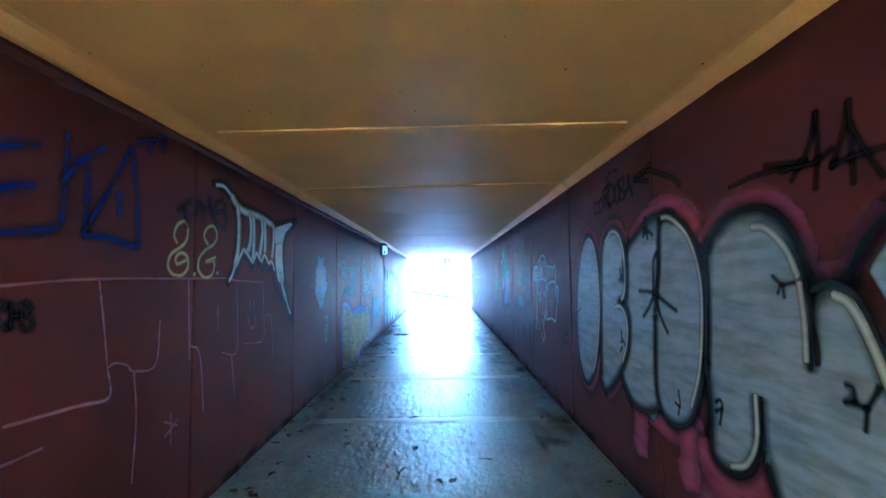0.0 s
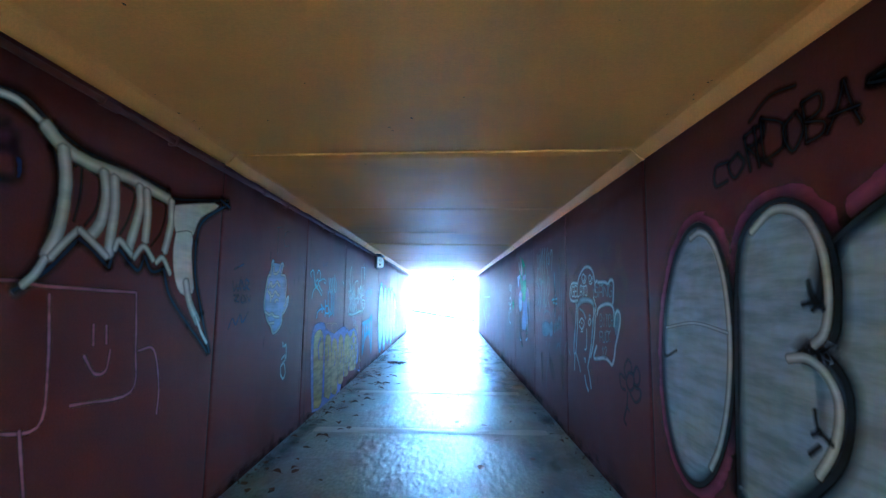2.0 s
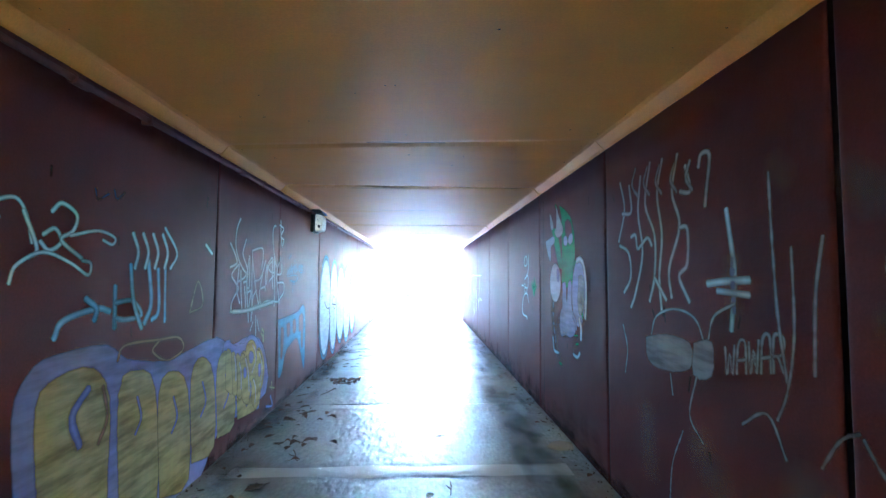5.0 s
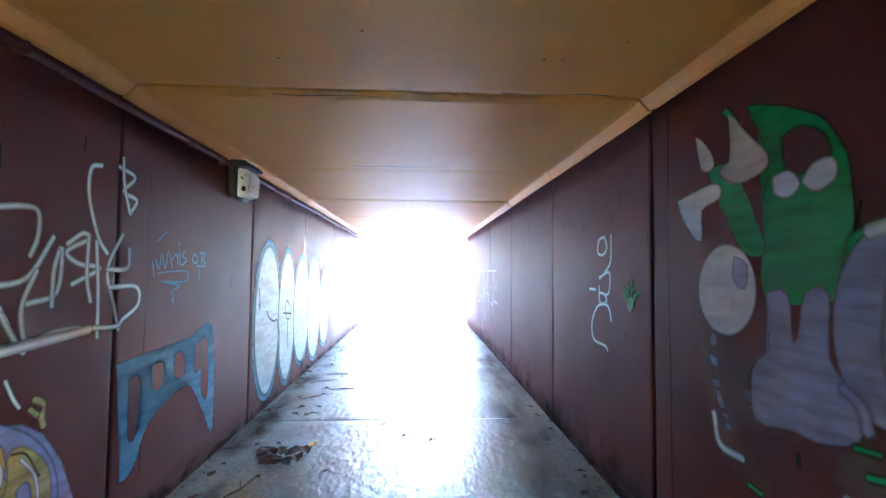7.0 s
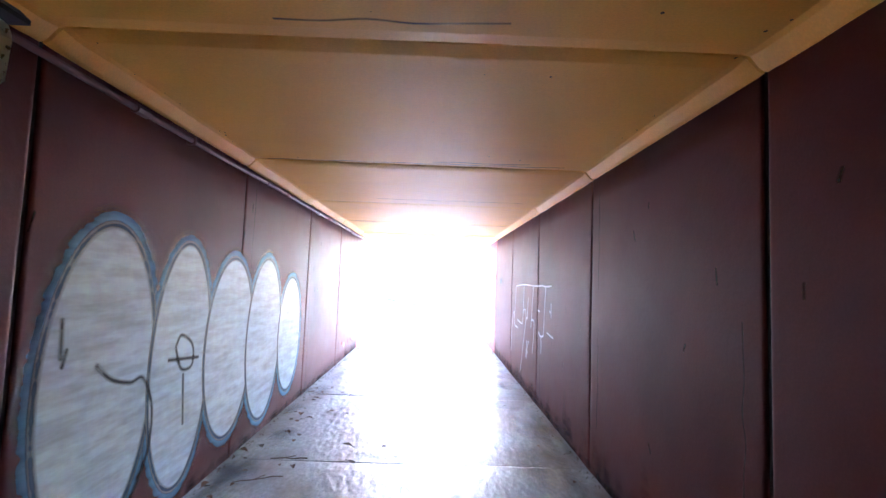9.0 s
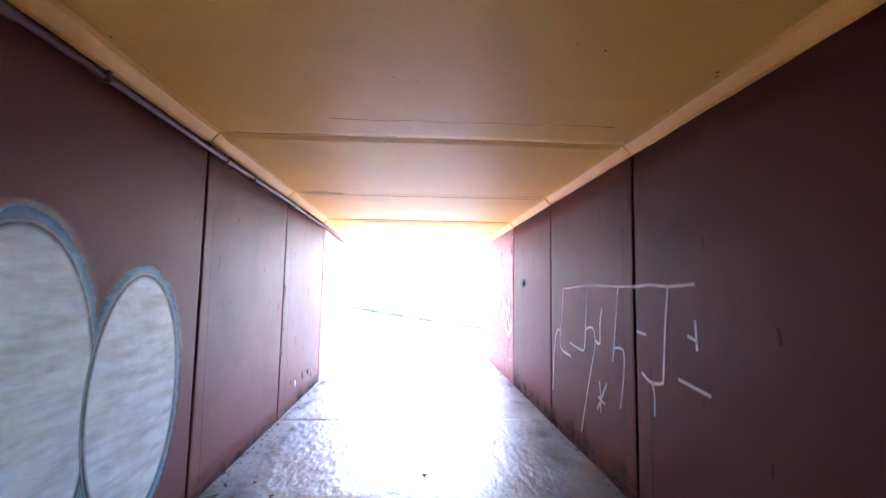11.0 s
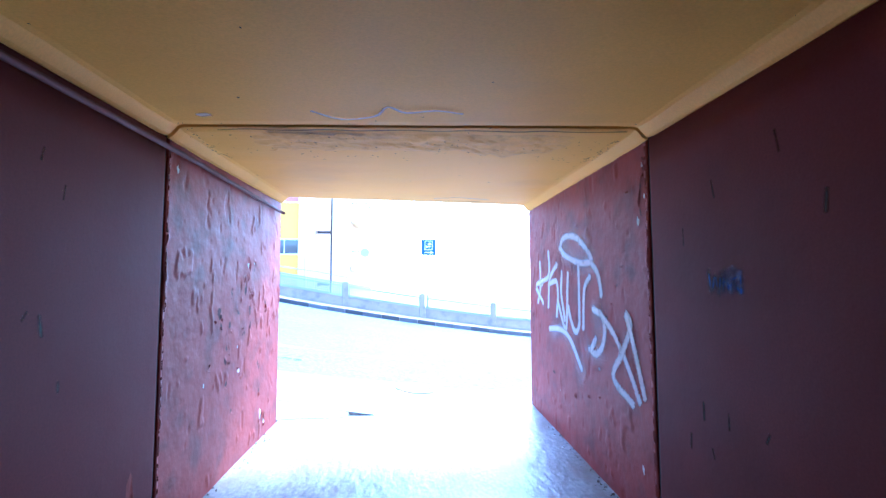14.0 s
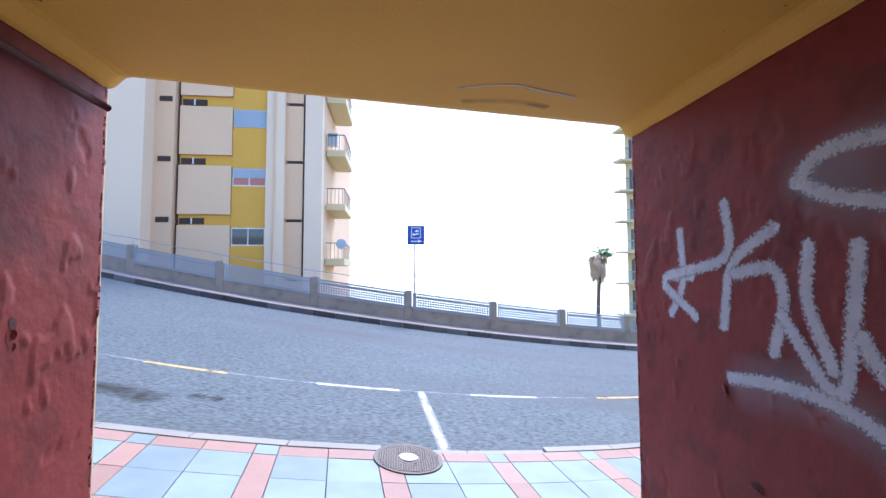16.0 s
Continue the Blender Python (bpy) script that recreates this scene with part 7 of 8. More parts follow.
stroke(g, WHITE_HAZE, 0.1, [(5.741, 1.744), (5.642, 1.668), (5.611, 1.585)])
stroke(g, WHITE_HAZE, 0.12, [(5.817, 1.56), (5.799, 1.459)])
stroke(g, WHITE_HAZE, 0.1, [(5.674, 1.546), (5.669, 1.484)])
stroke(g, WHITE_LINE, 0.034, [(6.841, 1.63), (6.783, 1.709), (6.626, 1.784), (6.47, 1.787), (6.354, 1.73), (6.314, 1.635), (6.303, 1.55)])
stroke(g, WHITE_LINE, 0.034, [(6.831, 1.644), (7.067, 1.642), (7.131, 1.503), (7.022, 1.462), (6.841, 1.472)])
stroke(g, WHITE_LINE, 0.034, [(6.306, 1.63), (6.255, 1.647), (6.185, 1.626), (6.128, 1.612), (6.09, 1.634)])
stroke(g, WHITE_LINE, 0.034, [(6.228, 1.635), (6.055, 1.631), (5.982, 1.614), (5.929, 1.643), (5.874, 1.639), (5.857, 1.596), (5.873, 1.48), (5.897, 1.444)])
stroke(g, WHITE_LINE, 0.02, [(6.671, 1.66), (6.692, 1.701), (6.644, 1.73), (6.594, 1.705), (6.618, 1.667), (6.671, 1.66), (6.634, 1.637), (6.568, 1.653)])
stroke(g, WHITE_LINE, 0.02, [(6.572, 1.715), (6.56, 1.677), (6.589, 1.655)])
stroke(g, WHITE_LINE, 0.02, [(6.462, 1.655), (6.476, 1.693), (6.434, 1.712), (6.4, 1.686), (6.419, 1.656), (6.463, 1.646), (6.427, 1.625), (6.379, 1.64)])
stroke(g, WHITE_LINE, 0.02, [(6.382, 1.698), (6.372, 1.661)])
stroke(g, WHITE_LINE, 0.022, [(6.968, 1.602), (7.002, 1.619), (7.049, 1.598), (7.06, 1.554), (7.035, 1.511), (6.981, 1.517), (6.97, 1.56), (7.01, 1.559)])
stroke(g, WHITE_LINE, 0.022, [(6.864, 1.615), (6.946, 1.617), (6.951, 1.512), (6.87, 1.514)])
stroke(g, WHITE_LINE, 0.022, [(6.949, 1.565), (6.883, 1.565)])
stroke(g, WHITE_LINE, 0.022, [(6.845, 1.615), (6.85, 1.514), (6.782, 1.516)])
stroke(g, WHITE_LINE, 0.022, [(6.757, 1.516), (6.741, 1.612), (6.693, 1.611), (6.688, 1.518)])
stroke(g, WHITE_LINE, 0.022, [(6.751, 1.56), (6.689, 1.56)])
stroke(g, WHITE_LINE, 0.022, [(6.667, 1.61), (6.603, 1.609)])
stroke(g, WHITE_LINE, 0.022, [(6.634, 1.61), (6.64, 1.519)])
stroke(g, WHITE_LINE, 0.022, [(6.593, 1.524), (6.588, 1.604), (6.535, 1.607), (6.534, 1.525), (6.593, 1.524)])
stroke(g, GREY_DIM, 0.018, [(6.226, 1.584), (6.269, 1.596), (6.328, 1.577), (6.342, 1.541), (6.308, 1.507), (6.241, 1.512), (6.228, 1.548), (6.278, 1.547)])
stroke(g, GREY_DIM, 0.018, [(6.203, 1.508), (6.182, 1.598), (6.112, 1.6), (6.102, 1.509)])
stroke(g, GREY_DIM, 0.018, [(6.196, 1.549), (6.105, 1.55)])
stroke(g, GREY_DIM, 0.018, [(6.079, 1.51), (6.069, 1.601), (5.993, 1.511), (5.984, 1.604)])
stroke(g, GREY_DIM, 0.018, [(5.883, 1.592), (5.913, 1.606), (5.955, 1.586), (5.965, 1.548), (5.943, 1.512), (5.894, 1.517), (5.885, 1.555), (5.92, 1.554)])
stroke(g, CAP_LINE, 0.07, [(6.857, 1.338), (6.825, 1.423), (6.682, 1.47), (6.504, 1.479), (6.371, 1.447), (6.328, 1.39)])
stroke(g, WHITE_LINE, 0.03, [(6.887, 1.462), (6.907, 1.278), (6.975, 1.097), (6.998, 0.949), (6.965, 0.914)])
stroke(g, WHITE_LINE, 0.026, [(6.827, 1.395), (6.854, 1.228), (6.889, 1.085), (6.925, 0.953), (6.965, 0.914), (6.993, 0.756)])
stroke(g, WHITE_LINE, 0.02, [(6.925, 0.939), (6.831, 0.843), (6.781, 0.769)])
stroke(g, CAP_LINE, 0.03, [(6.929, 1.219), (6.948, 1.045)])
stroke(g, CAP_LINE, 0.035, [(6.767, 1.385), (6.65, 1.36), (6.574, 1.299)])
stroke(g, WHITE_LINE, 0.022, [(6.796, 1.241), (6.711, 1.299), (6.626, 1.258), (6.705, 1.192), (6.785, 1.222)])
stroke(g, WHITE_LINE, 0.02, [(6.717, 1.252), (6.694, 1.244)])
stroke(g, WHITE_LINE, 0.018, [(6.738, 1.166), (6.668, 1.173)])
stroke(g, WHITE_LINE, 0.022, [(6.5, 1.27), (6.457, 1.307), (6.423, 1.285), (6.467, 1.243), (6.497, 1.266)])
stroke(g, CAP_LINE, 0.03, [(6.48, 1.334), (6.426, 1.333)])
stroke(g, WHITE_LINE, 0.022, [(6.552, 1.209), (6.569, 1.029), (6.626, 1.005)])
stroke(g, WHITE_LINE, 0.022, [(6.645, 0.917), (6.609, 0.923), (6.619, 0.885)])
stroke(g, WHITE_LINE, 0.03, [(6.327, 1.406), (6.35, 1.295), (6.39, 1.16), (6.444, 1.028), (6.532, 0.867)])
stroke(g, WHITE_LINE, 0.03, [(6.296, 1.322), (6.324, 1.194), (6.374, 1.068), (6.448, 0.955)])
stroke(g, CAP_LINE, 0.04, [(6.37, 1.313), (6.382, 1.204), (6.417, 1.09)])
stroke(g, WHITE_LINE, 0.024, [(6.308, 1.466), (6.268, 1.416), (6.304, 1.358), (6.276, 1.324)])
stroke(g, WHITE_LINE, 0.024, [(6.337, 1.508), (6.298, 1.466)])
stroke(g, WHITE_LINE, 0.034, [(6.244, 1.347), (6.205, 1.405), (6.065, 1.443), (5.907, 1.444), (5.844, 1.389), (5.85, 1.275)])
fill(g, GREY_THIN, [(5.833, 1.254), (5.817, 1.346), (5.761, 1.39), (5.722, 1.355), (5.736, 1.29), (5.799, 1.204)])
stroke(g, WHITE_LINE, 0.036, [(5.844, 1.275), (5.822, 1.354), (5.774, 1.398), (5.726, 1.38), (5.719, 1.324), (5.761, 1.233), (5.829, 1.121), (5.864, 1.023), (5.917, 0.968), (5.981, 0.987), (6.089, 0.998), (6.349, 0.962), (6.272, 1.08)])
stroke(g, GREY_DIM, 0.018, [(6.175, 1.253), (6.17, 1.353), (6.123, 1.346), (6.13, 1.311), (6.173, 1.303)])
stroke(g, GREY_DIM, 0.018, [(6.136, 1.305), (6.114, 1.282), (6.133, 1.256), (6.175, 1.253)])
stroke(g, GREY_DIM, 0.018, [(6.073, 1.26), (6.069, 1.334)])
stroke(g, GREY_DIM, 0.018, [(6.068, 1.356), (6.068, 1.358)])
stroke(g, GREY_DIM, 0.018, [(6.027, 1.361), (5.976, 1.363)])
stroke(g, GREY_DIM, 0.018, [(6.001, 1.362), (6.007, 1.264)])
stroke(g, GREY_DIM, 0.018, [(5.915, 1.357), (5.948, 1.365), (5.966, 1.315), (5.954, 1.267), (5.919, 1.279)])
stroke(g, GREY_DIM, 0.018, [(5.908, 1.27), (5.903, 1.367)])
stroke(g, GREY_DIM, 0.018, [(5.863, 1.273), (5.857, 1.37)])
stroke(g, GREY_DIM, 0.018, [(5.905, 1.319), (5.86, 1.321)])
stroke(g, GREY_DIM, 0.018, [(6.182, 1.118), (6.178, 1.205), (6.117, 1.212)])
stroke(g, GREY_DIM, 0.018, [(6.18, 1.162), (6.131, 1.167)])
stroke(g, GREY_DIM, 0.018, [(6.103, 1.214), (6.101, 1.136), (6.079, 1.13), (6.056, 1.141), (6.046, 1.221)])
stroke(g, GREY_DIM, 0.018, [(5.981, 1.221), (6.017, 1.225), (6.035, 1.179), (6.021, 1.136), (5.984, 1.149)])
stroke(g, GREY_DIM, 0.018, [(5.972, 1.142), (5.967, 1.231)])
stroke(g, GREY_DIM, 0.018, [(5.923, 1.237), (5.967, 1.187), (5.923, 1.148)])
stroke(g, GREY_DIM, 0.017, [(6.12, 1.058), (6.098, 1.086), (6.103, 1.002)])
stroke(g, GREY_DIM, 0.017, [(6.062, 1.074), (6.037, 1.094), (6.015, 1.076), (6.066, 1.007), (6.019, 1.013)])
stroke(g, GREY_DIM, 0.017, [(5.989, 1.017), (5.98, 1.02)])
stroke(g, WHITE_LINE, 0.028, [(6.532, 0.867), (6.476, 0.777), (6.435, 0.677)])
stroke(g, WHITE_LINE, 0.028, [(6.618, 0.766), (6.582, 0.688), (6.514, 0.639)])
stroke(g, WHITE_HAZE, 0.08, [(6.441, 0.866), (6.371, 0.748)])
stroke(g, WHITE_HAZE, 0.07, [(6.283, 0.953), (6.227, 0.925)])

g = graffiti("spray_tag", "tall dripping white scribbled tag on the wall", 1)
stroke(g, GREY, 0.028, [(8.893, 2.145), (8.833, 1.947), (8.927, 1.738)])
stroke(g, GREY, 0.028, [(8.761, 2.099), (8.736, 1.922), (8.868, 1.924)])
stroke(g, GREY, 0.028, [(8.604, 2.128), (8.644, 1.902), (8.595, 1.645), (8.696, 1.392), (8.762, 1.297)])
stroke(g, GREY, 0.028, [(8.485, 2.184), (8.552, 1.944), (8.448, 1.738), (8.459, 1.496), (8.521, 1.349)])
stroke(g, GREY, 0.028, [(8.349, 2.17), (8.411, 1.977), (8.368, 1.733), (8.405, 1.496), (8.387, 1.308)])
stroke(g, GREY, 0.028, [(8.198, 2.157), (8.256, 1.958), (8.191, 1.768), (8.3, 1.543), (8.282, 1.382)])
stroke(g, GREY, 0.028, [(8.13, 2.077), (8.09, 1.937), (8.183, 1.949)])
stroke(g, GREY, 0.028, [(8.019, 2.038), (7.995, 2.099), (7.932, 2.079), (7.96, 1.922), (7.975, 1.838)])
stroke(g, GREY, 0.028, [(8.743, 1.755), (8.68, 1.761), (8.653, 1.673), (8.533, 1.733), (8.479, 1.681)])
stroke(g, GREY, 0.028, [(8.911, 1.71), (8.779, 1.651), (8.754, 1.494), (8.856, 1.388)])
stroke(g, GREY, 0.028, [(8.192, 1.759), (8.122, 1.741), (8.131, 1.564), (8.204, 1.497), (8.117, 1.367)])
stroke(g, GREY, 0.028, [(8.459, 1.496), (8.333, 1.367)])
stroke(g, GREY_DIM, 0.03, [(8.662, 2.189), (8.713, 2.092), (8.639, 2.004)])
stroke(g, GREY_DIM, 0.03, [(8.514, 2.164), (8.562, 2.071), (8.493, 1.987)])
stroke(g, GREY_DIM, 0.03, [(8.377, 2.141), (8.421, 2.051), (8.358, 1.97)])
stroke(g, GREY_DIM, 0.03, [(8.224, 2.115), (8.265, 2.029), (8.207, 1.952)])
stroke(g, GREY_DIM, 0.03, [(8.083, 2.092), (8.122, 2.008), (8.068, 1.935)])
stroke(g, CYAN, 0.03, [(7.825, 1.803), (7.796, 1.62), (7.783, 1.5), (7.814, 1.261)])
stroke(g, CYAN, 0.035, [(7.971, 1.465), (7.841, 1.479), (7.694, 1.485)])
stroke(g, CYAN, 0.03, [(7.902, 1.433), (7.697, 1.423)])
stroke(g, PERI_HAZE, 0.1, [(7.798, 1.58), (7.791, 1.341)])
stroke(g, GREY_DIM, 0.018, [(8.501, 1.157), (8.442, 1.267), (8.26, 1.324), (8.076, 1.291), (7.996, 1.162)])
stroke(g, GREY_DIM, 0.018, [(7.974, 1.198), (7.928, 1.313), (7.789, 1.381)])
fill(g, GREY_THIN, [(8.559, 1.127), (8.354, 1.17), (8.127, 1.157), (8.132, 1.039), (8.363, 0.985), (8.536, 1.008)])
fill(g, GREY_THIN, [(8.082, 1.162), (7.954, 1.187), (7.961, 1.042), (8.089, 1.015)])
stroke(g, GREY_DIM, 0.02, [(7.855, 1.185), (7.849, 1.067), (7.826, 1.157), (7.813, 1.076), (7.795, 1.203)])
stroke(g, GREY_DIM, 0.02, [(7.786, 1.082), (7.771, 1.21), (7.731, 1.222), (7.729, 1.095)])
stroke(g, GREY_DIM, 0.02, [(7.78, 1.139), (7.729, 1.152)])
stroke(g, GREY_DIM, 0.02, [(7.708, 1.229), (7.704, 1.1), (7.682, 1.197), (7.671, 1.108), (7.653, 1.245)])
stroke(g, GREY_DIM, 0.02, [(7.646, 1.113), (7.632, 1.252), (7.595, 1.263), (7.594, 1.125)])
stroke(g, GREY_DIM, 0.02, [(7.641, 1.175), (7.593, 1.188)])
stroke(g, GREY_DIM, 0.02, [(7.581, 1.128), (7.574, 1.269), (7.529, 1.268), (7.537, 1.209), (7.578, 1.192)])
stroke(g, GREY_DIM, 0.02, [(7.558, 1.197), (7.531, 1.14)])
stroke(g, GREY_DIM, 0.02, [(7.572, 1.912), (7.567, 1.686), (7.551, 1.355), (7.517, 1.106)])
stroke(g, GREY_DIM, 0.018, [(7.477, 1.609), (7.478, 1.288), (7.519, 1.07), (7.571, 0.954)])
stroke(g, GREY_DIM, 0.02, [(7.345, 1.639), (7.383, 1.433), (7.398, 1.157)])
stroke(g, GREY_DIM, 0.018, [(8.865, 1.175), (8.806, 1.024), (8.845, 0.863)])
stroke(g, GREY_DIM, 0.016, [(8.3, 0.971), (8.281, 0.861)])
stroke(g, GREY_DIM, 0.018, [(8.067, 1.006), (8.132, 0.802), (8.028, 0.699)])
stroke(g, GREY_DIM, 0.016, [(8.193, 0.703), (8.297, 0.501), (8.331, 0.29)])
stroke(g, GREY_DIM, 0.018, [(7.759, 0.879), (7.619, 0.963), (7.532, 0.82)])
stroke(g, GREY_DIM, 0.018, [(7.385, 0.855), (7.313, 0.971), (7.246, 1.016)])
stroke(g, GREY_DIM, 0.02, [(7.235, 1.003), (7.19, 0.933), (7.135, 0.885)])
stroke(g, WHITE_HAZE, 0.1, [(7.554, 1.947), (7.479, 1.863)])
stroke(g, WHITE_HAZE, 0.12, [(7.268, 1.837), (7.148, 1.726)])
stroke(g, WHITE_HAZE, 0.2, [(8.082, 0.686), (7.886, 0.536)])
stroke(g, WHITE_HAZE, 0.16, [(7.458, 0.803), (7.461, 0.461)])
stroke(g, WHITE_HAZE, 0.16, [(8.577, 0.711), (8.523, 0.343)])

g = graffiti("spray_drawing", "green painted hooded ghost shape above grey round forms", 1)
stroke(g, PERI_HAZE, 0.16, [(10.501, 1.325), (10.495, 1.047), (10.414, 0.826)])
stroke(g, PERI_HAZE, 0.18, [(10.312, 1.076), (10.256, 0.959)])
stroke(g, WHITE_HAZE, 0.12, [(10.501, 0.839), (10.384, 0.751), (10.22, 0.658)])
fill(g, GREEN, [(10.258, 2.194), (10.096, 2.13), (9.937, 2.035), (9.865, 1.934), (9.835, 1.819), (9.831, 1.684), (9.852, 1.551), (9.882, 1.429), (10.184, 1.415), (10.177, 1.654), (10.185, 1.733), (10.14, 1.93), (10.165, 2.029)])
fill(g, GREEN, [(10.516, 1.981), (10.378, 1.974), (10.287, 1.842), (10.232, 1.722), (10.19, 1.592), (10.295, 1.597), (10.386, 1.736)])
stroke(g, GREEN, 0.05, [(10.391, 2.224), (10.34, 2.152), (10.345, 2.001)])
stroke(g, GREEN, 0.05, [(9.855, 1.47), (9.834, 1.604), (9.781, 1.64)])
fill(g, RED_HOLE, [(10.079, 2.01), (10.008, 2.023), (9.925, 1.975), (9.901, 1.886), (9.975, 1.87), (10.063, 1.891)])
fill(g, GREY, [(10.365, 2.203), (10.28, 2.087), (10.167, 1.966), (10.197, 1.915), (10.317, 1.896), (10.426, 1.955), (10.345, 2.008)])
fill(g, GREY, [(10.593, 2.161), (10.506, 2.069), (10.48, 1.999), (10.552, 2.006)])
fill(g, PALE_BLUE, [(10.756, 1.868), (10.483, 1.904), (10.443, 1.853), (10.573, 1.809), (10.578, 1.664), (10.677, 1.745)])
fill(g, PALE_BLUE, [(10.126, 1.866), (10.063, 1.871), (10.025, 1.826), (10.066, 1.796), (10.117, 1.815)])
fill(g, PALE_BLUE, [(9.995, 1.83), (9.956, 1.873), (9.893, 1.879), (9.886, 1.827), (9.949, 1.798)])
fill(g, PERI_GREY, [(10.173, 1.421), (10.088, 1.423), (10.073, 1.261), (10.033, 1.271), (9.999, 1.426), (9.925, 1.436), (9.931, 1.247), (9.89, 1.17), (9.817, 1.155), (9.82, 1.05), (9.855, 0.984), (9.973, 0.948), (10.093, 0.949), (10.245, 0.93), (10.251, 1.118), (10.163, 1.222)])
fill(g, PERI_GREY, [(9.564, 1.365), (9.568, 1.447), (9.585, 1.521), (9.616, 1.582), (9.657, 1.624), (9.705, 1.642), (9.757, 1.632), (9.808, 1.592), (9.851, 1.526), (9.881, 1.44), (9.893, 1.344), (9.887, 1.248), (9.863, 1.166), (9.824, 1.106), (9.776, 1.073), (9.725, 1.07), (9.675, 1.094), (9.631, 1.141), (9.596, 1.206), (9.573, 1.283)])
fill(g, GREY_THIN, [(9.721, 1.496), (9.624, 1.484), (9.602, 1.353), (9.633, 1.22), (9.703, 1.173), (9.744, 1.267)])
stroke(g, PERI_GREY, 0.05, [(9.879, 1.145), (9.818, 1.102), (9.801, 1.028)])
stroke(g, PALE_BLUE, 0.05, [(9.781, 1.632), (9.687, 1.645), (9.604, 1.591), (9.566, 1.472), (9.553, 1.334), (9.578, 1.146)])
fill(g, PALE_BLUE, [(10.241, 1.435), (10.248, 1.495), (10.273, 1.549), (10.314, 1.59), (10.367, 1.614), (10.426, 1.617), (10.485, 1.597), (10.536, 1.555), (10.571, 1.496), (10.585, 1.428), (10.575, 1.361), (10.544, 1.304), (10.495, 1.264), (10.438, 1.246), (10.378, 1.251), (10.324, 1.278), (10.28, 1.321), (10.252, 1.375)])
fill(g, PERI_GREY, [(10.346, 1.566), (10.285, 1.532), (10.3, 1.45), (10.349, 1.483)])
stroke(g, WHITE_HAZE, 0.1, [(9.663, 1.325), (9.617, 1.21), (9.637, 1.112)])
stroke(g, PALE_BLUE, 0.05, [(9.723, 1.132), (9.679, 1.055), (9.683, 0.957)])
stroke(g, WHITE_HAZE, 0.06, [(10.173, 0.931), (10.054, 0.938)])
stroke(g, PALE_BLUE, 0.035, [(10.5, 0.874), (10.463, 0.746), (10.322, 0.736)])
stroke(g, WHITE_HAZE, 0.05, [(9.887, 0.902), (9.765, 0.96)])
stroke(g, WHITE_HAZE, 0.05, [(9.901, 0.85), (9.757, 0.882)])
stroke(g, PALE_BLUE, 0.035, [(9.878, 0.798), (9.771, 0.794), (9.707, 0.84)])
stroke(g, GREEN, 0.03, [(9.843, 0.971), (9.765, 0.98)])
stroke(g, GREEN, 0.035, [(9.641, 1.183), (9.629, 1.137)])
stroke(g, GREEN, 0.03, [(10.295, 0.649), (10.22, 0.643)])
stroke(g, GREEN, 0.03, [(9.806, 0.898), (9.741, 0.911)])

g = graffiti("spray_tag", "thin white sideways tag letters on the wall", 1)
stroke(g, WHITE_LINE, 0.022, [(11.69, 1.76), (11.79, 1.74), (11.81, 1.65), (11.72, 1.63), (11.65, 1.68), (11.69, 1.76)])
stroke(g, WHITE_LINE, 0.022, [(11.58, 1.77), (11.59, 1.58), (11.71, 1.49), (11.78, 1.45)])
stroke(g, WHITE_LINE, 0.022, [(11.79, 1.46), (11.61, 1.5), (11.63, 1.35), (11.78, 1.35)])
stroke(g, WHITE_LINE, 0.022, [(11.7, 1.35), (11.66, 1.29), (11.78, 1.28), (11.79, 1.4)])
stroke(g, WHITE_LINE, 0.022, [(11.98, 1.37), (11.86, 1.37)])
stroke(g, WHITE_LINE, 0.022, [(11.58, 1.16), (11.64, 1.26), (11.81, 1.25), (11.93, 1.12), (11.9, 0.99), (11.69, 0.97), (11.65, 0.94)])

g = graffiti("spray_drawing", "small green painted tuft on the wall", 1)
stroke(g, GREEN, 0.035, [(11.309, 1.265), (11.343, 1.354), (11.407, 1.409)])
stroke(g, GREEN, 0.035, [(11.305, 1.266), (11.326, 1.375), (11.358, 1.429)])
stroke(g, GREEN, 0.035, [(11.301, 1.263), (11.292, 1.379), (11.279, 1.482)])
stroke(g, GREEN, 0.035, [(11.293, 1.265), (11.26, 1.365), (11.233, 1.44)])
stroke(g, GREEN, 0.035, [(11.285, 1.27), (11.227, 1.352), (11.171, 1.385)])
stroke(g, GREEN, 0.035, [(11.288, 1.288), (11.254, 1.348), (11.209, 1.372)])
stroke(g, GREEN, 0.035, [(11.316, 1.282), (11.354, 1.333), (11.39, 1.367)])
stroke(g, GREEN, 0.035, [(11.304, 1.275), (11.282, 1.362), (11.258, 1.41)])
stroke(g, GREEN, 0.035, [(11.312, 1.283), (11.319, 1.338), (11.332, 1.384)])
fill(g, GREEN, [(11.301, 1.256), (11.328, 1.299), (11.313, 1.339), (11.283, 1.34), (11.261, 1.311)])

g = graffiti("spray_drawing", "thin pink spray line drawing of hanging blocks", 1)
stroke(g, PINK_LINE, 0.025, [(18.45, 1.48), (17.81, 1.51), (17.21, 1.5), (16.91, 1.5), (16.74, 1.51), (16.52, 1.5), (16.26, 1.51)])
stroke(g, PINK_LINE, 0.025, [(18.45, 1.48), (18.5, 1.2), (18.55, 0.88), (18.24, 0.82)])
stroke(g, PINK_LINE, 0.025, [(17.81, 1.5), (17.85, 1.13), (17.88, 0.95), (17.96, 0.92), (18.27, 0.95)])
stroke(g, PINK_LINE, 0.025, [(18.52, 1.01), (18.61, 1.05), (18.7, 0.97), (18.76, 0.78), (18.81, 0.37)])
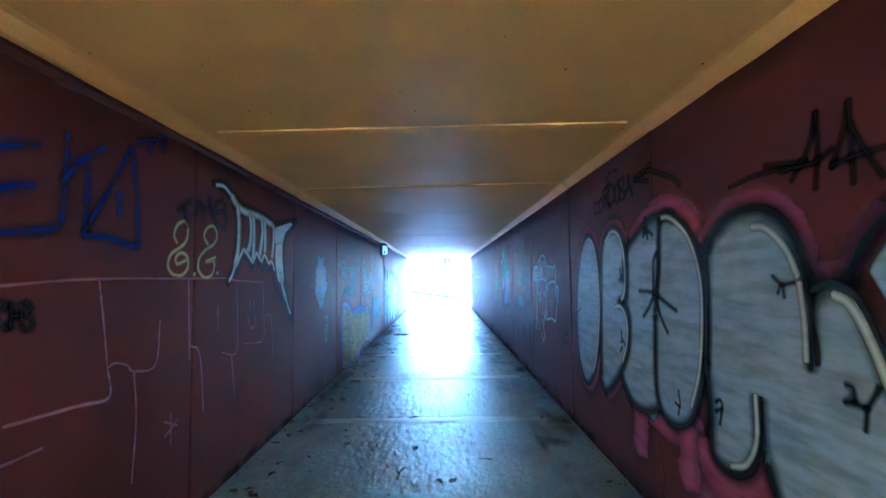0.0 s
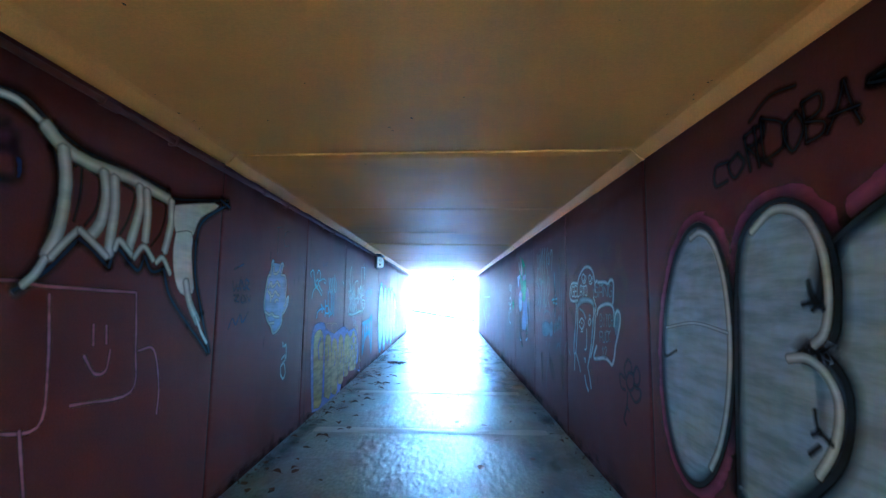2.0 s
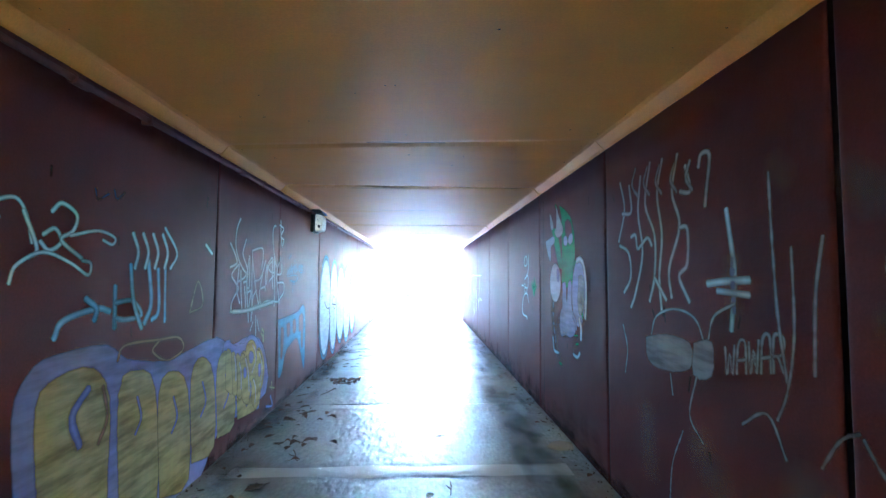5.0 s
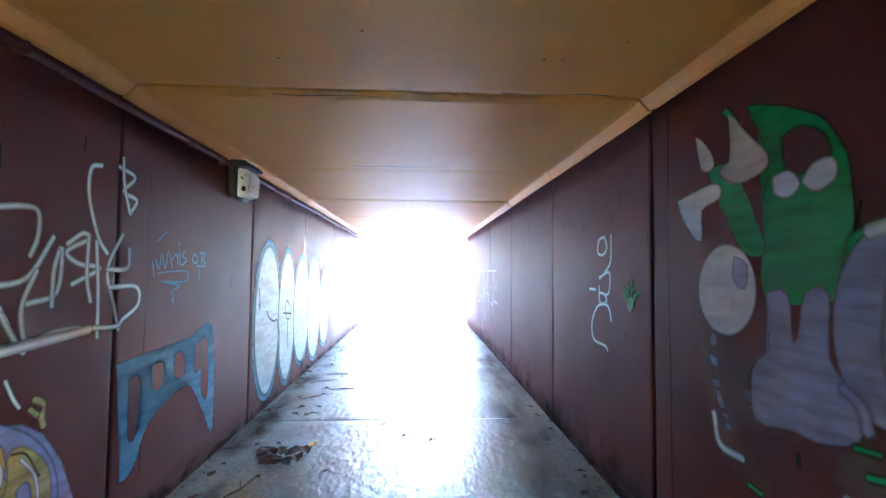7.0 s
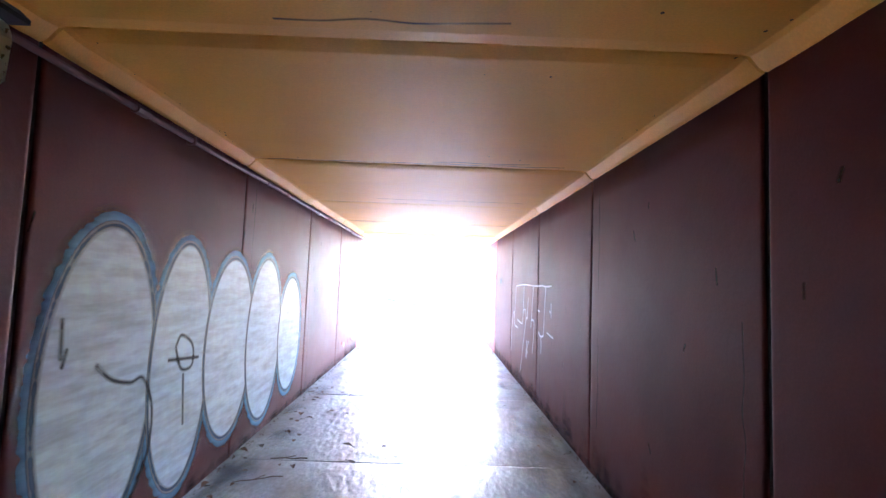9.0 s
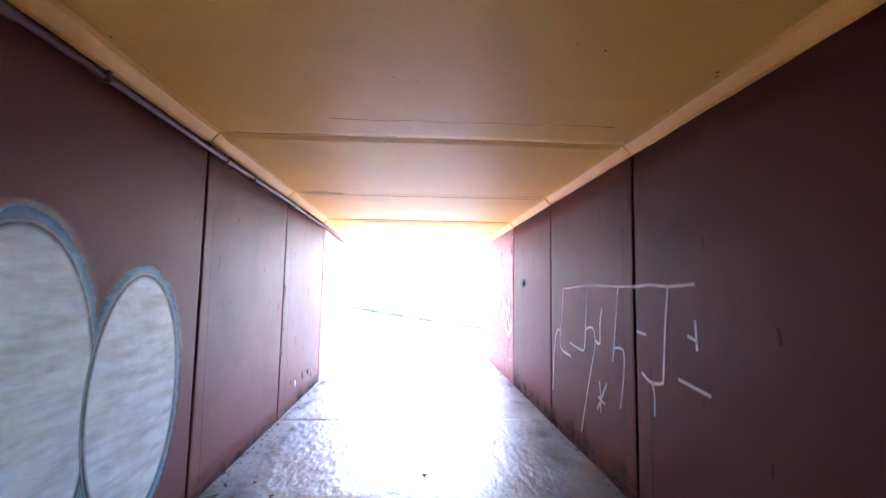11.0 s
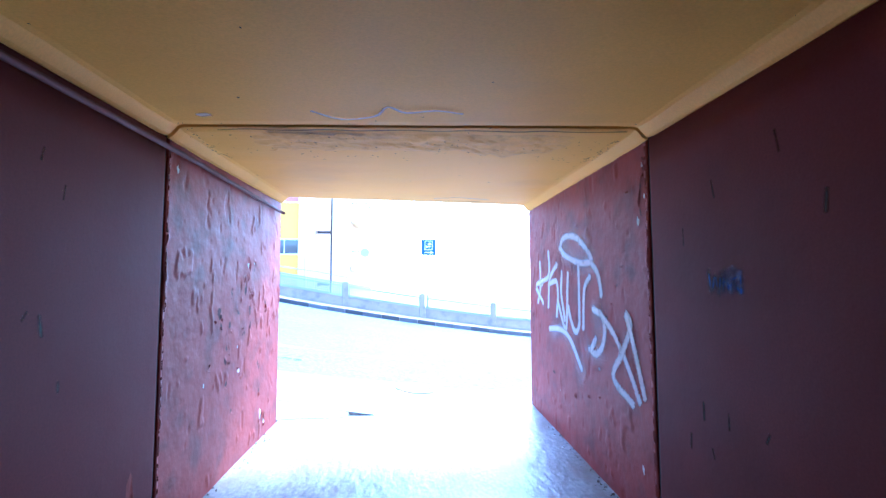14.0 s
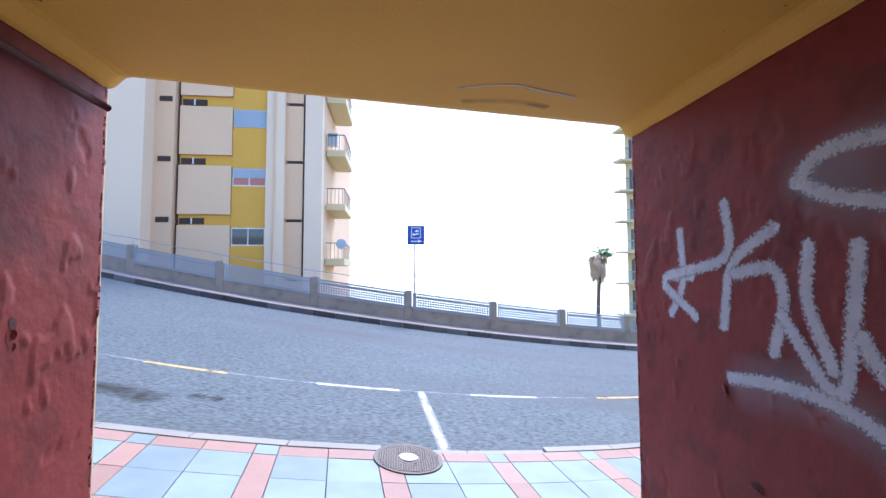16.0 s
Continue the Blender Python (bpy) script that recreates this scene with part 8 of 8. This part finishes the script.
stroke(g, PINK_LINE, 0.025, [(17.85, 1.11), (17.77, 1.14), (17.68, 1.14), (17.64, 1.06), (17.66, 0.94), (17.8, 0.62), (17.97, 0.19)])
stroke(g, PINK_LINE, 0.025, [(17.49, 1.32), (17.53, 1.2), (17.54, 1.03), (17.64, 1.05)])
stroke(g, PINK_LINE, 0.025, [(17.19, 1.5), (17.25, 1.17), (17.3, 0.92)])
stroke(g, PINK_LINE, 0.025, [(17.27, 1.03), (17.17, 1.04), (17.11, 1.01), (17.12, 0.84), (17.18, 0.6)])
stroke(g, PINK_LINE, 0.025, [(16.52, 1.5), (16.56, 1.23), (16.59, 0.95), (16.61, 0.9), (16.74, 0.88), (16.85, 0.92)])
stroke(g, PINK_LINE, 0.025, [(16.73, 0.89), (16.7, 0.81), (16.7, 0.68)])
stroke(g, PINK_LINE, 0.025, [(16.91, 1.19), (16.79, 1.18)])
stroke(g, PINK_LINE, 0.025, [(16.43, 0.96), (16.15, 0.93)])
stroke(g, PINK_LINE, 0.025, [(16.26, 1.31), (16.25, 1.15)])
stroke(g, PINK_LINE, 0.025, [(16.33, 1.22), (16.25, 1.2)])
stroke(g, PINK_LINE, 0.025, [(17.55, 0.72), (17.53, 0.58), (17.53, 0.47)])
stroke(g, PINK_LINE, 0.025, [(17.41, 0.73), (17.6, 0.48)])
stroke(g, PINK_LINE, 0.025, [(17.58, 0.59), (17.45, 0.56)])

g = graffiti("marker_tag", "small dark blue scrawled word on the wall", 1)
stroke(g, BLUE_DIM, 0.03, [(20.28, 1.61), (20.26, 1.5), (20.23, 1.58), (20.21, 1.49), (20.19, 1.6)])
stroke(g, BLUE_DIM, 0.03, [(20.18, 1.5), (20.16, 1.61), (20.14, 1.51)])
stroke(g, BLUE_DIM, 0.03, [(20.18, 1.55), (20.14, 1.55)])
stroke(g, BLUE_DIM, 0.03, [(20.12, 1.5), (20.12, 1.61), (20.08, 1.58), (20.11, 1.56), (20.07, 1.51)])
stroke(g, BLUE_DIM, 0.03, [(20.06, 1.6), (20.06, 1.5)])

g = graffiti("spray_tag", "bold white sprayed tag with an oval halo on flaking red paint", 1)
stroke(g, WHITE_HAZE, 0.2, [(22.57, 1.87), (22.16, 1.96), (21.78, 1.74), (22.02, 1.7), (22.5, 1.84)])
stroke(g, WHITE_HAZE, 0.2, [(22.9, 1.02), (22.5, 1.05), (22.2, 0.92), (22.0, 0.72)])
stroke(g, WHITE_HAZE, 0.22, [(21.75, 1.3), (21.55, 1.15), (21.7, 0.98), (21.9, 0.98)])
stroke(g, WHITE_WORN, 0.062, [(22.57, 1.87), (22.44, 1.97), (22.16, 1.96), (21.93, 1.87), (21.78, 1.76), (21.78, 1.71), (22.02, 1.71), (22.38, 1.79), (22.55, 1.88)])
stroke(g, WHITE_WORN, 0.062, [(23.38, 1.51), (23.19, 1.51)])
stroke(g, WHITE_WORN, 0.062, [(23.29, 1.77), (23.28, 1.47), (23.39, 1.29)])
stroke(g, WHITE_WORN, 0.062, [(22.95, 1.87), (22.96, 1.6), (23.44, 1.49), (23.17, 1.29)])
stroke(g, WHITE_WORN, 0.062, [(22.66, 1.72), (22.91, 1.56), (22.98, 1.26)])
stroke(g, WHITE_WORN, 0.062, [(22.91, 1.52), (22.69, 1.54), (22.64, 1.4), (22.7, 1.18)])
stroke(g, WHITE_WORN, 0.062, [(22.52, 1.64), (22.53, 1.41), (22.44, 1.16)])
stroke(g, WHITE_WORN, 0.062, [(22.33, 1.63), (22.36, 1.38), (22.43, 1.08), (22.66, 1.36)])
stroke(g, WHITE_WORN, 0.062, [(22.05, 1.69), (22.05, 1.33), (22.07, 1.14), (22.18, 1.09), (22.29, 1.21), (22.34, 1.31)])
stroke(g, WHITE_WORN, 0.062, [(21.79, 1.59), (21.92, 1.47), (21.96, 1.13)])
stroke(g, WHITE_WORN, 0.062, [(21.76, 1.7), (21.63, 1.61), (21.57, 1.43)])
stroke(g, WHITE_WORN, 0.062, [(22.96, 1.03), (22.6, 1.06), (22.3, 1), (22.02, 0.77)])
stroke(g, WHITE_WORN, 0.06, [(21.75, 1.32), (21.58, 1.28), (21.52, 1.17), (21.58, 1.03), (21.71, 0.96), (21.85, 0.98)])
stroke(g, WHITE_WORN, 0.06, [(21.69, 1.09), (21.8, 0.98)])
stroke(g, WHITE_WORN, 0.06, [(21.6, 1.29), (21.41, 1.19), (21.23, 1.04), (21, 0.76)])
stroke(g, WHITE_WORN, 0.06, [(21.17, 1.33), (21.11, 1.24), (21.24, 1.04), (21.39, 0.84), (21.09, 0.72)])
stroke(g, WHITE_WORN, 0.06, [(21.17, 1.32), (21.07, 1.12), (20.94, 0.8)])
